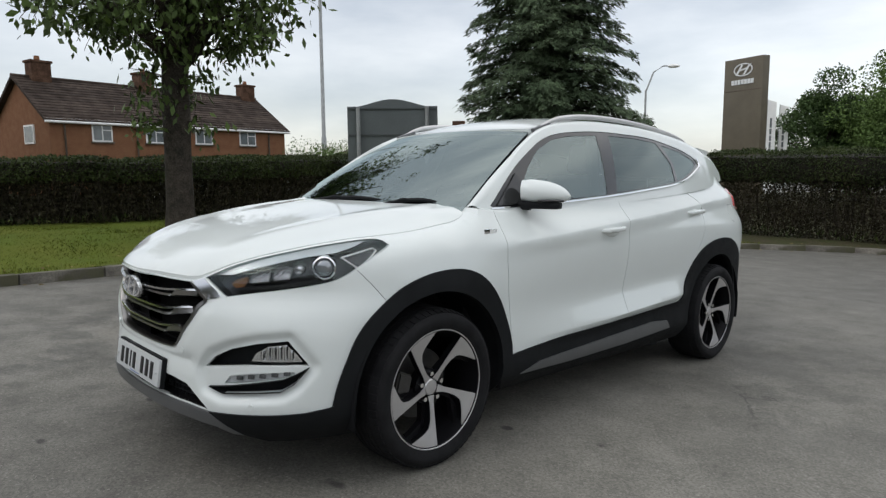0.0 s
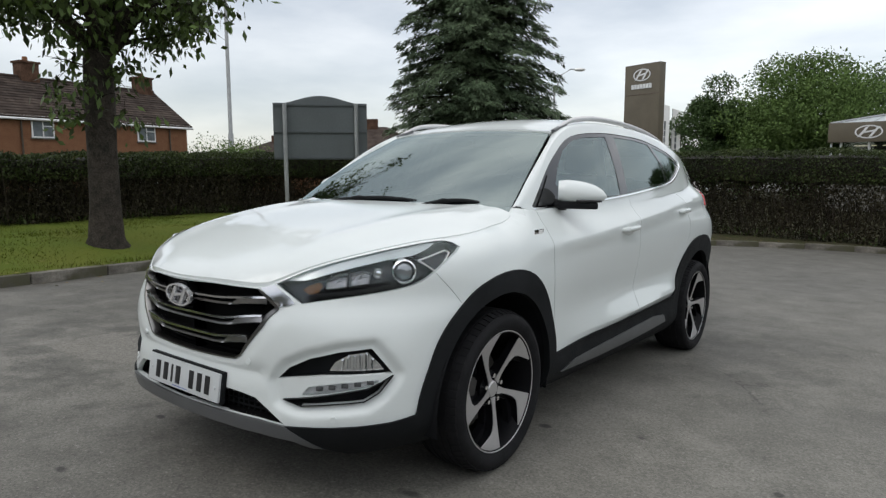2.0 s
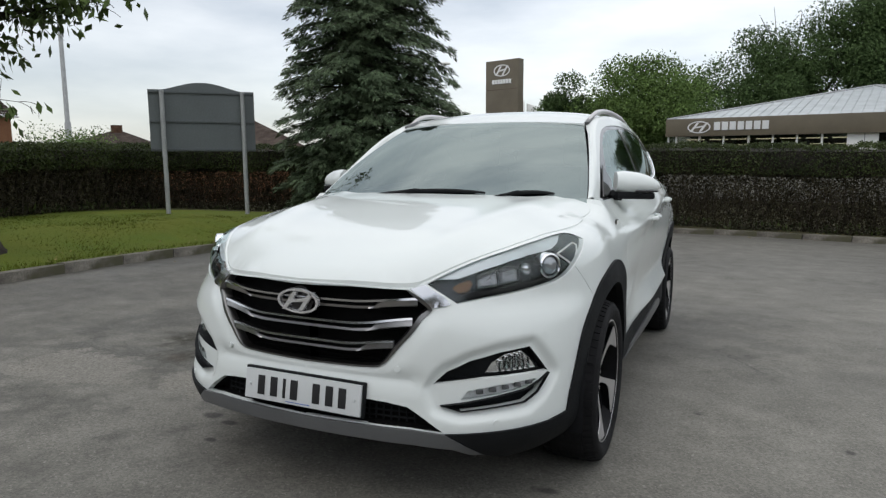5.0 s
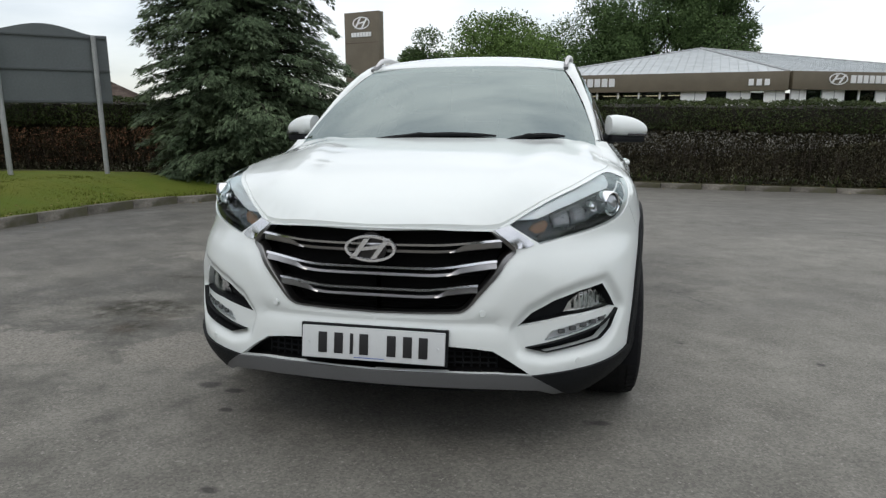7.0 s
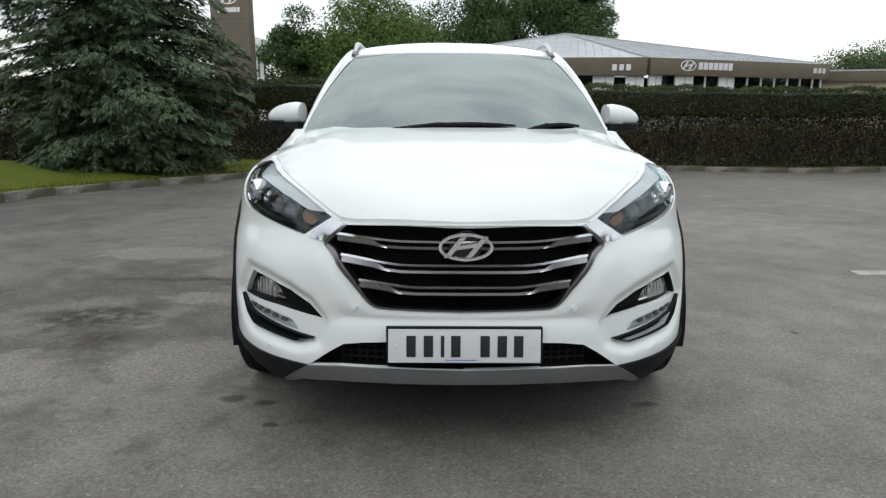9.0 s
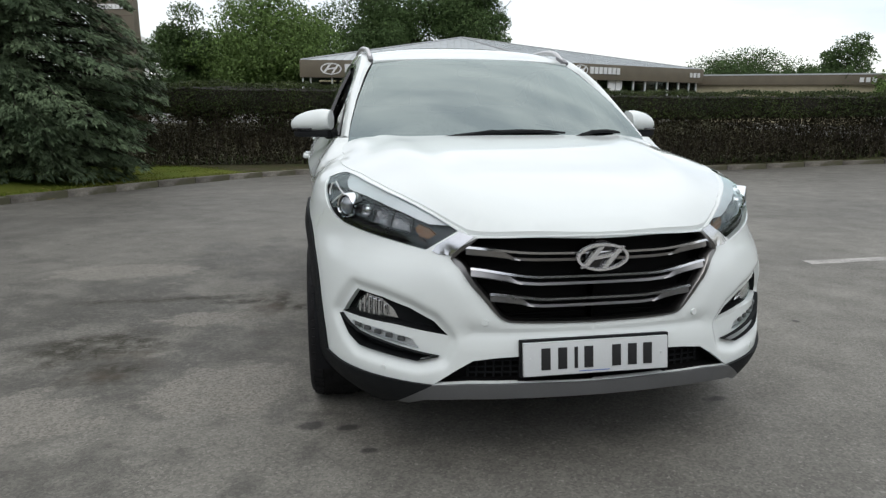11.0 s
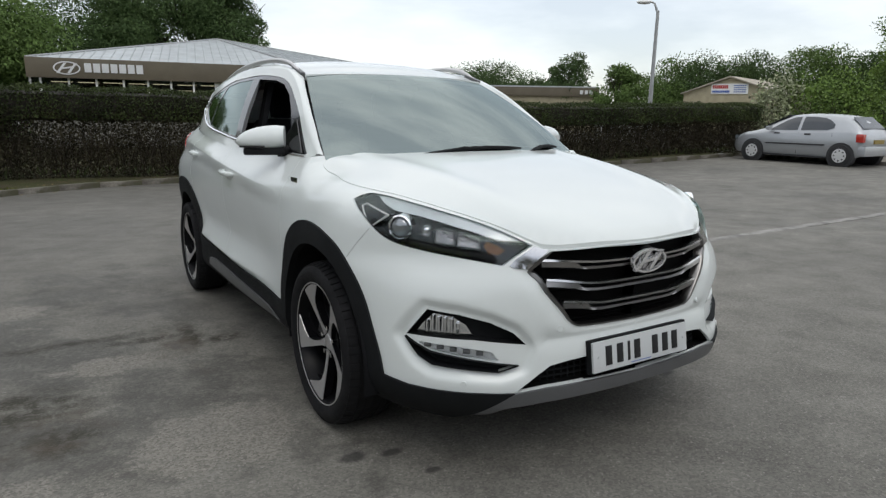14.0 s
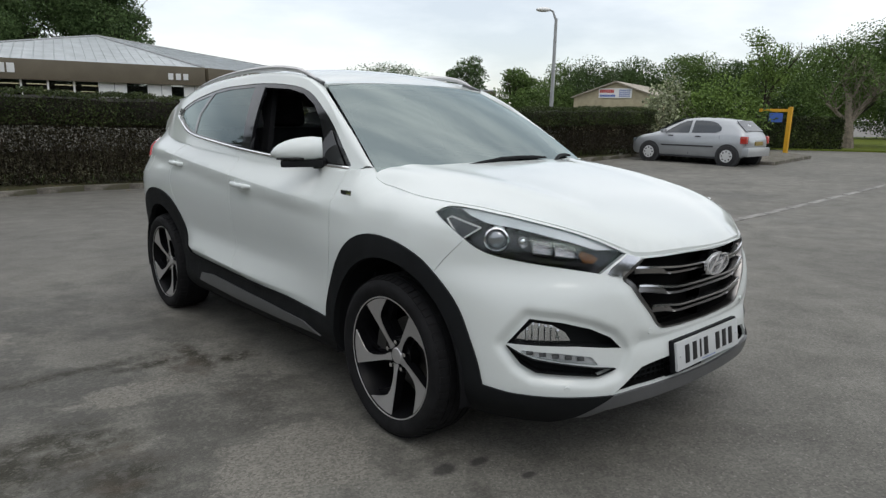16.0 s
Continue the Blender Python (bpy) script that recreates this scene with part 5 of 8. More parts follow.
            for k in range(8):
                a = k * math.tau / 8
                part("cover_slot", tube([(side * 0.892, y + 0.135 * math.cos(a), 0.30 + 0.135 * math.sin(a)), (side * 0.900, y + 0.135 * math.cos(a), 0.30 + 0.135 * math.sin(a))], 0.024, 8), M_PCTRIM, wh)
    # rear screen, windscreen
    for nm, ya, za, yb, zb, wa, wb in (("rear_screen", -0.40, 1.02, -0.06, 1.33, 0.60, 0.52), ("windscreen", 2.42, 0.985, 1.72, 1.355, 0.66, 0.53)):
        up = 0.035
        o = [Vector((-wa, ya, za + up)), Vector((wa, ya, za + up)), Vector((wb, yb, zb + up)), Vector((-wb, yb, zb + up))]
        part(nm, prism(o, (0, 0, -0.02)), M_PCGLASS, car2)
    part("rear_bumper", box((-0.78, -0.61, 0.30), (0.78, -0.38, 0.58), bevel=0.07), M_SILVERPAINT, car2)
    part("number_plate", box((-0.26, -0.585, 0.64), (0.26, -0.545, 0.75)), M_OLDPLATE, car2, "yellow rear plate")


parked_car()


import functools

# ---- the car's skin: smooth surfaces in the car's own axes (x to its left, y to its rear, z up, origin on the ground under the front axle) ----
WB = 2.67                 # wheelbase
HUB = 0.332               # height of the hubs
PN = 2.8                  # squareness of the nose in plan
U0 = 0.9 * math.pi / 2    # where the nose ends and the flank begins


@functools.lru_cache(None)
def slopes(xs, ys):
    return np.gradient(np.array(ys), np.array(xs))


def spl(v, xs, ys):
    """A smooth curve through the points (xs, ys)."""
    v = np.asarray(v, float)
    xs, ys = np.asarray(xs, float), np.asarray(ys, float)
    m = slopes(tuple(xs), tuple(ys))
    i = np.clip(np.searchsorted(xs, v) - 1, 0, len(xs) - 2)
    h = xs[i + 1] - xs[i]
    t = np.clip((v - xs[i]) / h, 0, 1)
    a, b, da, db = ys[i], ys[i + 1], m[i] * h, m[i + 1] * h
    return a + t * da + t * t * (3 * (b - a) - 2 * da - db) + t ** 3 * (2 * (a - b) + da + db)


def belt_z(y):
    return 1.068 + 0.073 * (np.asarray(y, float) - 0.43) + 0.035 * np.clip(np.asarray(y, float) - 2.3, 0, 1) ** 2


def flank_x(y, z):
    """Half width of the lower body."""
    base = spl(z, [0.15, 0.28, 0.42, 0.60, 0.75, 0.88, 0.97, 1.06, 1.16, 1.30, 1.42], [0.74, 0.872, 0.886, 0.893, 0.908, 0.915, 0.905, 0.872, 0.835, 0.78, 0.70])
    plan = spl(y, [-1.0, 0.0, 0.5, 1.4, 2.4, 3.0, 3.6], [0.0, 0.0, -0.006, 0.0, -0.005, -0.022, -0.06])
    narrow = spl(y, [-1, 0.1, 0.45, 1.4, 2.4, 3.4], [-0.02, -0.045, -0.075, -0.012, -0.01, -0.03]) * smooth01((z - 0.9) / 0.2)
    front = spl(z, [0.15, 0.30, 0.40, 0.57, 0.68, 0.76, 0.87, 0.95, 1.02, 1.15], [0.0, 0.008, 0.016, 0.010, 0.004, -0.002, -0.030, -0.045, -0.035, -0.02]) * smooth01((0.9 - y) / 0.9)
    narrow = narrow - 0.055 * smooth01((y - 1.9) / 0.8) * smooth01((z - 1.08) / 0.18)
    line = 0.878 + 0.088 * np.clip(y, -0.5, 3.2)
    crease = 0.027 * np.clip(1 - np.abs(z - line) / 0.075, 0, 1) * smooth01((y - 0.15) / 0.7)
    low = 0.437 + 0.050 * np.clip(y - 0.5, 0, 2.2)
    rise = z - low
    ledge = np.where(rise > 0, 0.046 * np.clip(1 - rise / 0.115, 0, 1), 0.046 * np.clip(1 + rise / 0.06, 0, 1)) * smooth01((y - 0.50) / 0.9) * smooth01((2.28 - y) / 0.25)
    scoop = -0.012 * np.exp(-((z - 0.62) / 0.13) ** 2) * smooth01((y - 0.4) / 0.5) * smooth01((2.5 - y) / 0.5)
    return base + plan + narrow + front + crease + ledge + scoop


def nose_y(z):
    """How far the nose reaches ahead of the front axle."""
    return spl(z, [0.15, 0.24, 0.30, 0.40, 0.50, 0.60, 0.72, 0.80, 0.90, 1.1], [0.80, 0.852, 0.866, 0.865, 0.862, 0.866, 0.876, 0.890, 0.885, 0.86])


def tail_y(z):
    return spl(z, [0.15, 0.3, 0.6, 0.9, 1.05, 1.3, 1.5], [0.78, 0.88, 0.90, 0.88, 0.85, 0.76, 0.60])


def hood_z(x, y):
    """Height of the bonnet and, further back, of the shoulders."""
    c = spl(y, [-1.0, -0.9, -0.8, -0.6, -0.3, 0.0, 0.3, 0.6], [0.735, 0.812, 0.870, 0.946, 1.016, 1.066, 1.102, 1.13])
    k4 = spl(y, [-1.0, -0.88, -0.81, -0.76, -0.71, -0.64, -0.56, -0.456, -0.3, 0.0, 0.18, 0.26, 0.34, 0.6], [4.5, 4.2, 3.3, 1.8, 0.95, 0.52, 0.34, 0.24, 0.20, 0.19, 0.21, 0.16, 0.08, 0.05])
    ridge = 0.012 * np.exp(-((np.abs(x) - 0.40 - 0.16 * (np.asarray(y) + 0.8)) / 0.07) ** 2) * smooth01((np.asarray(y) + 0.85) / 0.3)
    h = c - 0.02 * np.asarray(x) ** 2 - k4 * np.asarray(x) ** 4 + ridge
    back = smooth01((np.asarray(y) - 0.30) / 0.22)
    return h * (1 - back) + (belt_z(y) + 0.30) * back


def skin(x, y, z):
    """Below zero inside the lower body, above zero outside."""
    X = flank_x(y, z)
    fy = np.where(y < 0, -y / nose_y(z), np.where(y > WB, (y - WB) / tail_y(z), 0.0))
    p = np.where(y > WB, 3.6, spl(z, [0.15, 0.45, 0.60, 0.68, 0.75, 0.85, 1.0, 1.2], [PN, PN, 2.7, 2.45, 2.12, 2.12, 2.3, 2.3]))
    a = ((np.abs(x) / X) ** p + fy ** p) ** (1 / p)
    a = (a - 1) * 0.9
    b = (z - hood_z(x, y)) * 0.92
    r = 0.045
    h = np.clip(0.5 + 0.5 * (a - b) / r, 0, 1)
    return b * (1 - h) + a * h + r * h * (1 - h)


def axis_of(u):
    """Where the line that pierces the skin at u starts, and where it points (in plan)."""
    u = np.asarray(u, float)
    th = np.where(u < U0, u / 0.9, np.where(u > U0 + WB, math.pi / 2 + (u - U0 - WB) / 0.9, math.pi / 2))
    oy = np.where(u < U0, 0.0, np.clip(u - U0, 0, WB))
    return oy, np.sin(th), -np.cos(th)


def inside(poly, P):
    """Which of the points P lie in the polygon."""
    poly, P = np.asarray(poly, float), np.asarray(P, float)
    hit = np.zeros(len(P), bool)
    x, y = P[:, 0], P[:, 1]
    for (x0, y0), (x1, y1) in zip(poly, np.roll(poly, -1, axis=0)):
        cross = (y0 > y) != (y1 > y)
        hit ^= cross & (x < (x1 - x0) * (y - y0) / ((y1 - y0) if y1 != y0 else 1e-12) + x0)
    return hit


HOLLOWS = []      # (outline, depth, width of the sloping rim, height above which it fades)


def hollow(u, z):
    """How far the nose's skin is set back: full inside each outline, less over its sloping rim."""
    u, z = np.asarray(u, float), np.asarray(z, float)
    d = 0.013 * np.clip(1 - np.abs(z - 0.490) / 0.042, 0, 1) * smooth01((0.47 - u) / 0.06)
    near = u < 1.0
    if not near.any():
        return d
    P = np.column_stack([u.ravel(), z.ravel()])
    for poly, depth, width, fade in HOLLOWS:
        A = np.array(poly)
        B = np.roll(A, -1, axis=0)
        best = np.full(len(P), 9.0)
        for a, b in zip(A, B):
            ab = b - a
            t = np.clip(((P - a) @ ab) / (ab @ ab + 1e-12), 0, 1)
            best = np.minimum(best, np.hypot(*(P - a - t[:, None] * ab).T))
        best = np.where(inside(poly, P), 0.0, best).reshape(u.shape)
        d = np.maximum(d, depth * smooth01(1 - best / width) * smooth01((fade - z) / 0.05))
    return d * near


def grown(poly, w):
    """The outline moved outwards by w."""
    p = np.array(poly, float)
    t = np.roll(p, -1, axis=0) - np.roll(p, 1, axis=0)
    t /= np.linalg.norm(t, axis=1, keepdims=True) + 1e-9
    n = np.stack([t[:, 1], -t[:, 0]], axis=1)
    area = np.sum(p[:, 0] * np.roll(p[:, 1], -1) - np.roll(p[:, 0], -1) * p[:, 1])
    return [tuple(q) for q in p + n * w * (1 if area > 0 else -1)]


def shell(u, z, inset=0.0):
    """The point of the skin at u (round the car, from the middle of the nose) and height z."""
    u, z = np.asarray(u, float), np.asarray(z, float)
    oy, dx, dy = axis_of(u)
    lo, hi = np.zeros_like(u), np.full_like(u, 1.3)
    for _ in range(22):
        m = (lo + hi) / 2
        deep = skin(dx * m, oy + dy * m, z) < 0
        lo, hi = np.where(deep, m, lo), np.where(deep, hi, m)
    m = lo - inset - hollow(u, z)
    return np.stack([dx * m, oy + dy * m, z], axis=-1)


def u_of(x, y):
    x = abs(x)
    if y < 0:
        return 0.9 * math.atan2(x, -y)
    if y > WB:
        return U0 + WB + 0.9 * math.atan2(y - WB, x)
    return U0 + y


def top_z(x, y):
    """Height of the skin seen from above."""
    x, y = np.asarray(x, float), np.asarray(y, float)
    lo, hi = np.full_like(x, 0.798), np.full_like(x, 1.5)
    for _ in range(22):
        m = (lo + hi) / 2
        inside = skin(x, y, m) < 0
        lo, hi = np.where(inside, m, lo), np.where(inside, hi, m)
    return lo


# the cabin: side glass, screen and roof
def roof_edge_z(y):
    return spl(y, [0.5, 1.0, 1.3, 1.7, 2.2, 2.7, 3.1, 3.4], [1.19, 1.475, 1.525, 1.545, 1.535, 1.49, 1.43, 1.37])


def cabin_x(y, z):
    """Half width of the cabin."""
    b = belt_z(y)
    xb = spl(y, [0.2, 0.45, 0.9, 1.5, 2.2, 2.8, 3.3], [0.72, 0.757, 0.80, 0.832, 0.81, 0.735, 0.60])
    t = np.clip((z - b) / 0.42, -0.3, 1.4)
    return xb - 0.15 * t - 0.07 * t * np.abs(t)


def screen_y(x, z):
    """The windscreen."""
    t = (np.asarray(z) - 1.07) / 0.42
    return 0.145 + 0.60 * t + 0.18 * t * t + 0.17 * np.abs(np.asarray(x) / 0.72) ** 2.2


def roof_z(x, y):
    c = spl(y, [0.7, 0.95, 1.2, 1.6, 2.1, 2.6, 3.0, 3.4, 3.6], [1.42, 1.507, 1.56, 1.60, 1.602, 1.575, 1.535, 1.48, 1.44])
    return c - 0.10 * np.abs(np.asarray(x) / 0.62) ** 2.6


# ---- the white car ----
from mathutils.geometry import delaunay_2d_cdt

M_PAINT = material("white_paint", (0.66, 0.695, 0.68), 0.6, vary=0.02, scale=2.0, fine=600, bump=0.0, coat=1.0, spec=0.0)
M_CLAD = material("black_cladding", (0.009, 0.010, 0.011), 0.68, vary=0.2, scale=9, fine=700, bump=0.12, spec=0.16)
M_GLOSSBLACK = material("gloss_black", (0.006, 0.006, 0.007), 0.12, vary=0.1, scale=5, fine=50, bump=0.0, coat=0.5)
M_RUBBER = material("tyre_rubber", (0.011, 0.011, 0.012), 0.8, vary=0.3, scale=14, fine=200, bump=0.2, spec=0.2)
M_CHROME = material("chrome", (0.88, 0.88, 0.89), 0.09, metal=1.0, vary=0.04, scale=8, fine=60, bump=0.0)
M_SATIN = material("satin_chrome", (0.36, 0.35, 0.345), 0.28, metal=1.0, vary=0.08, scale=8, fine=60, bump=0.0)
M_SKID = material("silver_plastic", (0.125, 0.128, 0.13), 0.42, metal=0.35, vary=0.08, scale=8, fine=300, bump=0.05)
M_ALLOY = material("machined_alloy", (0.60, 0.59, 0.59), 0.38, metal=0.8, vary=0.08, scale=8, fine=260, bump=0.04)
M_RIMBLACK = material("black_rim", (0.006, 0.006, 0.007), 0.35, vary=0.2, scale=8, fine=90, bump=0.0, spec=0.12)
M_DISC = material("brake_disc", (0.10, 0.098, 0.095), 0.45, metal=0.8, vary=0.2, scale=20, fine=200, bump=0.05)
M_TRIM = material("cabin_trim", (0.010, 0.0105, 0.012), 0.85, vary=0.3, scale=8, fine=200, bump=0.1, spec=0.15)
M_SEAT = material("seat_fabric", (0.030, 0.031, 0.036), 0.9, vary=0.3, scale=10, fine=400, bump=0.3)
M_SCREEN = glass_material("screen_glass", (0.11, 0.13, 0.13), 0.0, ior=3.1)
M_SIDEGLASS = glass_material("side_glass", (0.45, 0.50, 0.50), 0.0, ior=2.6)
M_PRIVACY = glass_material("privacy_glass", (0.13, 0.14, 0.15), 0.0, ior=2.05)
M_LENS = glass_material("lamp_lens", (0.95, 0.96, 0.97), 0.0, ior=1.42)
M_AMBER = material("amber_lens", (0.20, 0.085, 0.022), 0.2, vary=0.3, scale=60, fine=200, bump=0.1)
M_REDLENS = material("red_lens", (0.42, 0.02, 0.02), 0.12, vary=0.1, scale=20, fine=100, bump=0.0, coat=1.0)
M_PLATE = material("plate_white", (0.54, 0.56, 0.56), 0.35, vary=0.04, scale=8, fine=200, bump=0.02)
M_INK = material("plate_black", (0.01, 0.01, 0.011), 0.5, vary=0.1, scale=8, fine=100, bump=0.0)
M_BROW = material("silver_bezel", (0.62, 0.64, 0.65), 0.28, metal=0.25, vary=0.05, scale=8, fine=80, bump=0.0)
M_BAR = material("bar_chrome", (0.62, 0.62, 0.63), 0.2, metal=1.0, vary=0.04, scale=8, fine=60, bump=0.0)
M_BRIGHT = material("polished_emblem", (0.86, 0.86, 0.87), 0.22, metal=0.75, vary=0.04, scale=8, fine=60, bump=0.0)
M_SURROUND = material("surround_chrome", (0.21, 0.205, 0.20), 0.3, metal=1.0, vary=0.06, scale=8, fine=60, bump=0.0)
M_REFLECT = material("faceted_reflector", (0.36, 0.36, 0.37), 0.16, metal=1.0, vary=0.3, scale=55, fine=75, bump=1.0)
M_BALL = material("projector_glass", (0.30, 0.32, 0.34), 0.05, metal=0.6, vary=0.2, scale=30, fine=60, bump=0.0, coat=1.0)
M_LEDBACK = material("daytime_reflector", (0.72, 0.73, 0.74), 0.3, metal=0.4, vary=0.1, scale=40, fine=120, bump=0.1)
# black plastic, taken near-black to hold the shade of grille and bay
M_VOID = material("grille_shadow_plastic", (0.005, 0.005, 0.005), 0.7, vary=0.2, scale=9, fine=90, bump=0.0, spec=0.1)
M_DARKREFL = material("dark_reflector", (0.045, 0.045, 0.048), 0.25, metal=0.6, vary=0.3, scale=30, fine=200, bump=0.05)

car = empty("car", pose(0, 0, 0, -math.degrees(math.atan(SLOPE)), 0, 0), "white compact sport utility car with black cladding parked on the asphalt", "car")
CAR = car.matrix_world.copy()


def loop(pts, step=0.02, closed=True):
    """A polygon with points added along its sides."""
    out = []
    n = len(pts)
    for i in range(n if closed else n - 1):
        a, b = np.array(pts[i], float), np.array(pts[(i + 1) % n], float)
        k = max(1, int(np.linalg.norm(b - a) / step))
        out += [tuple(a + (b - a) * j / k) for j in range(k)]
    if not closed:
        out.append(tuple(pts[-1]))
    return out


def curve2(pts, step=0.015):
    """A smooth open line through points."""
    return [tuple(p) for p in catmull(pts, step)]


def strip_poly(line, w=0.0035):
    """A thin closed strip along a line: a shut line."""
    p = np.array(line, float)
    t = np.gradient(p, axis=0)
    t /= np.linalg.norm(t, axis=1, keepdims=True) + 1e-9
    n = np.stack([-t[:, 1], t[:, 0]], axis=1) * w / 2
    return [tuple(q) for q in np.concatenate([p + n, (p - n)[::-1]])]


def cut(outer, polys, step):
    """Cuts a flat domain into regions: {name: triangles}, and the shared points. polys: (name, polygon), the first that holds a triangle names it."""
    pts, edges = [], []

    def add(poly):
        k = len(pts)
        pts.extend(poly)
        edges.extend((k + i, k + (i + 1) % len(poly)) for i in range(len(poly)))

    add(outer)
    for _, p in polys:
        add(p)
    o = np.array(outer)
    gx = np.arange(o[:, 0].min(), o[:, 0].max(), step)
    gy = np.arange(o[:, 1].min(), o[:, 1].max(), step)
    G = np.array([(x + (step / 2 if j % 2 else 0), y) for j, y in enumerate(gy) for x in gx])
    B = np.array(pts)
    G = G[inside(outer, G)]
    if len(G):
        keep = np.concatenate([np.min((B[None, :, 0] - g[:, None, 0]) ** 2 + (B[None, :, 1] - g[:, None, 1]) ** 2, axis=1) > (0.4 * step) ** 2 for g in np.array_split(G, max(1, len(G) // 200))])
        G = G[keep]
    allp = [Vector((float(a), float(b))) for a, b in list(pts) + [tuple(g) for g in G]]
    V, _, F, *_ = delaunay_2d_cdt(allp, edges, [], 0, 1e-5)
    V = np.array([(v.x, v.y) for v in V])
    F = np.array([f[:3] for f in F])
    C = V[F].mean(axis=1)
    name = np.full(len(F), "", dtype=object)
    inn = inside(outer, C)
    name[inn] = "base"
    done = np.zeros(len(F), bool)
    for nm, p in polys:
        h = inside(p, C) & inn & ~done
        name[h] = nm
        done |= h
    return V, {nm: F[name == nm] for nm in set(name) if nm}


def pieces(F):
    """Splits triangles into connected groups."""
    parent = {}

    def find(a):
        while parent.setdefault(a, a) != a:
            parent[a] = parent[parent[a]]
            a = parent[a]
        return a

    for a, b, c in F:
        parent[find(a)] = find(b)
        parent[find(b)] = find(c)
    groups = {}
    for f in F:
        groups.setdefault(find(f[0]), []).append(f)
    return [np.array(g) for g in groups.values()]


def panel(name, V, F, place, mat, parent, side=1, rim=0.018, lift=0.0, label=""):
    """A sheet from triangles of a flat domain, carried onto a surface, with its edges turned in by rim metres."""
    used = np.unique(F)
    idx = {int(k): i for i, k in enumerate(used)}
    D = V[used]
    P = place(D[:, 0], D[:, 1], -lift)
    Q = place(D[:, 0], D[:, 1], rim - lift) if rim else None
    P[:, 0] *= side
    bm = bmesh.new()
    vs = [bm.verts.new(p) for p in P]
    for f in F:
        a, b, c = (vs[idx[int(k)]] for k in f)
        try:
            bm.faces.new((a, b, c))
        except ValueError:
            pass
    bm.normal_update()
    if Q is None:
        bm.verts.index_update()
        inn = place(D[:, 0], D[:, 1], 0.02 - lift)
        inn[:, 0] *= side
        inn = inn - P
        if sum(f.normal.dot(Vector(inn[f.verts[0].index])) for f in bm.faces) > 0:
            bmesh.ops.reverse_faces(bm, faces=bm.faces[:])
    else:
        Q[:, 0] *= side
        inward = np.array(Q) - np.array(P)
        bm.verts.index_update()
        s = sum(f.normal.dot(Vector(inward[f.verts[0].index])) for f in bm.faces)
        if s > 0:
            bmesh.ops.reverse_faces(bm, faces=bm.faces[:])
        border = [e for e in bm.edges if len(e.link_faces) == 1]
        low = {}
        n0 = len(P)
        for e in border:
            for v in e.verts:
                if v.index < n0 and v not in low:
                    low[v] = None
        for v in list(low):
            low[v] = bm.verts.new(Q[v.index])
        for e in border:
            lp = e.link_loops[0]
            a, b = lp.vert, lp.link_loop_next.vert
            try:
                bm.faces.new((b, a, low[a], low[b]))
            except (ValueError, KeyError):
                pass
    ob = part(name, bm, mat, parent, label, angle=32)
    return ob


def on_shell(u, z, inset=0.0):
    return shell(u, z, inset)


def arc_uz(y0, r, a0, a1, n=28, cz=HUB, x=0.905):
    """Points of a circle round a hub, in the shell's coordinates. Angles run from the front (0) over the top (180)."""
    return [(u_of(x, y0 - r * math.cos(radians(a))), cz + r * math.sin(radians(a))) for a in np.linspace(a0, a1, n)]


# outlines on the skin: (round the car, height)
HL = [(0.455, 0.808), (0.554, 0.852), (0.657, 0.884), (0.765, 0.908), (0.887, 0.930), (1.028, 0.948), (1.141, 0.957), (1.180, 0.950), (1.194, 0.935),
      (1.128, 0.903), (1.067, 0.871), (1.002, 0.831), (0.940, 0.806), (0.860, 0.790), (0.769, 0.776), (0.669, 0.762), (0.557, 0.744), (0.518, 0.769)]
HL = [tuple(p) for p in catmull(HL[:8], 0.02)] + [tuple(p) for p in catmull(HL[8:17], 0.02)]
CHROME = loop([(0.400, 0.793), (0.450, 0.806), (0.516, 0.764), (0.532, 0.745), (0.515, 0.737), (0.472, 0.731), (0.446, 0.757)], 0.015)
GR = [(0.000, 0.799), (0.184, 0.798), (0.391, 0.789), (0.439, 0.756), (0.470, 0.725), (0.438, 0.697), (0.406, 0.650), (0.360, 0.597), (0.322, 0.549), (0.300, 0.532), (0.270, 0.525), (0.143, 0.520), (0.000, 0.517)]
GRILLE = loop(GR, 0.02)
FOGU = loop([(0.476, 0.478), (0.52, 0.522), (0.594, 0.559), (0.69, 0.584), (0.796, 0.596), (0.835, 0.547), (0.868, 0.505), (0.78, 0.503), (0.64, 0.499)], 0.02)
FOGL = loop([(0.500, 0.410), (0.575, 0.421), (0.685, 0.440), (0.78, 0.456), (0.826, 0.476), (0.868, 0.500), (0.82, 0.440), (0.772, 0.411), (0.67, 0.402), (0.565, 0.391)], 0.02)
DRL = loop([(0.565, 0.428), (0.587, 0.458), (0.685, 0.474), (0.812, 0.484), (0.822, 0.480), (0.78, 0.461), (0.685, 0.445)], 0.015)
LGR = loop([(0.0, 0.327), (0.256, 0.332), (0.406, 0.331), (0.51, 0.321), (0.443, 0.371), (0.393, 0.403), (0.327, 0.412), (0.262, 0.416), (0.0, 0.418)], 0.02)
SKID = loop([(0.0, 0.325), (0.256, 0.330), (0.406, 0.329), (0.512, 0.319), (0.640, 0.236), (0.60, 0.238), (0.538, 0.264), (0.418, 0.277), (0.263, 0.281), (0.0, 0.279)], 0.02)
ARCH_OUT = [(0.945, 0.350), (0.964, 0.434), (0.996, 0.523), (1.030, 0.601), (1.080, 0.667), (1.156, 0.732), (1.236, 0.782), (1.354, 0.818), (1.494, 0.829), (1.602, 0.813), (1.692, 0.764), (1.782, 0.669), (1.844, 0.561), (1.878, 0.471), (1.894, 0.397)]
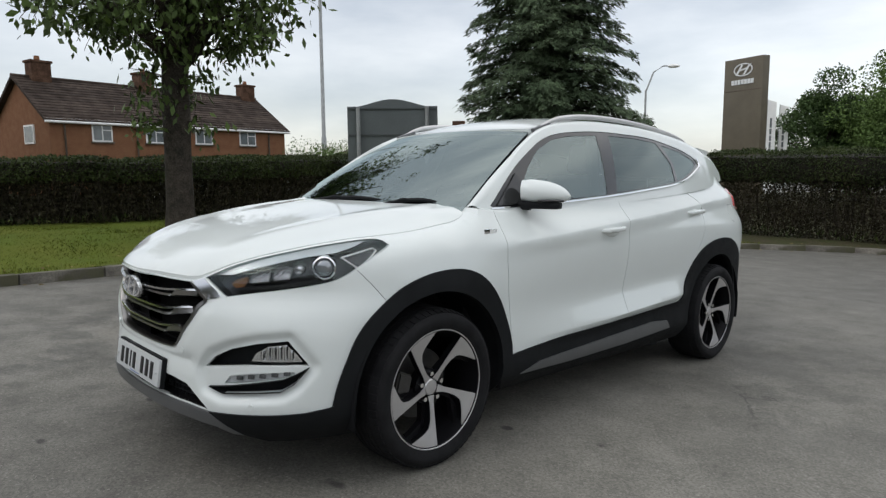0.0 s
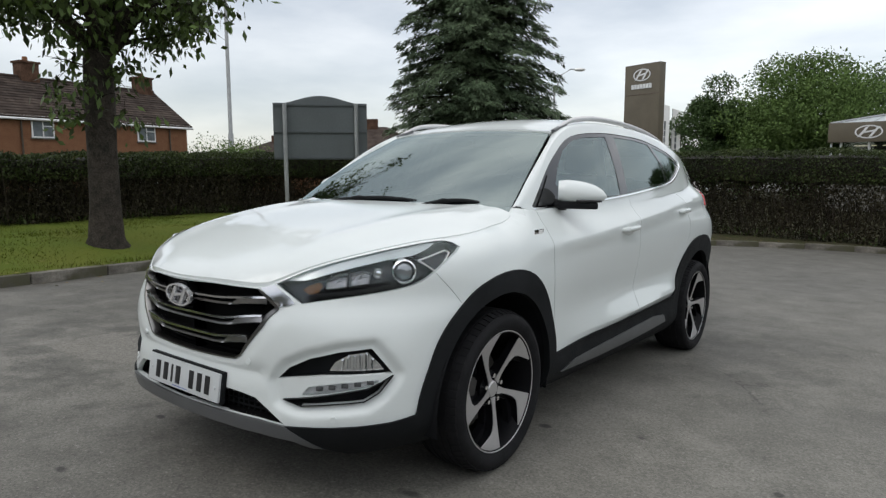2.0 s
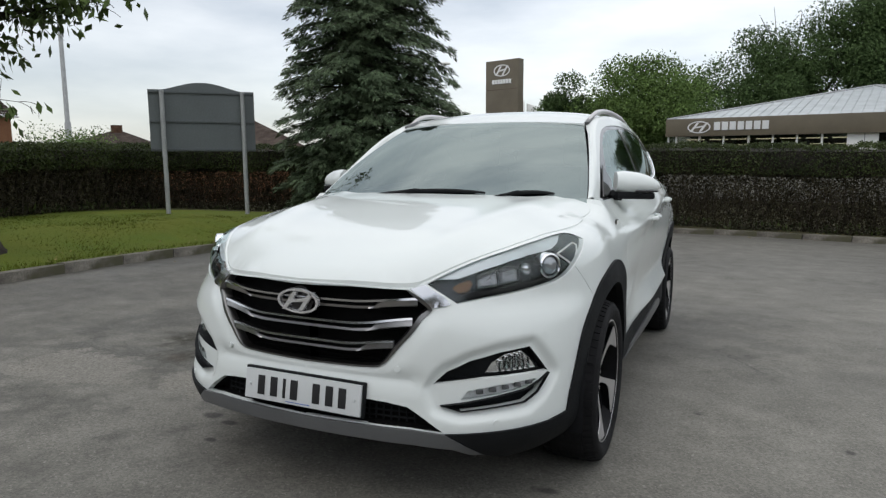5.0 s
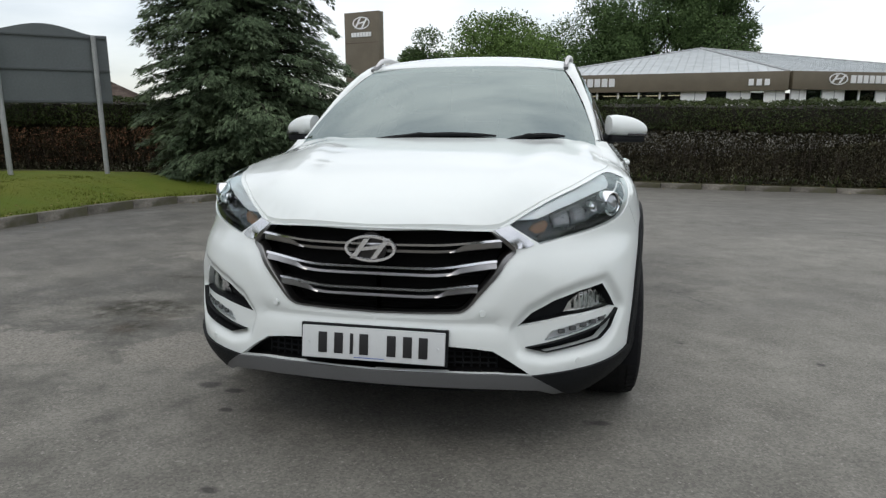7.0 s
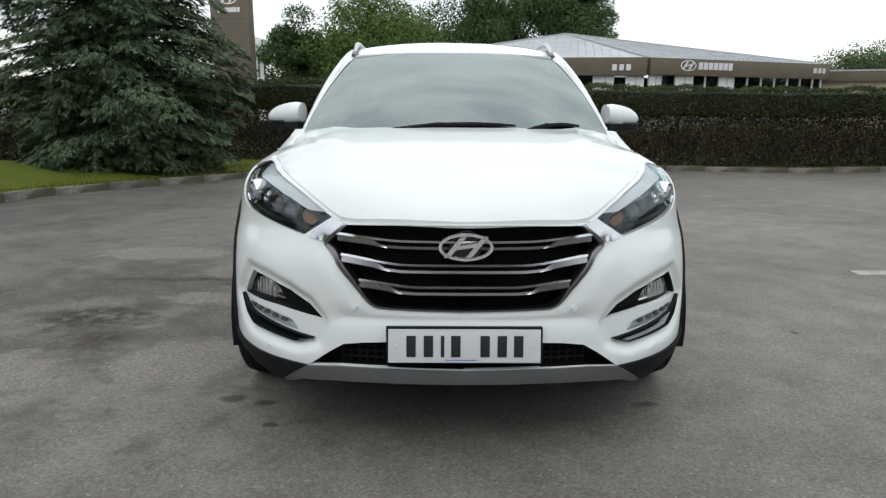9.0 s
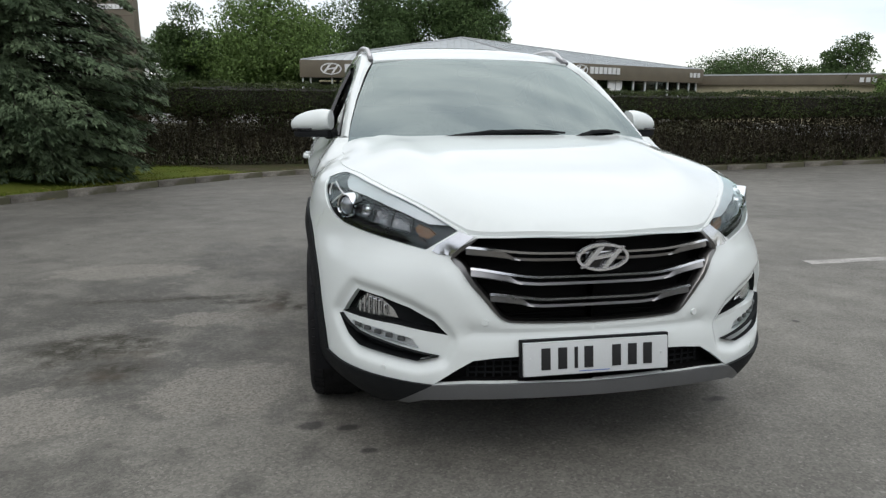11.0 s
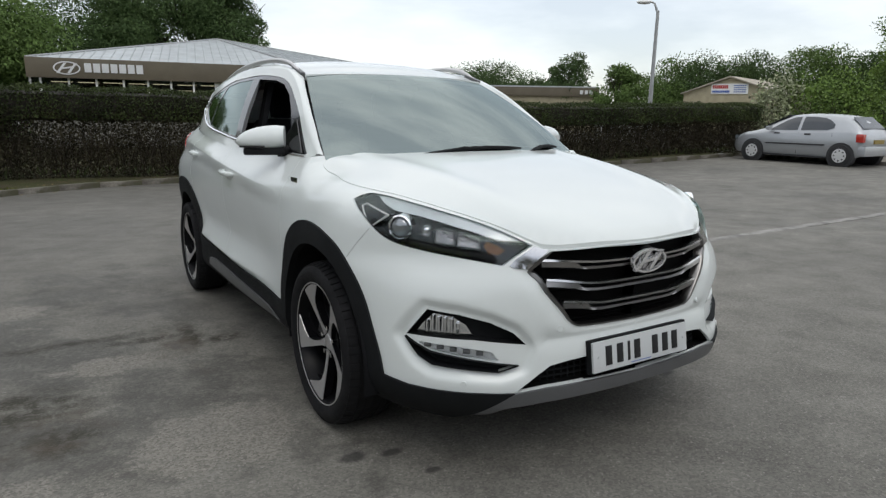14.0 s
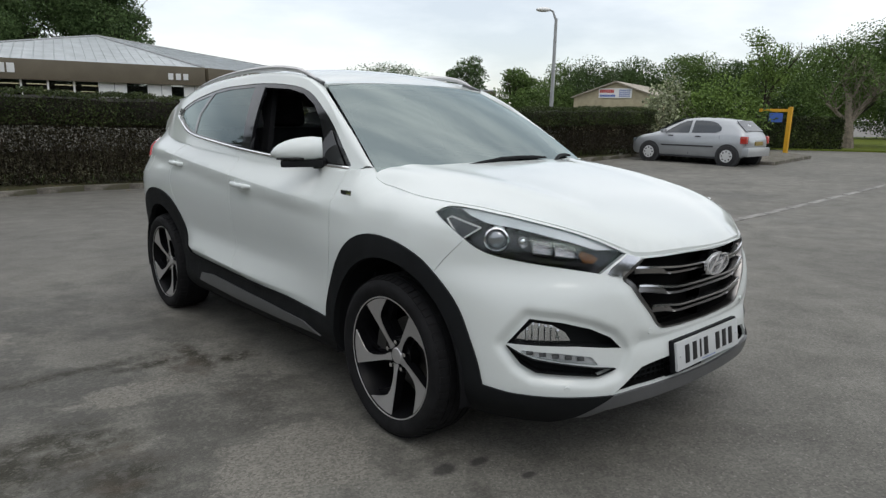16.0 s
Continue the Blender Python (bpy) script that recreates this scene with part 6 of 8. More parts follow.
ARCH_OUT = [tuple(p) for p in catmull(ARCH_OUT, 0.02)]
SILL = [(1.895, 0.397), (2.298, 0.427), (2.826, 0.447), (3.53, 0.472)]
RARCH = [(3.53, 0.472), (3.62, 0.609), (3.71, 0.733), (3.86, 0.817), (4.06, 0.854), (4.25, 0.845), (4.42, 0.77), (4.53, 0.66), (4.60, 0.55), (4.66, 0.40)]
RARCH = [tuple(p) for p in catmull(RARCH, 0.02)]
FRONT_LOW = [(0.512, 0.319), (0.643, 0.324), (0.747, 0.328), (0.856, 0.335), (0.947, 0.346)]
UEND = U0 + WB + 0.9 * 1.45
CLAD = loop([(0.512, 0.319), (0.643, 0.324), (0.747, 0.328), (0.856, 0.335), *ARCH_OUT, *SILL[1:-1], *RARCH, (UEND, 0.40), (UEND, 0.205), (0.72, 0.205), (0.640, 0.236)], 0.03)
WHEEL_F = loop(arc_uz(0.0, 0.412, -28, 208, 40) + [(u_of(0.905, 0.37), 0.1), (u_of(0.905, -0.37), 0.1)], 0.04)
WHEEL_R = loop(arc_uz(WB, 0.412, -28, 208, 40) + [(u_of(0.905, WB + 0.37), 0.1), (u_of(0.905, WB - 0.37), 0.1)], 0.04)
INSERT = loop([(1.96, 0.292), (2.10, 0.333), (2.58, 0.357), (3.19, 0.383), (3.37, 0.368), (3.41, 0.318), (2.89, 0.295), (2.34, 0.285)], 0.03)
FUEL = loop([(4.30, 1.0), (4.33, 1.08), (4.44, 1.08), (4.47, 1.0), (4.42, 0.965), (4.33, 0.965)], 0.03)

FOG_RIM = [(0.472, 0.470), (0.52, 0.527), (0.594, 0.564), (0.69, 0.589), (0.80, 0.601), (0.84, 0.55), (0.874, 0.503), (0.825, 0.436), (0.775, 0.405), (0.67, 0.396), (0.56, 0.386), (0.492, 0.405)]
GRILLE_RIM = [(0.0, 0.800), (0.391, 0.790), (0.470, 0.725), (0.406, 0.650), (0.322, 0.549), (0.270, 0.524), (0.0, 0.517)]
HOLLOWS += [(FOG_RIM, 0.020, 0.042, 2.0), (GRILLE_RIM, 0.012, 0.055, 0.76)]

# the bonnet's edge: above the grille, along the lamp, then along the wing to the screen
HOOD_UZ = [(0.000, 0.803), (0.184, 0.802), (0.396, 0.795), (0.448, 0.812), (0.556, 0.858), (0.658, 0.889), (0.765, 0.913), (0.887, 0.935), (1.027, 0.953), (1.144, 0.963), (1.334, 0.978), (1.464, 0.992), (1.581, 1.006), (1.632, 1.018), (1.688, 1.041), (1.735, 1.076)]
HOOD_UZ = [tuple(p) for p in catmull(HOOD_UZ, 0.02)]
HOOD_XY = [tuple(p[:2]) for p in shell(np.array(HOOD_UZ)[:, 0], np.array(HOOD_UZ)[:, 1])]


def roof_line(u):
    return np.interp(u, [p[0] for p in HOOD_UZ], [p[1] for p in HOOD_UZ])


DOOR1 = curve2([(1.857, 1.075), (1.836, 0.950), (1.838, 0.750), (1.871, 0.580), (1.892, 0.430), (1.894, 0.392)])
DOOR2 = curve2([(2.83, 1.15), (2.846, 1.0), (2.852, 0.85), (2.86, 0.65), (2.85, 0.44)])
DOOR3 = curve2([(3.62, 1.215), (3.80, 1.10), (3.83, 0.95), (3.74, 0.79)])
BUMP_SPLIT = curve2([(1.042, 0.848), (1.106, 0.783), (1.150, 0.730)])
def waist_z(y):
    """Upper edge of the flank."""
    return float(np.interp(y, [0.33, 0.42, 0.58], [1.074, 1.062, belt_z(0.58) - 0.028]) if y < 0.58 else belt_z(y) - 0.028 + (1.285 - belt_z(WB) + 0.028) * max(0.0, (y - 2.15) / (WB - 2.15)) ** 2)


TOPB = [(U0 + y, waist_z(y)) for y in np.linspace(0.34, WB, 40)] + [(U0 + WB + 0.9 * a, 1.285) for a in np.linspace(0.05, 1.45, 12)]
SHELL_OUT = loop(HOOD_UZ + TOPB + [(UEND, 0.205), (0.0, 0.205)], 0.03)

UNDER = loop([(0.0, 0.279), (0.263, 0.281), (0.418, 0.277), (0.538, 0.264), (0.60, 0.238), (0.640, 0.236), (0.72, 0.205), (0.72, 0.2), (0.0, 0.2)], 0.03)
REGIONS = [("hole", UNDER), ("hole", WHEEL_F), ("hole", WHEEL_R), ("lamp", HL), ("bright", CHROME), ("grille", GRILLE), ("fog_up", FOGU), ("fog_low", FOGL), ("drl", DRL),
           ("low_grille", LGR), ("skid", SKID), ("insert", INSERT), ("clad", CLAD), ("gap", strip_poly(DOOR1)), ("gap", strip_poly(DOOR2)), ("gap", strip_poly(DOOR3)),
           ("gap", strip_poly(BUMP_SPLIT, 0.002)), ("gap", strip_poly([*FUEL, FUEL[0]], 0.003)),
           *(("base", loop(grown(loop(FOG_RIM, 0.025), w), 0.014)) for w in (0.004, 0.012, 0.020, 0.028, 0.036, 0.046)),
           ("base", strip_poly(curve2([(U0 + y, 0.437 + 0.050 * max(0.0, y - 0.5)) for y in (0.55, 0.9, 1.3, 1.7, 2.2)]), 0.004)),
           ("base", strip_poly(curve2([(U0 + y, 0.878 + 0.088 * y) for y in (0.5, 1.0, 1.5, 2.0, 2.6)]), 0.004)),
           *(("base", strip_poly(curve2([(0.01, z), (0.2, z), (0.40, z)]), 0.004)) for z in (0.477, 0.490, 0.503))]
SV, SR = cut(SHELL_OUT, REGIONS, 0.022)

for side in (1, -1):
    for g in pieces(SR["base"]):
        c = SV[g].mean(axis=(0, 1))
        a = len(g)
        u = SV[g][:, :, 0]
        if a < 4:
            continue
        name = "front_bumper" if u.min() < 0.05 else "front_door" if 2.1 < c[0] < 2.7 else "rear_door" if 2.7 <= c[0] < 3.75 else "fuel_flap" if a < 60 and c[0] > 4 else "rear_quarter" if c[0] > 3.7 else "trim"
        panel(name, SV, g, on_shell, M_PAINT if SV[g][:, :, 1].max() > 0.30 else M_CLAD, car, side, 0.02)
    for key, nm, mat, rim, lift, lab in (("clad", "lower_cladding", M_CLAD, 0.03, 0.010, "textured black plastic cladding"), ("insert", "sill_insert", M_SKID, 0.02, 0.018, "silver sill insert"),
                                         ("bright", "lamp_end_trim", M_BAR, 0.02, 0.004, "chrome corner trim"), ("skid", "skid_plate", M_SKID, 0.03, 0.012, "silver skid plate"),
                                         ("drl", "daytime_lamp", M_LENS, 0.0, 0.002, "clear daytime lamp strip")):
        for g in pieces(SR[key]):
            if len(g) > 3:
                panel(nm, SV, g, on_shell, mat, car, side, rim, lift, lab)
    # grille backs get the near-black tone with their shade in the colour
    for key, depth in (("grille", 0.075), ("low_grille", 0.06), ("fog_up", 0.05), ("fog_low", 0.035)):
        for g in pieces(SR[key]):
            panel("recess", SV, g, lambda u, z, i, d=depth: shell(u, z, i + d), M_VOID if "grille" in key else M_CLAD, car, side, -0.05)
    # dark inner skin behind the shut lines
    uu, zz = np.linspace(0.0, UEND, 120), np.linspace(0.22, 1.0, 14)
    bm = bmesh.new()
    vv = []
    for k in uu:
        top = float(np.interp(k, [p[0] for p in HOOD_UZ + TOPB], [p[1] for p in HOOD_UZ + TOPB])) - 0.03
        zs = np.linspace(0.22, top, 14)
        P = shell(np.full(14, k), zs, 0.10 if k < U0 + 0.1 else 0.03)
        vv.append([bm.verts.new((side * p[0], p[1], p[2])) for p in P])
    for i in range(len(uu) - 1):
        ym = (vv[i][0].co.y)
        for j in range(13):
            q = vv[i][j].co
            if min(math.hypot(q.y, q.z - HUB), math.hypot(q.y - WB, q.z - HUB)) < 0.437:
                continue
            bm.faces.new((vv[i][j], vv[i + 1][j], vv[i + 1][j + 1], vv[i][j + 1]))
    part("inner_skin", bm, M_TRIM, car)
    # wheel housings
    for y0 in (0.0, WB):
        bm = bmesh.new()
        rows = []
        for a in np.linspace(-12, 192, 36):
            y, z = y0 - 0.417 * math.cos(radians(a)), HUB + 0.417 * math.sin(radians(a))
            rows.append([bm.verts.new((side * x, y, z)) for x in (0.885, 0.80, 0.52)])
        for r, q in zip(rows, rows[1:]):
            for k in range(2):
                bm.faces.new((r[k], q[k], q[k + 1], r[k + 1]))
        bm.faces.new([r[2] for r in rows])
        part("wheel_housing", bm, M_TRIM, car)

# ---- bonnet ----
half = [p for p in HOOD_XY]
hx = [(x, y - 0.0) for x, y in half]
REAR = [(x, 0.165 + 0.16 * (abs(x) / 0.72) ** 2.2) for x in np.linspace(hx[-1][0], 0, 24)]
ring = [(x, y) for x, y in hx if True] + REAR[1:]
full = [(max(x - 0.0085, 0.0), y + (0.0035 if x < 0.4 else 0.0)) for x, y in ring]
full = full + [(-x, y) for x, y in full[::-1] if x > 1e-6]
clean = [full[0]]
for p in full[1:]:
    if math.dist(p, clean[-1]) > 0.004:
        clean.append(p)
BV, BR = cut(clean, [], 0.028)
HX = np.array(sorted((y, x) for x, y in HOOD_XY if y > -0.35))


def bonnet_z(x, y):
    """Height of the bonnet: its rear edge stays level up to the foot of the pillar."""
    z = top_z(x, y)
    rear = 0.165 + 0.16 * (np.abs(x) / 0.72) ** 2.2
    level = 1.086 - 0.010 * (np.asarray(x) / 0.75) ** 2 - 0.14 * np.clip(rear - y, 0, 1)
    near = smooth01((y - rear + 0.34) / 0.30) * smooth01((np.interp(y, HX[:, 0], HX[:, 1]) - np.abs(x)) / 0.10)
    return z + near * np.clip(level - z, 0, 1)


panel("bonnet", BV, BR["base"], lambda x, y, i: np.stack([x, y, bonnet_z(x, y) - i], axis=-1), M_PAINT, car, 1, 0.02, label="smooth white bonnet")
part("cowl", box((-0.64, 0.20, 0.93), (0.64, 0.5, 1.02), bevel=0.01), M_TRIM, car)
# near-black block standing in for engine bay shade under the bonnet's shut line
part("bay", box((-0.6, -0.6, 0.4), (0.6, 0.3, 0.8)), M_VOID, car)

# ---- grille ----
def ribbon(name, us, zs, half_h, out, depth, mat, parent, taper=None, label="", tilt=0.0):
    """A bar that follows the nose: its face stands out from the skin by out."""
    bm = bmesh.new()
    h = half_h * (np.asarray(taper) if taper is not None else np.ones(len(us)))
    cols = []
    for f, o in ((1, out - depth), (1, out - 0.004 - tilt), (0.75, out - 0.8 * tilt), (-0.75, out), (-1, out - 0.004), (-1, out - depth)):
        p = shell(np.abs(us), zs + f * h, -o)
        p[:, 0] *= np.where(us >= 0, 1, -1)
        cols.append(p)
    rows = [[bm.verts.new(c[k]) for c in cols] for k in range(len(us))]
    for r, q in zip(rows, rows[1:]):
        for k in range(5):
            bm.faces.new((r[k], q[k], q[k + 1], r[k + 1]))
    bm.faces.new(rows[0]), bm.faces.new(rows[-1][::-1])
    bmesh.ops.recalc_face_normals(bm, faces=bm.faces[:])
    return part(name, bm, mat, parent, label)


grille = empty("grille", label="black grille with three satin chrome bars")
grille.parent = car
for z0, z1, um in ((0.742, 0.756, 0.425), (0.664, 0.690, 0.408), (0.592, 0.612, 0.346)):
    us = np.linspace(-um, um, 81)
    f = np.abs(us) / um
    zs = z0 + (z1 - z0) * smooth01((f - 0.45) / 0.6)
    ribbon("bar", us, zs + 0.005, 0.0048, 0.004, 0.03, M_BAR, grille, label="bright chrome bar edge", tilt=0.002)
    k = f < 0.70
    ribbon("bar", us[k], zs[k] - 0.0185, 0.0056, -0.004, 0.03, M_SATIN, grille, label="satin grey lower bar edge", tilt=0.003)
    for sgn in (-1, 1):
        ub = sgn * np.linspace(0.60 * um, um, 25)[::sgn]
        g = np.abs(ub) / um
        zb = z0 + (z1 - z0) * smooth01((g - 0.45) / 0.6)
        grow = smooth01((g - 0.60) / 0.14)
        ribbon("blade", ub, zb - 0.0215 + 0.0125 * grow, 0.0125, -0.001, 0.03, M_SATIN, grille, 0.18 + 0.82 * grow, "wide satin end of the bar", tilt=0.004)
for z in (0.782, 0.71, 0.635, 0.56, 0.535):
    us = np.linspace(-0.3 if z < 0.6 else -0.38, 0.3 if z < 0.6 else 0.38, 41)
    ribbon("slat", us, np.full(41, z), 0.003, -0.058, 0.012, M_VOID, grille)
for side in (1, -1):
    # surround: a flat satin band beside the opening that narrows along its foot
    edge = catmull(GR[2:], 0.015)
    tang = np.gradient(edge, axis=0)
    tang /= np.linalg.norm(tang, axis=1, keepdims=True)
    nrm = np.stack([tang[:, 1], -tang[:, 0]], axis=1)
    wide = np.interp(edge[:, 1], [0.515, 0.535, 0.58, 0.70, 0.76, 0.79], [0.007, 0.008, 0.013, 0.019, 0.014, 0.004])[:, None]
    cols = []
    for off, out in ((0.3, -0.035), (0.3, 0.000), (0.18, 0.005), (-0.55, 0.004), (-0.7, 0.000), (-0.7, -0.03)):
        q = edge + nrm * wide * off * -1
        cols.append(shell(np.maximum(q[:, 0], 0), q[:, 1], -out))
    bm = bmesh.new()
    rows = [[bm.verts.new((side * c[k][0], c[k][1], c[k][2])) for c in cols] for k in range(len(edge))]
    for r, q in zip(rows, rows[1:]):
        for k in range(5):
            bm.faces.new((r[k], q[k], q[k + 1], r[k + 1]))
    bm.faces.new(rows[0]), bm.faces.new(rows[-1][::-1])
    bmesh.ops.recalc_face_normals(bm, faces=bm.faces[:])
    part("surround", bm, M_SURROUND, grille, "satin chrome surround")
mesh_bm = bmesh.new()


def nose_line(us, zs, inset):
    p = shell(np.abs(us), zs, inset)
    p[:, 0] *= np.where(us >= 0, 1, -1)
    return p


for u in np.arange(-0.42, 0.43, 0.028):
    tube_in(mesh_bm, nose_line(np.array([u, u]), np.array([0.335, 0.41]), 0.045), 0.004, 4)
for z in (0.35, 0.37, 0.39):
    tube_in(mesh_bm, nose_line(np.linspace(-0.42, 0.42, 21), np.full(21, z), 0.045), 0.004, 4)
part("lower_mesh", mesh_bm, M_CLAD, grille)
ey = float(shell(0.0, 0.735)[1])
emblem(grille, pose(0.0, ey - 0.012, 0.735, 6, 0, 0), 0.168, 0.086, M_BRIGHT, 0.014)
part("emblem_back", tube([(0, ey + 0.03, 0.735), (0, ey - 0.008, 0.735)], 0.05, 24), M_GLOSSBLACK, grille)

# ---- number plate ----
plate = part("number_plate", box((-0.26, -0.006, -0.056), (0.26, 0.006, 0.056), bevel=0.004), M_PLATE, car, "white number plate with black bars")
plate.matrix_local = pose(0, -0.880, 0.413, -7, 0, 0) @ Matrix.Diagonal((0.93, 1.0, 0.95, 1))
part("plate_holder", box((-0.268, 0.004, -0.062), (0.268, 0.022, 0.064), bevel=0.004), M_CLAD, plate)
for k, x in enumerate((-0.182, -0.123, -0.075, -0.030, 0.070, 0.128, 0.184)):
    w = 0.006 if k == 2 else 0.016
    part("bar", box((x - w, -0.0085, -0.036), (x + w, -0.0062, 0.036), bevel=0.001), M_INK, plate)
part("strip", box((-0.065, -0.0072, -0.048), (0.045, -0.0062, -0.0455)), M_BLUE, plate)
for x in (-0.235, 0.235):
    part("screw_cap", tube([(x, -0.004, 0), (x, -0.010, 0)], 0.005, 8), M_PLATE, plate)

# ---- lamps ----
HV, HR = cut(HL, [("brow", loop([(0.479, 0.819), (0.550, 0.844), (0.657, 0.877), (0.765, 0.901), (0.888, 0.924), (1.029, 0.942), (1.104, 0.948), (1.047, 0.929), (0.963, 0.908), (0.856, 0.894), (0.763, 0.875), (0.652, 0.848), (0.562, 0.821)], 0.02)),
                  ("wedge", loop([(0.985, 0.893), (1.120, 0.924), (1.134, 0.916), (1.051, 0.851)], 0.02)),
                  ("sill", loop([(0.568, 0.760), (0.688, 0.774), (0.800, 0.786), (0.900, 0.808), (0.899, 0.814), (0.801, 0.799), (0.692, 0.786), (0.594, 0.775)], 0.02))], 0.025)
for side in (1, -1):
    lamp = empty("headlamp", label="dark projector headlamp behind a clear lens")
    lamp.parent = car
    allF = np.concatenate(list(HR.values()))
    panel("lens", HV, allF, on_shell, M_LENS, lamp, side, 0.0, -0.004, "clear lens").visible_shadow = False
    panel("housing", HV, allF, lambda u, z, i: shell(u, z, i + 0.055), M_DARKREFL, lamp, side, -0.045)
    panel("brow_trim", HV, HR["brow"], lambda u, z, i: shell(u, z, i + 0.016), M_BROW, lamp, side, 0.02, label="silver upper trim")
    panel("marker", HV, HR["wedge"], lambda u, z, i: shell(u, z, i + 0.022), M_DARKREFL, lamp, side, 0.02)
    panel("light_guide", HV, HR["sill"], lambda u, z, i: shell(u, z, i + 0.024), M_DARKREFL, lamp, side, 0.02)
    wedge = [(0.985, 0.893), (1.120, 0.924), (1.134, 0.916), (1.051, 0.851), (0.985, 0.893)]
    we = np.array(loop(wedge, 0.03, closed=False))
    part("marker_edge", tube([(side * p[0], p[1], p[2]) for p in shell(we[:, 0], we[:, 1], 0.019)], 0.0035, 5), M_WHITE, lamp, "white edge light")

    def pod(u, z, r, mat, depth=0.045, name="reflector", ring=None):
        a, b = shell(u, z, 0.055), shell(u, z, 0.055 - depth)
        n = Vector((side * (b[0] - a[0]), (b[1] - a[1]) - 0.01, 0.0)).normalized()
        c = Vector((side * a[0], a[1], a[2]))
        if ring:
            bm = bmesh.new()
            q = n.to_track_quat("Z", "Y").to_matrix()
            prof = ((1.02, 0.55), (1.06, 0.98), (1.16, 1.05), (1.30, 0.95), (1.34, 0.2))
            rows = [[bm.verts.new(c + q @ Vector((r * f * math.cos(a), r * f * math.sin(a), depth * h))) for f, h in prof] for a in np.linspace(0, math.tau, 28, endpoint=False)]
            for i in range(28):
                for j in range(4):
                    bm.faces.new((rows[i][j], rows[(i + 1) % 28][j], rows[(i + 1) % 28][j + 1], rows[i][j + 1]))
            bmesh.ops.recalc_face_normals(bm, faces=bm.faces[:])
            part("bezel", bm, ring, lamp, "bright ring")
        bm = bmesh.new()
        q = n.to_track_quat("Z", "Y").to_matrix().to_4x4()
        bmesh.ops.create_uvsphere(bm, u_segments=20, v_segments=10, radius=1.0, matrix=Matrix.Translation(c + n * depth * 0.8) @ q @ Matrix.Diagonal((r, r, r * 0.5, 1)))
        return part(name, bm, mat, lamp)

    pod(0.926, 0.857, 0.034, M_BALL, 0.05, "projector", M_CHROME)
    pod(0.832, 0.848, 0.015, M_CHROME, 0.03, "reflector", M_BAR)
    # the long dipped-beam reflector between the projector and the indicator, in two stepped cells
    for cell in ([(0.632, 0.790), (0.640, 0.826), (0.690, 0.843), (0.715, 0.846), (0.712, 0.800)], [(0.722, 0.801), (0.726, 0.847), (0.775, 0.856), (0.800, 0.850), (0.790, 0.810)]):
        RV_, RR_ = cut(loop(cell, 0.012), [], 0.012)
        panel("reflector", RV_, RR_["base"], lambda u, z, i: shell(u, z, i + 0.052 - 0.55 * (0.85 - z) * 0.5), M_REFLECT, lamp, side, 0.02, label="faceted chrome reflector")
        c2 = np.array(cell + cell[:1])
        part("cell_frame", tube([(side * q[0], q[1], q[2]) for q in shell(c2[:, 0], c2[:, 1], 0.030)], 0.004, 5), M_GLOSSBLACK, lamp)
    AV, AR = cut(loop([(0.548, 0.785), (0.572, 0.802), (0.612, 0.814), (0.622, 0.800), (0.606, 0.778), (0.572, 0.770)], 0.02), [], 0.02)
    panel("indicator", AV, AR["base"], lambda u, z, i: shell(u, z, i + 0.046), M_AMBER, lamp, side, 0.01, label="amber indicator")
    # fog lamp in the upper opening, daytime lamp cells in the blade
    fog = empty("fog_lamp", label="clear fog lamp in a black opening")
    fog.parent = car
    FV, FR = cut(loop([(0.655, 0.509), (0.675, 0.54), (0.72, 0.566), (0.785, 0.574), (0.825, 0.535), (0.842, 0.511), (0.76, 0.509)], 0.02), [], 0.02)
    panel("reflector", FV, FR["base"], lambda u, z, i: shell(u, z, i + 0.036), M_CHROME, fog, side, 0.015)
    for k in range(6):
        u = 0.700 + 0.021 * k
        top = float(np.interp(u, [0.655, 0.72, 0.785, 0.842], [0.52, 0.562, 0.570, 0.515]))
        rib = shell(np.full(5, u), np.linspace(0.513, top, 5), 0.026)
        part("rib", tube([(side * p[0], p[1], p[2]) for p in rib], 0.0055, 6), M_CHROME, fog, "bright reflector rib")
    panel("lens", FV, FR["base"], lambda u, z, i: shell(u, z, i + 0.014), M_LENS, fog, side, 0.0).visible_shadow = False
    for k in range(5):
        u = 0.625 + 0.042 * k
        z = 0.4535 + 0.0055 * k
        p = shell(u, z, 0.004)
        part("cell", box((-0.012, -0.006, -0.007), (0.012, 0.002, 0.007), pose(side * p[0], p[1], p[2], 0, 0, side * 38), 0.002), M_SKID, fog)
    panel("cell_back", SV, SR["drl"], lambda u, z, i: shell(u, z, i + 0.010), M_LEDBACK, fog, side, 0.01)
    # parking sensors
    for u, z in ((0.36, 0.527), (0.672, 0.353)):
        p, q = shell(u, z, 0.01), shell(u, z, -0.002)
        n = Vector((side * (q[0] - p[0]), q[1] - p[1], 0))
        part("sensor", tube([(side * p[0], p[1], p[2]), (side * q[0], q[1], q[2])], 0.0105, 16), M_PAINT, car)
    # wing badge and side repeater
    p = shell(U0 + 0.344, 0.971, -0.001)
    part("wing_badge", box((-0.003, -0.040, -0.013), (0.003, 0.040, 0.013), pose(side * p[0], p[1], p[2], 0, 0, 0), 0.004), M_CHROME, car)
    part("wing_badge_insert", box((-0.0035, -0.004, -0.010), (0.0042, 0.034, 0.010), pose(side * p[0], p[1], p[2]), 0.002), M_INK if side < 0 else M_WHITE, car)
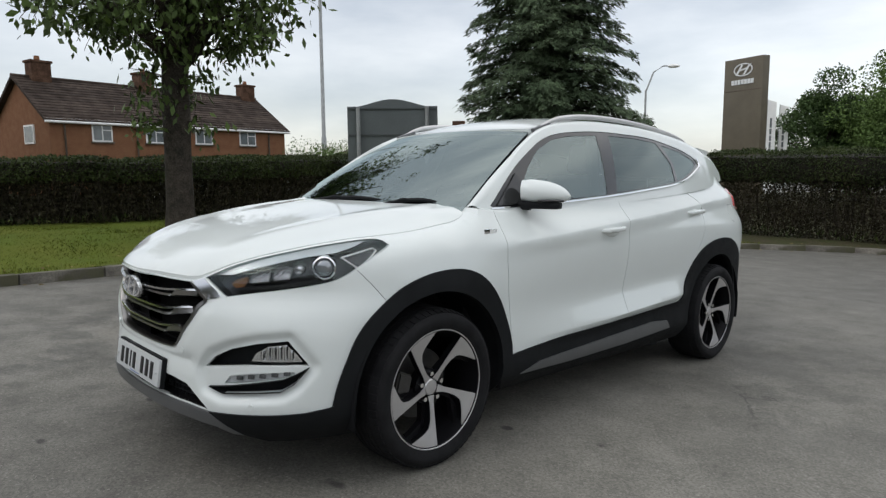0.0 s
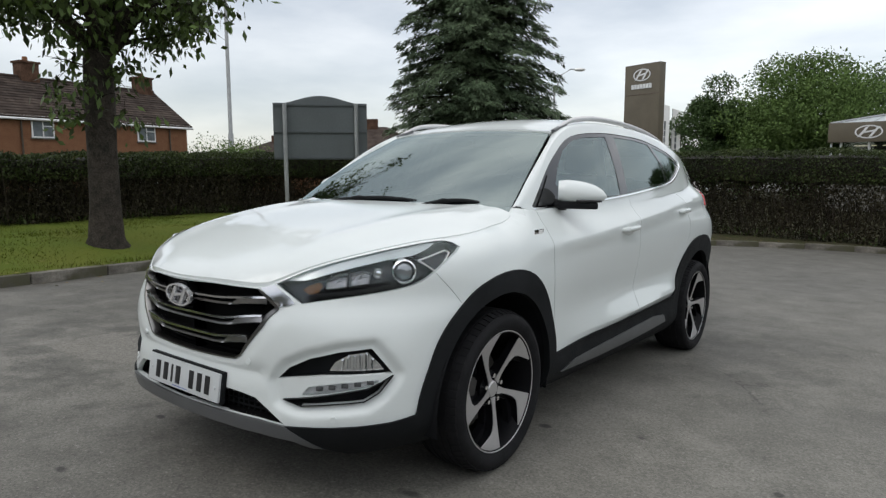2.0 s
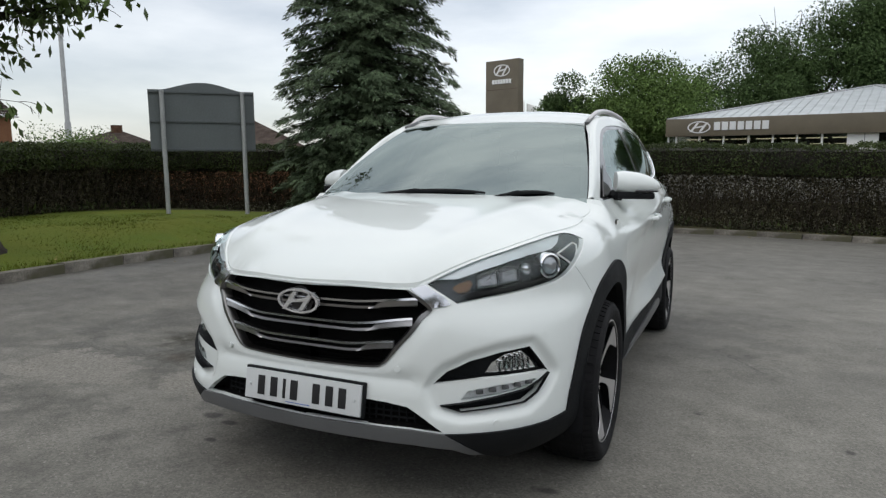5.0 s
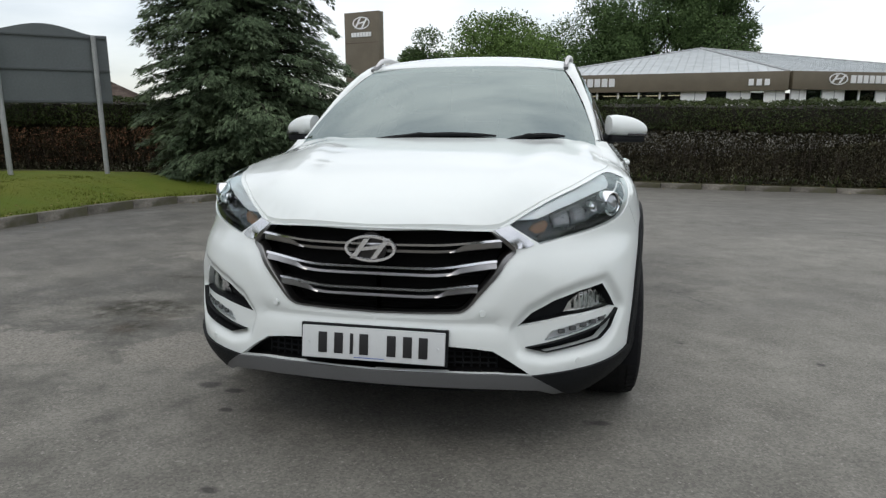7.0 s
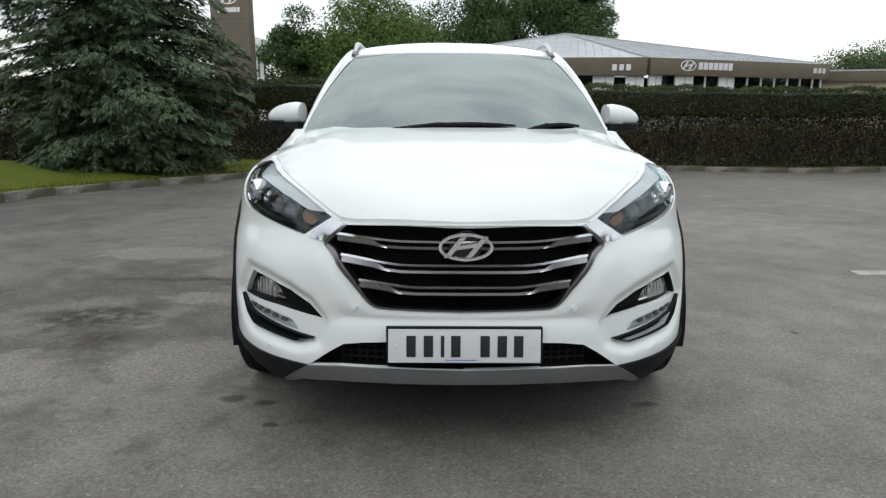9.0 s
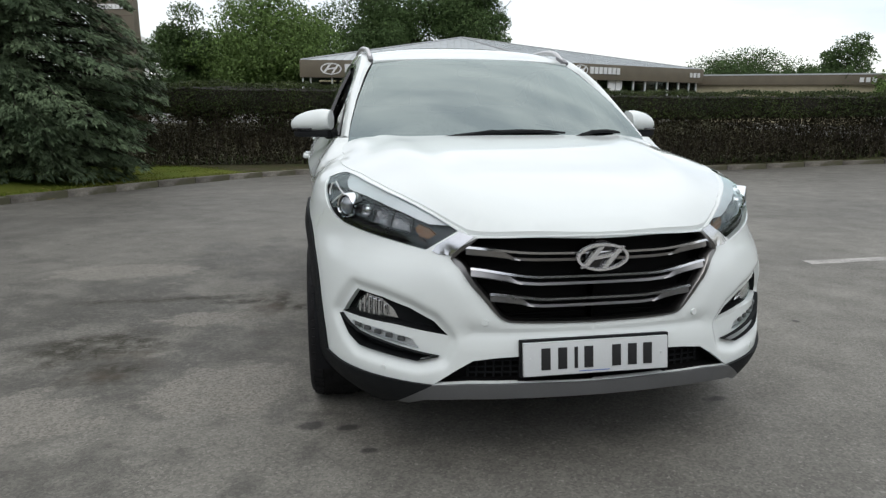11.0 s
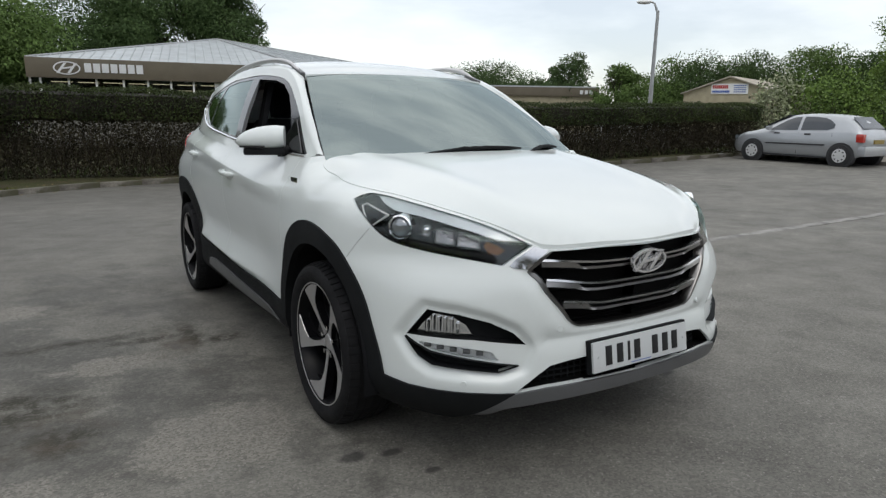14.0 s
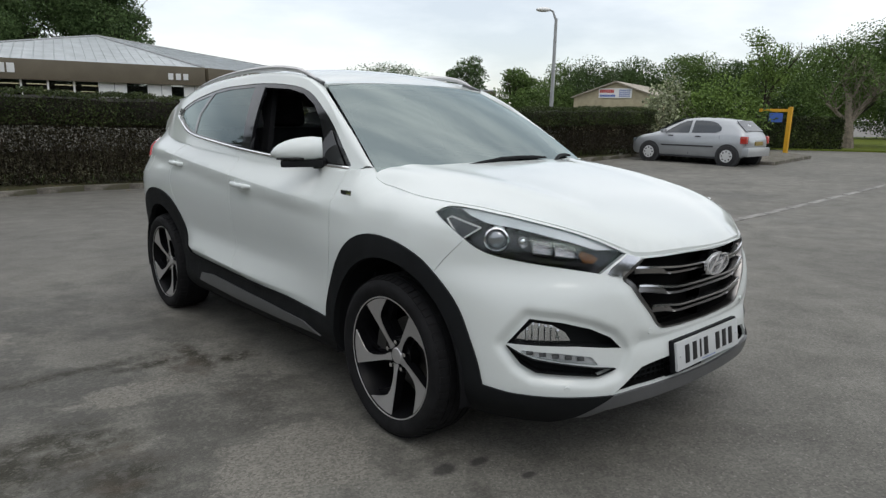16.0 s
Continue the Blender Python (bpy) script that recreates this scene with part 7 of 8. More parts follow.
    # door handles
    for u, z in ((2.665, 0.955), (3.70, 1.036)):
        p = shell(u, z)
        h = part("door_handle", tube([(side * (p[0] - 0.005), p[1] - 0.095, z - 0.004), (side * (p[0] + 0.026), p[1] - 0.07, z), (side * (p[0] + 0.032), p[1], z + 0.003), (side * (p[0] + 0.026), p[1] + 0.07, z + 0.007), (side * (p[0] - 0.005), p[1] + 0.1, z + 0.01)], [0.010, 0.014, 0.014, 0.014, 0.010], 10), M_PAINT, car)
        bm = bmesh.new()
        bmesh.ops.create_uvsphere(bm, u_segments=20, v_segments=10, radius=1, matrix=pose(side * (p[0] - 0.003), p[1], z - 0.006) @ Matrix.Diagonal((0.006, 0.075, 0.030, 1)))
        part("handle_cup", bm, M_PAINT, h)


# ---- cabin: side panels with window openings ----
DLO_FRONT = [(0.452, 1.083), (0.548, 1.167), (0.662, 1.259), (0.791, 1.341), (0.966, 1.430), (1.150, 1.475), (1.445, 1.503), (1.730, 1.508), (2.065, 1.500), (2.447, 1.450), (2.650, 1.396), (2.680, 1.353)]
DLO_LOW = [(2.680, 1.353), (2.577, 1.318), (2.345, 1.247), (2.137, 1.212), (1.774, 1.176), (1.472, 1.146), (1.047, 1.109), (0.646, 1.081), (0.451, 1.070)]
DLO = [tuple(p) for p in catmull(DLO_FRONT, 0.02)] + [tuple(p) for p in catmull(DLO_LOW, 0.02)][1:-1]
GLASS_F = loop([(0.655, 1.093), (0.705, 1.195), (0.785, 1.284), (0.893, 1.367), (1.030, 1.428), (1.177, 1.458), (1.446, 1.480), (1.342, 1.143)], 0.025)
GLASS_R = loop([(1.569, 1.486), (1.865, 1.489), (2.109, 1.476), (2.203, 1.347), (2.178, 1.228), (1.775, 1.188), (1.439, 1.158)], 0.025)
GLASS_Q = loop([(2.171, 1.466), (2.443, 1.432), (2.609, 1.386), (2.623, 1.356), (2.519, 1.315), (2.347, 1.262), (2.218, 1.236), (2.242, 1.347)], 0.025)
EDGE = [(0.373, 1.076), (0.463, 1.134), (0.550, 1.206), (0.659, 1.292), (0.789, 1.380), (0.950, 1.462), (1.136, 1.517), (1.433, 1.543), (1.738, 1.547), (2.122, 1.536), (2.507, 1.499), (2.885, 1.442), (3.170, 1.401)]
EDGE = [tuple(p) for p in catmull(EDGE, 0.03)]
SIDE_OUT = [(0.365, float(belt_z(0.365)) - 0.03)] + EDGE + [(3.22, 1.37), (3.28, 1.32)] + [(y, float(belt_z(y)) - 0.045) for y in np.linspace(3.26, 0.38, 50)]


def on_cabin(y, z, inset=0.0):
    x = cabin_x(y, z) - inset
    return np.stack([x, y, z], axis=-1)


CV, CR = cut(SIDE_OUT, [("front_glass", GLASS_F), ("rear_glass", GLASS_R), ("quarter_glass", GLASS_Q), ("dlo", DLO)], 0.03)

# inner edge of the pillar and roof rail, point by point beside EDGE
SCREEN_EDGE = catmull([(0.722, 0.322, 1.076), (0.712, 0.395, 1.125), (0.692, 0.475, 1.183), (0.666, 0.60, 1.262), (0.632, 0.735, 1.340), (0.593, 0.885, 1.423), (0.555, 1.005, 1.478), (0.56, 1.2, 1.535), (0.575, 1.5, 1.568),
                       (0.575, 2.0, 1.570), (0.55, 2.5, 1.540), (0.515, 2.9, 1.487), (0.48, 3.18, 1.44)], 0.03)


def resample(P, n):
    P = np.asarray(P, float)
    s = np.concatenate([[0], np.cumsum(np.linalg.norm(np.diff(P, axis=0), axis=1))])
    k = np.linspace(0, s[-1], n)
    return np.stack([np.interp(k, s, P[:, i]) for i in range(P.shape[1])], axis=1)


NS = 110
E_OUT = np.array([on_cabin(y, z) for y, z in EDGE])
# pair the two lines by distance along the car
ys = np.linspace(0, 1, NS)
E_A = np.stack([np.interp(ys, np.linspace(0, 1, len(E_OUT)), E_OUT[:, i]) for i in range(3)], axis=1)
E_B = []
for p in E_A:
    w = np.abs(SCREEN_EDGE[:, 1] * 0.75 + SCREEN_EDGE[:, 2] * 0.66 - (p[1] * 0.75 + p[2] * 0.66 - 0.0))
    E_B.append(SCREEN_EDGE[int(np.argmin(w))])
E_B = np.array(E_B)
for _ in range(6):
    E_B[1:-1] = (E_B[:-2] + 2 * E_B[1:-1] + E_B[2:]) / 4
E_B[0] = SCREEN_EDGE[0]

for side in (1, -1):
    panel("side_panel", CV, CR["base"], on_cabin, M_PAINT, car, side, 0.03)
    panel("window_trim", CV, CR["dlo"], on_cabin, M_GLOSSBLACK, car, side, 0.02, -0.004, "matt black window frame")
    panel("side_window", CV, CR["rear_glass"], on_cabin, M_PRIVACY, car, side, 0.0, -0.007, "dark tinted rear door glass")
    panel("side_window", CV, CR["quarter_glass"], on_cabin, M_PRIVACY, car, side, 0.0, -0.007, "dark tinted quarter glass")
    if side == 1:
        panel("side_window", CV, CR["front_glass"], on_cabin, M_SIDEGLASS, car, side, 0.0, -0.007, "clear front door glass")
    # bright strip along the waist and round the quarter window
    low = [on_cabin(y, z, -0.004) for y, z in catmull([(2.67, 1.40), (2.685, 1.355), (2.60, 1.322), *DLO_LOW[2:]], 0.03)]
    part("waist_trim", tube([(side * p[0], p[1], p[2]) for p in low], 0.0075, 6), M_CHROME, car, "chrome waist strip")
    # rounded shoulder between the flank and the cabin
    bm = bmesh.new()
    rows = []
    for y in np.linspace(0.36, 3.27, 80):
        if y <= WB:
            a = shell(U0 + y, waist_z(y) - 0.002)
            b = on_cabin(y, max(float(belt_z(y)) - 0.006, a[2] + 0.004))
        else:
            a = shell(U0 + WB + 0.9 * 1.40 * ((y - WB) / 0.60) ** 1.2, 1.283)
            b = on_cabin(y, max(1.29, float(belt_z(y)) + 0.02))
        row = []
        for k in range(6):
            f = k / 5
            g = smooth01(f)
            row.append(bm.verts.new((side * (a[0] * (1 - f) + (b[0] - 0.002) * f), a[1] * (1 - f) + b[1] * f, a[2] * (1 - g) + b[2] * g + 0.004 * math.sin(f * math.pi))))
        rows.append(row)
    for r, q in zip(rows, rows[1:]):
        for k in range(5):
            bm.faces.new((r[k], q[k], q[k + 1], r[k + 1]))
    bmesh.ops.recalc_face_normals(bm, faces=bm.faces[:])
    part("shoulder", bm, M_PAINT, car)
    # quarter light at the foot of the screen pillar
    part("mirror_sail", prism([Vector((side * on_cabin(y, z, -0.002)[0], y, z)) for y, z in ((0.49, 1.084), (0.655, 1.090), (0.700, 1.17), (0.66, 1.240))], (side * 0.006, 0, 0)), M_GLOSSBLACK, car)
    # pillar and roof rail, rounded between the two lines
    bm = bmesh.new()
    rows = []
    for a, b in zip(E_A, E_B):
        row = []
        for k in range(7):
            f = k / 6
            q = a * (1 - f) + b * f
            w = np.linalg.norm(b - a)
            n = np.array([0.55, -0.25 if a[1] < 1.0 else 0.0, 0.8])
            q = q + n / np.linalg.norm(n) * math.sin(f * math.pi) * w * 0.17
            row.append(bm.verts.new((side * q[0], q[1], q[2])))
        rows.append(row)
    for r, q in zip(rows, rows[1:]):
        for k in range(6):
            bm.faces.new((r[k], q[k], q[k + 1], r[k + 1]))
    bmesh.ops.recalc_face_normals(bm, faces=bm.faces[:])
    part("roof_pillar", bm, M_PAINT, car)
    # raised roof rail
    bm = bmesh.new()
    ry = np.linspace(0.99, 2.95, 30)
    pts, rad = [], []
    for k, y in enumerate(ry):
        f = k / 29
        lift = 0.020 * smooth01(f / 0.10) * smooth01((1 - f) / 0.12)
        b = np.array([np.interp(y, SCREEN_EDGE[:, 1], SCREEN_EDGE[:, i]) for i in range(3)])
        pts.append((side * (b[0] + 0.012), y, b[2] + 0.004 + lift))
        rad.append(0.0150 - 0.006 * (1 - smooth01(f / 0.15)) - 0.006 * (1 - smooth01((1 - f) / 0.15)))
    tube_in(bm, pts, rad, 10)
    part("roof_rail", bm, M_ALLOY, car, "silver raised roof rail")
    for k in (0, 1):
        c = Vector(pts[1]) if k == 0 else Vector(pts[-2])
        part("rail_foot", box((-0.014, -0.08 if k == 0 else -0.06, -0.03), (0.014, 0.07 if k == 0 else 0.08, 0.008), pose(*c, (18 if k == 0 else -14), 0, 0), 0.008), M_SKID, car)

# ---- roof and windscreen ----
rl = [(p[0], p[1]) for p in E_B if p[1] > 1.0]
header = [(x, float(screen_y(x, 1.492 - 0.03 * (x / 0.555) ** 2)) + 0.004) for x in np.linspace(0, 0.555, 14)]
tail = [(x, 3.28 - 0.12 * (x / 0.48) ** 2) for x in np.linspace(0.46, 0, 10)]
hr = header + rl[1:] + tail
clean = [hr[0]]
for p in hr[1:]:
    if math.dist(p, clean[-1]) > 0.01:
        clean.append(p)
outline = clean + [(-x, y) for x, y in clean[::-1] if x > 1e-6]
RV, RR = cut(outline, [], 0.05)
BX = np.array([[p[1], p[0], p[2]] for p in E_B if p[1] > 0.99])


def on_roof(x, y, inset=0.0):
    """A crowned roof that meets the rails on both sides and the screen in front."""
    ex = np.interp(y, BX[:, 0], BX[:, 1])
    ez = np.interp(y, BX[:, 0], BX[:, 2])
    f = np.clip(1 - (np.abs(x) / ex) ** 2.4, 0, 1)
    crown = np.interp(y, [0.88, 0.95, 1.1, 1.4, 1.9, 2.5, 3.0, 3.3], [0.014, 0.018, 0.030, 0.042, 0.045, 0.042, 0.035, 0.03])
    ez = np.where(y < 1.0, 1.478 - (1.0 - y) * 0.02, ez)
    return np.stack([x, y, ez + crown * f - inset], axis=-1)


panel("roof", RV, RR["base"], on_roof, M_PAINT, car, 1, 0.03, label="white roof panel")

zs = np.linspace(1.045, 1.487, 26)
SIDE_FIT = np.polyfit(SCREEN_EDGE[:20, 2], SCREEN_EDGE[:20, 0], 3)      # a smooth side edge for the glass
edge_x = np.polyval(SIDE_FIT, zs) - 0.004
bm = bmesh.new()
fr = bmesh.new()
rows = [[bm.verts.new((f * e, float(screen_y(f * e, z - 0.022 * f * f * (z - 1.05) / 0.44)), z - 0.022 * f * f * (z - 1.05) / 0.44 + 0.004)) for f in np.linspace(-1, 1, 41)] for z, e in zip(zs, edge_x)]
for r, q in zip(rows, rows[1:]):
    for k in range(40):
        bm.faces.new((r[k], r[k + 1], q[k + 1], q[k]))
screen = part("windscreen", bm, M_SCREEN, car, "sloping windscreen with a dark border")
screen.visible_shadow = False
# dark ceramic border inside the glass
bm = bmesh.new()


def border(za, zb, fa, fb, n=41):
    zz = np.linspace(za, zb, 14)
    ee = np.polyval(SIDE_FIT, zz) - 0.004
    ff = np.linspace(fa, fb, n)
    rws = [[bm.verts.new((f * e, float(screen_y(f * e, z - 0.022 * f * f * (z - 1.05) / 0.44)) + 0.006, z - 0.022 * f * f * (z - 1.05) / 0.44)) for f in ff] for z, e in zip(zz, ee)]
    for r, q in zip(rws, rws[1:]):
        for k in range(n - 1):
            bm.faces.new((r[k], r[k + 1], q[k + 1], q[k]))


border(1.045, 1.10, -1, 1)
border(1.475, 1.487, -1, 1)
border(1.10, 1.475, 0.955, 1.0, 4)
border(1.10, 1.475, -1.0, -0.955, 4)
border(1.432, 1.475, -0.085, 0.085, 8)
part("screen_border", bm, M_GLOSSBLACK, screen, "black ceramic border")

# wipers
for x0, x1, zb in ((-0.30, 0.27, 1.085), (0.32, 0.58, 1.08)):
    pts = []
    for f in np.linspace(0, 1, 9):
        x = x0 + (x1 - x0) * f
        z = 1.078 + 0.020 * math.sin(f * 2.6) + 0.008 * f
        pts.append((x, float(screen_y(x, z)) - 0.022, z))
    w = part("wiper", tube(pts, [0.006, 0.009, 0.010, 0.010, 0.010, 0.010, 0.009, 0.008, 0.005], 6), M_CLAD, car, "black wiper blade")
    part("wiper_arm", tube([(pts[0][0], pts[0][1] + 0.006, pts[0][2] - 0.004), (pts[3][0], pts[3][1] - 0.010, pts[3][2] + 0.006), pts[4]], [0.008, 0.008, 0.006], 6), M_CLAD, w)

# ---- door mirrors ----
for side in (1, -1):
    mir = empty("door_mirror", label="white door mirror on a black foot")
    mir.parent = car
    mm = Matrix.Translation((side * 0.893, 0.69, 1.142)) @ Matrix.Rotation(side * radians(27), 4, "Z")
    bm = bmesh.new()
    n, ring = 22, []
    # a lens-shaped cap: blunt at the car, tapering outwards
    for k in range(15):
        f = k / 14
        X = -0.115 + 0.232 * f
        hz = 0.062 * (1 - (max(0, f - 0.30) / 0.70) ** 2.4) ** 0.6 * (0.86 + 0.14 * smooth01(f / 0.2))
        hy = 0.062 * (1 - (max(0, f - 0.35) / 0.65) ** 2.2) ** 0.5 * (0.8 + 0.2 * smooth01(f / 0.15))
        hz, hy = max(hz, 0.004), max(hy, 0.004)
        zc = 0.012 - 0.020 * f
        row = []
        for j in range(n):
            a = j * math.tau / n
            cy, cz = -math.cos(a), math.sin(a)
            yy = cy * hy * (1.0 if cy < 0 else 0.55)
            row.append(bm.verts.new(mm @ Vector((side * X, yy, zc + cz * hz * (1.0 if cz > 0 else 0.85)))))
        ring.append(row)
    for r, q in zip(ring, ring[1:]):
        for j in range(n):
            bm.faces.new((r[j], r[(j + 1) % n], q[(j + 1) % n], q[j]))
    bm.faces.new(ring[0]), bm.faces.new(ring[-1][::-1])
    bmesh.ops.recalc_face_normals(bm, faces=bm.faces[:])
    part("mirror_cap", bm, M_PAINT, mir, "gloss white mirror cap")
    part("mirror_base", box((-0.115, -0.050, -0.070), (0.075, 0.038, -0.036), mm @ Matrix.Diagonal((side, 1, 1, 1)), 0.015), M_CLAD, mir)
    part("indicator", tube([mm @ Vector((side * x, -0.060 + 0.02 * ((x + 0.02) / 0.1) ** 2, -0.030)) for x in np.linspace(-0.03, 0.09, 8)], 0.005, 6), M_DARKREFL, mir)
    part("mirror_foot", tube([(side * 0.715, 0.62, 1.095), (side * 0.765, 0.645, 1.09), (side * 0.82, 0.665, 1.092)], [0.028, 0.026, 0.03], 10), M_CLAD, mir)

# ---- tail: rear glass, spoiler and lamps ----
part("rear_spoiler", prism([Vector((-0.48, 3.1, 1.475)), Vector((0.48, 3.1, 1.475)), Vector((0.46, 3.36, 1.46)), Vector((-0.46, 3.36, 1.46))], (0, 0.02, 0.035)), M_PAINT, car)


def tail_point(f, g, out=0.0):
    """A point of the upper tailgate: f across (-1 to 1), g from the roof (0) down to the waist (1)."""
    x = f * (0.53 + 0.075 * g)
    y = (3.31 - 0.12 * f * f) * (1 - g) + (3.43 - 0.20 * f ** 4) * g + 0.03 * math.sin(g * math.pi) + out
    return Vector((x, y, (1.468 - 0.035 * f * f) * (1 - g) + 1.278 * g + out * 0.5))


def tail_sheet(f0, f1, g0, g1, out):
    bm = bmesh.new()
    rows = [[bm.verts.new(tail_point(f, g, out)) for f in np.linspace(f0, f1, 25)] for g in np.linspace(g0, g1, 9)]
    for r, q in zip(rows, rows[1:]):
        for k in range(24):
            bm.faces.new((r[k], q[k], q[k + 1], r[k + 1]))
    bmesh.ops.recalc_face_normals(bm, faces=bm.faces[:])
    return bm


part("tailgate_frame", tail_sheet(-1, 1, 0, 1, 0.0), M_PAINT, car)
part("rear_screen", tail_sheet(-0.82, 0.82, 0.12, 0.82, 0.008), M_DARKPANE, car, "dark rear screen")
part("tailgate", box((-0.54, 3.30, 0.45), (0.54, 3.50, 1.10), bevel=0.05), M_PAINT, car)
part("rear_deck", box((-0.48, 2.9, 1.0), (0.48, 3.22, 1.10), bevel=0.03), M_TRIM, car)
for side in (1, -1):
    pts = [(U0 + WB + 0.44, 1.07), (U0 + WB + 0.47, 1.17), (U0 + WB + 0.62, 1.20), (U0 + WB + 1.0, 1.19), (U0 + WB + 1.0, 1.06), (U0 + WB + 0.7, 1.03)]
    TV, TR_ = cut(loop(pts, 0.03), [], 0.03)
    panel("tail_lamp", TV, TR_["base"], on_shell, M_REDLENS, car, side, 0.03, 0.012, "red wrap-round tail lamp")

# ---- inside ----
cabin = empty("cabin_interior", label="dark cabin with seats and dashboard")
cabin.parent = car
part("floor_pan", box((-0.80, 0.3, 0.34), (0.80, 3.3, 0.40)), M_TRIM, cabin)
part("dashboard", box((-0.70, 0.36, 0.72), (0.70, 0.82, 1.03), bevel=0.05), M_TRIM, cabin)
part("firewall", box((-0.74, 0.30, 0.40), (0.74, 0.36, 1.0)), M_TRIM, cabin)
part("rear_bulkhead", box((-0.66, 2.75, 0.40), (0.66, 2.85, 1.12)), M_TRIM, cabin)
part("headlining", prism([Vector((-0.5, 1.05, 1.47)), Vector((0.5, 1.05, 1.47)), Vector((0.48, 2.9, 1.44)), Vector((-0.48, 2.9, 1.44))], (0, 0, 0.02)), M_SKID, cabin)
for x in (-0.37, 0.37):
    seat = empty("seat", label="dark fabric seat")
    seat.parent = cabin
    part("cushion", box((x - 0.25, 1.05, 0.55), (x + 0.25, 1.55, 0.72), bevel=0.05), M_SEAT, seat)
    part("backrest", box((-0.25, -0.07, 0), (0.25, 0.07, 0.62), pose(x, 1.58, 0.66, -18, 0, 0), 0.05), M_SEAT, seat)
    part("headrest", box((-0.13, -0.05, 0), (0.13, 0.05, 0.19), pose(x, 1.79, 1.27, -12, 0, 0), 0.045), M_SEAT, seat)
part("rear_bench", box((-0.62, 2.1, 0.55), (0.62, 2.25, 1.20), pose(0, 0.1, 0, -12, 0, 0) @ pose(0, 0, -0.0), 0.05), M_SEAT, cabin)
bm = bmesh.new()
tube_in(bm, [pose(-0.37, 0.92, 0.98, -28, 0, 0) @ Vector((0.185 * math.cos(a), 0, 0.185 * math.sin(a))) for a in np.linspace(0, math.tau, 29)], 0.015, 8)
part("steering_wheel", bm, M_TRIM, cabin)
part("inner_mirror", box((-0.09, 0.90, 1.395), (0.09, 0.915, 1.435), bevel=0.012), M_TRIM, cabin)
for side in (1, -1):
    part("door_card", box((side * 0.745 - 0.02, 0.55, 0.45), (side * 0.745 + 0.02, 2.4, 1.06)), M_TRIM, cabin)
    part("belt_pillar", prism([Vector((side * 0.73, 1.35, 1.05)), Vector((side * 0.73, 1.43, 1.05)), Vector((side * 0.60, 1.55, 1.47)), Vector((side * 0.60, 1.47, 1.47))], (-side * 0.03, 0, 0)), M_TRIM, cabin)
part("underfloor", box((-0.70, -0.55, 0.24), (0.70, 3.2, 0.34), bevel=0.02), M_TRIM, car)


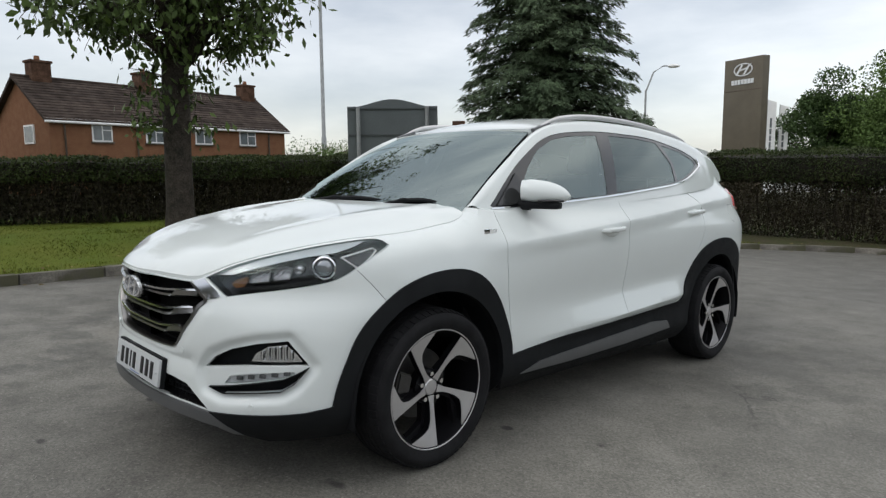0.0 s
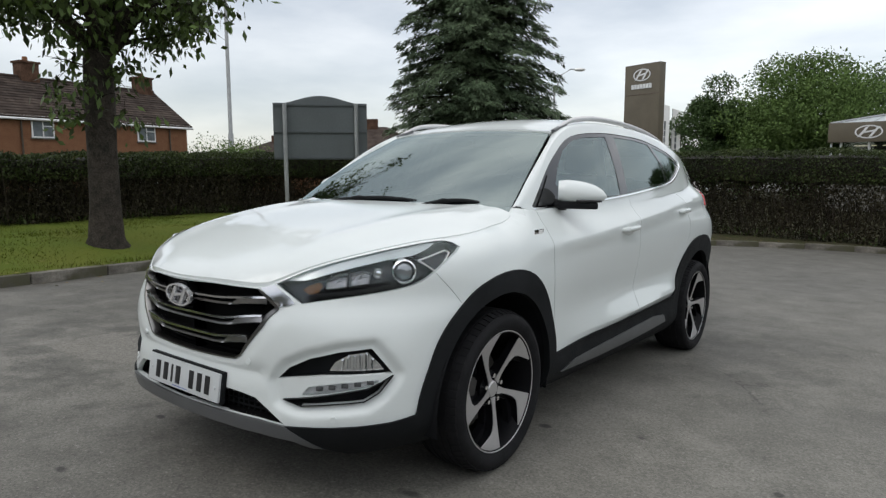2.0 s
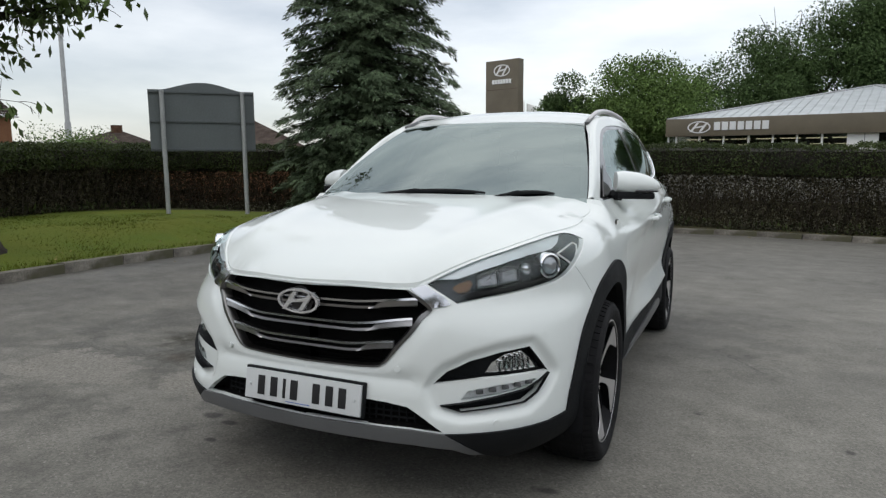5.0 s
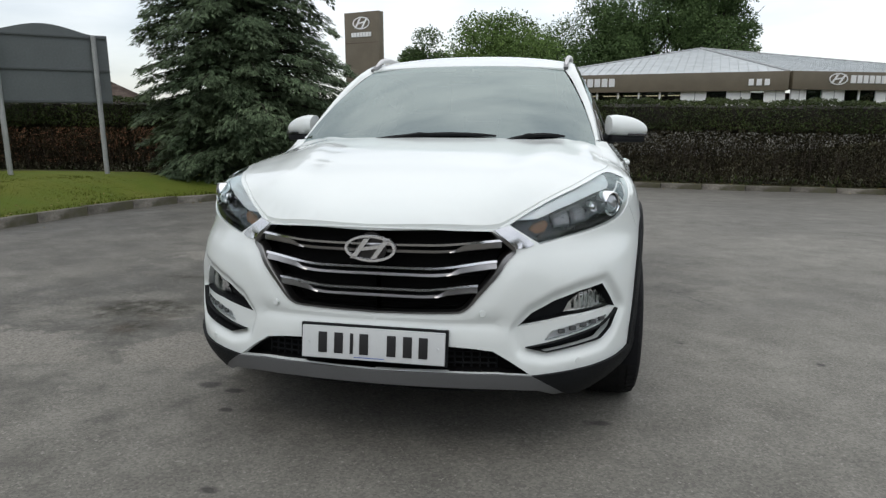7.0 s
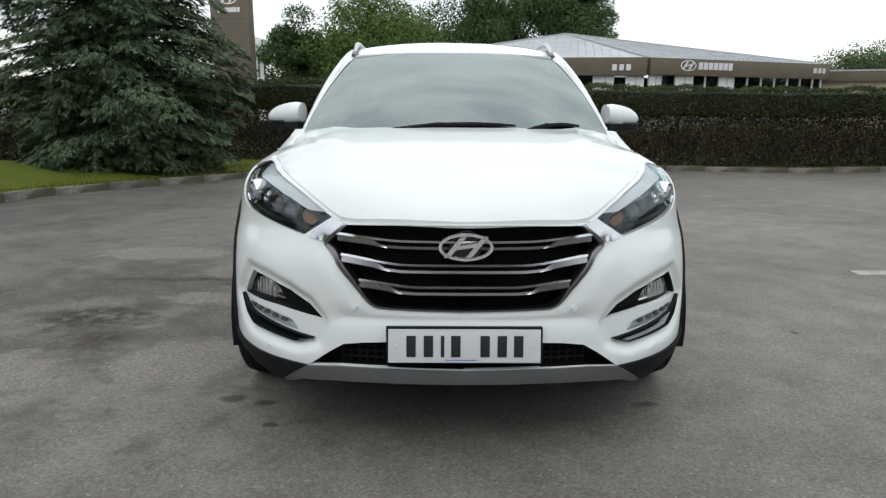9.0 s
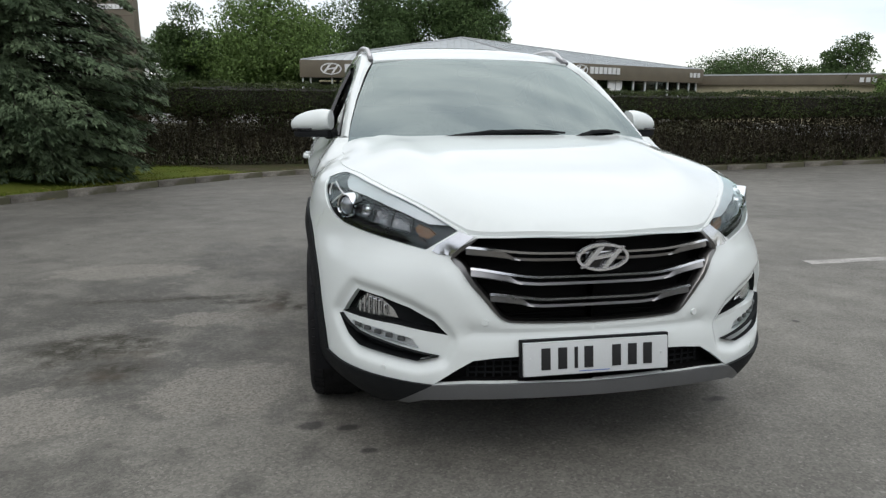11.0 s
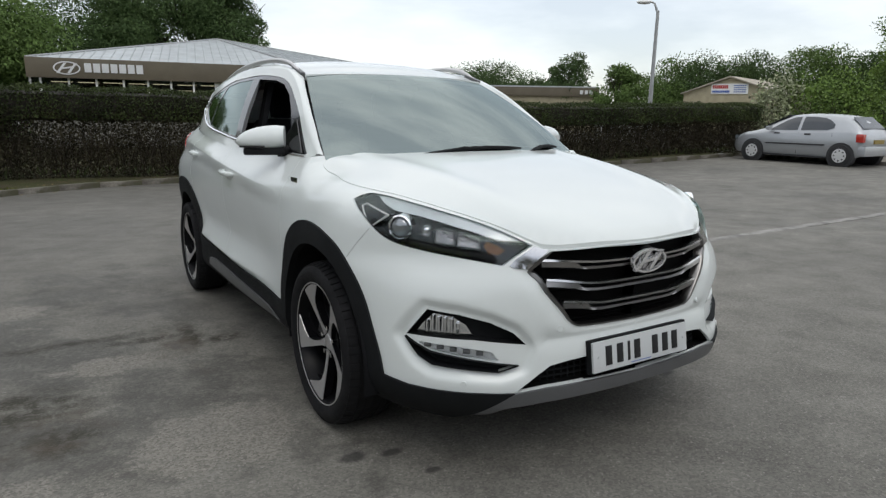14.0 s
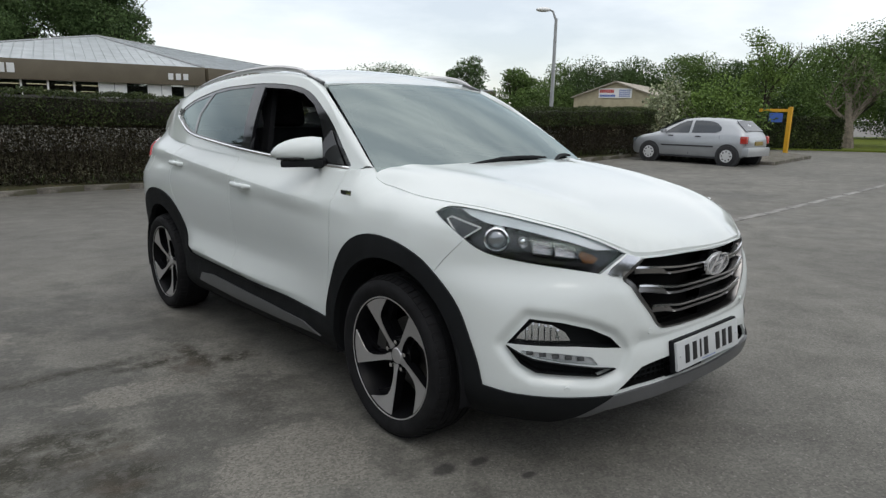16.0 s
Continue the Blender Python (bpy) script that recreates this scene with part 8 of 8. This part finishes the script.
# ---- wheels ----
def wheel():
    """A wheel whose axle points to +x: tyre, black rim with five flared machined spokes, hub, disc."""
    w = empty("wheel", label="five-spoke black and machined alloy wheel")
    bm = bmesh.new()
    prof = [(-0.10, 0.247), (-0.112, 0.268), (-0.119, 0.290), (-0.114, 0.308), (-0.101, 0.3205), (-0.080, 0.328), (-0.05, 0.3315), (0, 0.333), (0.05, 0.3315), (0.080, 0.328), (0.101, 0.3205), (0.114, 0.308), (0.119, 0.290), (0.112, 0.268), (0.10, 0.247)]
    n = 72
    rings = [[bm.verts.new((x, r * math.sin(k * math.tau / n), r * math.cos(k * math.tau / n))) for k in range(n)] for x, r in prof]
    for a, b in zip(rings, rings[1:]):
        for k in range(n):
            bm.faces.new((a[k], a[(k + 1) % n], b[(k + 1) % n], b[k]))
    bmesh.ops.recalc_face_normals(bm, faces=bm.faces[:])
    tyre = part("tyre", bm, M_RUBBER, w, "black road tyre")
    # tread: shoulder blocks and grooves
    bm = bmesh.new()
    for k in range(64):
        a = k * math.tau / 64
        m = Matrix.Rotation(-a, 4, "X")
        for s in (-1, 1):
            box_in(bm, (-0.018, -0.0115, -0.005), (0.018, 0.0115, 0.0035), m @ Matrix.Translation((s * 0.086, 0, 0.3255)) @ Matrix.Rotation(s * radians(17), 4, "Y"))
    for x in (-0.05, -0.017, 0.017, 0.05):
        for k in range(48):
            a = k * math.tau / 48
            box_in(bm, (x - 0.012, -0.0215, 0.327), (x + 0.012, 0.0215, 0.3345), Matrix.Rotation(-a, 4, "X"))
    tread = part("tread", bm, M_RUBBER, tyre, smooth=False)
    tagged(tread, kind="stuff")
    bm = bmesh.new()
    prof = [(0.098, 0.253), (0.104, 0.250), (0.100, 0.243), (0.085, 0.237), (0.02, 0.218), (-0.05, 0.215), (-0.10, 0.235)]
    rings = [[bm.verts.new((x, r * math.sin(k * math.tau / n), r * math.cos(k * math.tau / n))) for k in range(n)] for x, r in prof]
    for a, b in zip(rings, rings[1:]):
        for k in range(n):
            bm.faces.new((a[k], a[(k + 1) % n], b[(k + 1) % n], b[k]))
    bmesh.ops.recalc_face_normals(bm, faces=bm.faces[:])
    rim = part("rim", bm, M_RIMBLACK, w, "gloss black rim barrel")
    bm = bmesh.new()
    prof = [(0.099, 0.2530), (0.1045, 0.2520), (0.1048, 0.2485), (0.1035, 0.2470)]
    rings = [[bm.verts.new((x, r * math.sin(k * math.tau / n), r * math.cos(k * math.tau / n))) for k in range(n)] for x, r in prof]
    for a, b in zip(rings, rings[1:]):
        for k in range(n):
            bm.faces.new((a[k], a[(k + 1) % n], b[(k + 1) % n], b[k]))
    bmesh.ops.recalc_face_normals(bm, faces=bm.faces[:])
    part("rim_edge", bm, M_ALLOY, rim)

    def at(r, deg, x):
        return Vector((x, r * math.sin(radians(deg)), r * math.cos(radians(deg))))

    lead = [(0.040, -24), (0.070, -9), (0.100, -6), (0.130, -4.5), (0.158, -3.6), (0.180, -3), (0.200, -2.6), (0.220, -2.3), (0.2455, -2)]
    rimarc = [(0.2455, 8), (0.2455, 17), (0.2455, 26)]
    trail = [(0.2455, 34), (0.226, 29), (0.206, 22.5), (0.188, 15.5), (0.170, 10), (0.140, 6.8), (0.10, 6.5), (0.070, 9), (0.040, 26)]
    face = lead + rimarc + trail
    for k in range(5):
        c = 180 + 72 * k

        def depth(r, d=0.0):
            return 0.075 - 0.018 * (1 - r / 0.25) ** 2 + 0.025 * (r / 0.25) ** 2 - d

        # the machined face, then the black body under it; both in slices from hub to rim, so that they bend with the dish
        nn, li = len(face), list(range(len(lead)))
        ti = [nn - 1 - i for i in range(len(trail))]
        m_ = min(len(li), len(ti))
        made = []
        for d0, d1, squeeze in ((0.0, 0.003, 1.0), (0.0032, 0.040, 0.86)):
            bm = bmesh.new()
            top = [bm.verts.new(at(r, c + a, depth(r, d0))) for r, a in face]
            bot = [bm.verts.new(at(r * 0.995, c + a * squeeze + (1 - squeeze) * 5, depth(r, d1))) for r, a in face]
            for i in range(m_ - 1):
                bm.faces.new((top[li[i]], top[li[i + 1]], top[ti[i + 1]], top[ti[i]]))
            bm.faces.new([top[i] for i in range(li[m_ - 1], ti[m_ - 1] + 1)])
            for i in range(nn):
                j = (i + 1) % nn
                bm.faces.new((top[i], bot[i], bot[j], top[j]))
            bmesh.ops.recalc_face_normals(bm, faces=bm.faces[:])
            made.append(bm)
        part("spoke_body", made[1], M_RIMBLACK, rim, "black flank of a spoke", angle=25)
        bm = made[0]
        sp = part("spoke", bm, M_ALLOY, rim, "machined flared spoke", angle=25)
        # black inner web beside each spoke
        bm = bmesh.new()
        o = [(0.06, 5), (0.13, 7), (0.20, 18), (0.235, 32), (0.237, 38), (0.205, 30), (0.15, 14), (0.06, 24)]
        prism_in(bm, [at(r, c + a, depth(r, 0.035)) for r, a in o], (-0.03, 0, 0))
        part("web", bm, M_RIMBLACK, rim)
        bm = tube([at(0.058, c + 36, 0.038), at(0.058, c + 36, 0.066)], 0.0095, 10)
        part("wheel_nut", bm, M_CHROME, rim)
    part("hub_cap", tube([(0.03, 0, 0), (0.058, 0, 0), (0.063, 0, 0), (0.064, 0, 0)], [0.036, 0.035, 0.030, 0.012], 24), M_ALLOY, rim)
    part("hub_plate", tube([(0.0, 0, 0), (0.045, 0, 0)], 0.075, 28), M_RIMBLACK, rim)
    d = part("brake_disc", tube([(-0.045, 0, 0), (-0.022, 0, 0)], 0.15, 40), M_DISC, w)
    bm = bmesh.new()
    prism_in(bm, [at(r, a, -0.045) for r, a in ((0.10, 262), (0.10, 306), (0.175, 300), (0.175, 268))], (0.085, 0, 0))
    bmesh.ops.bevel(bm, geom=bm.edges[:], offset=0.008, segments=2, affect="EDGES")
    part("caliper", bm, M_DISC, w)
    return w


first = wheel()
first.parent = car
first.matrix_parent_inverse = Matrix()
first.matrix_basis = pose(0.795, 0, HUB)
for x, y, turn in ((0.795, WB, 0), (-0.795, 0, 180), (-0.795, WB, 180)):
    copy_thing(first, pose(x, y, HUB, 23 if y else 0, 0, turn))
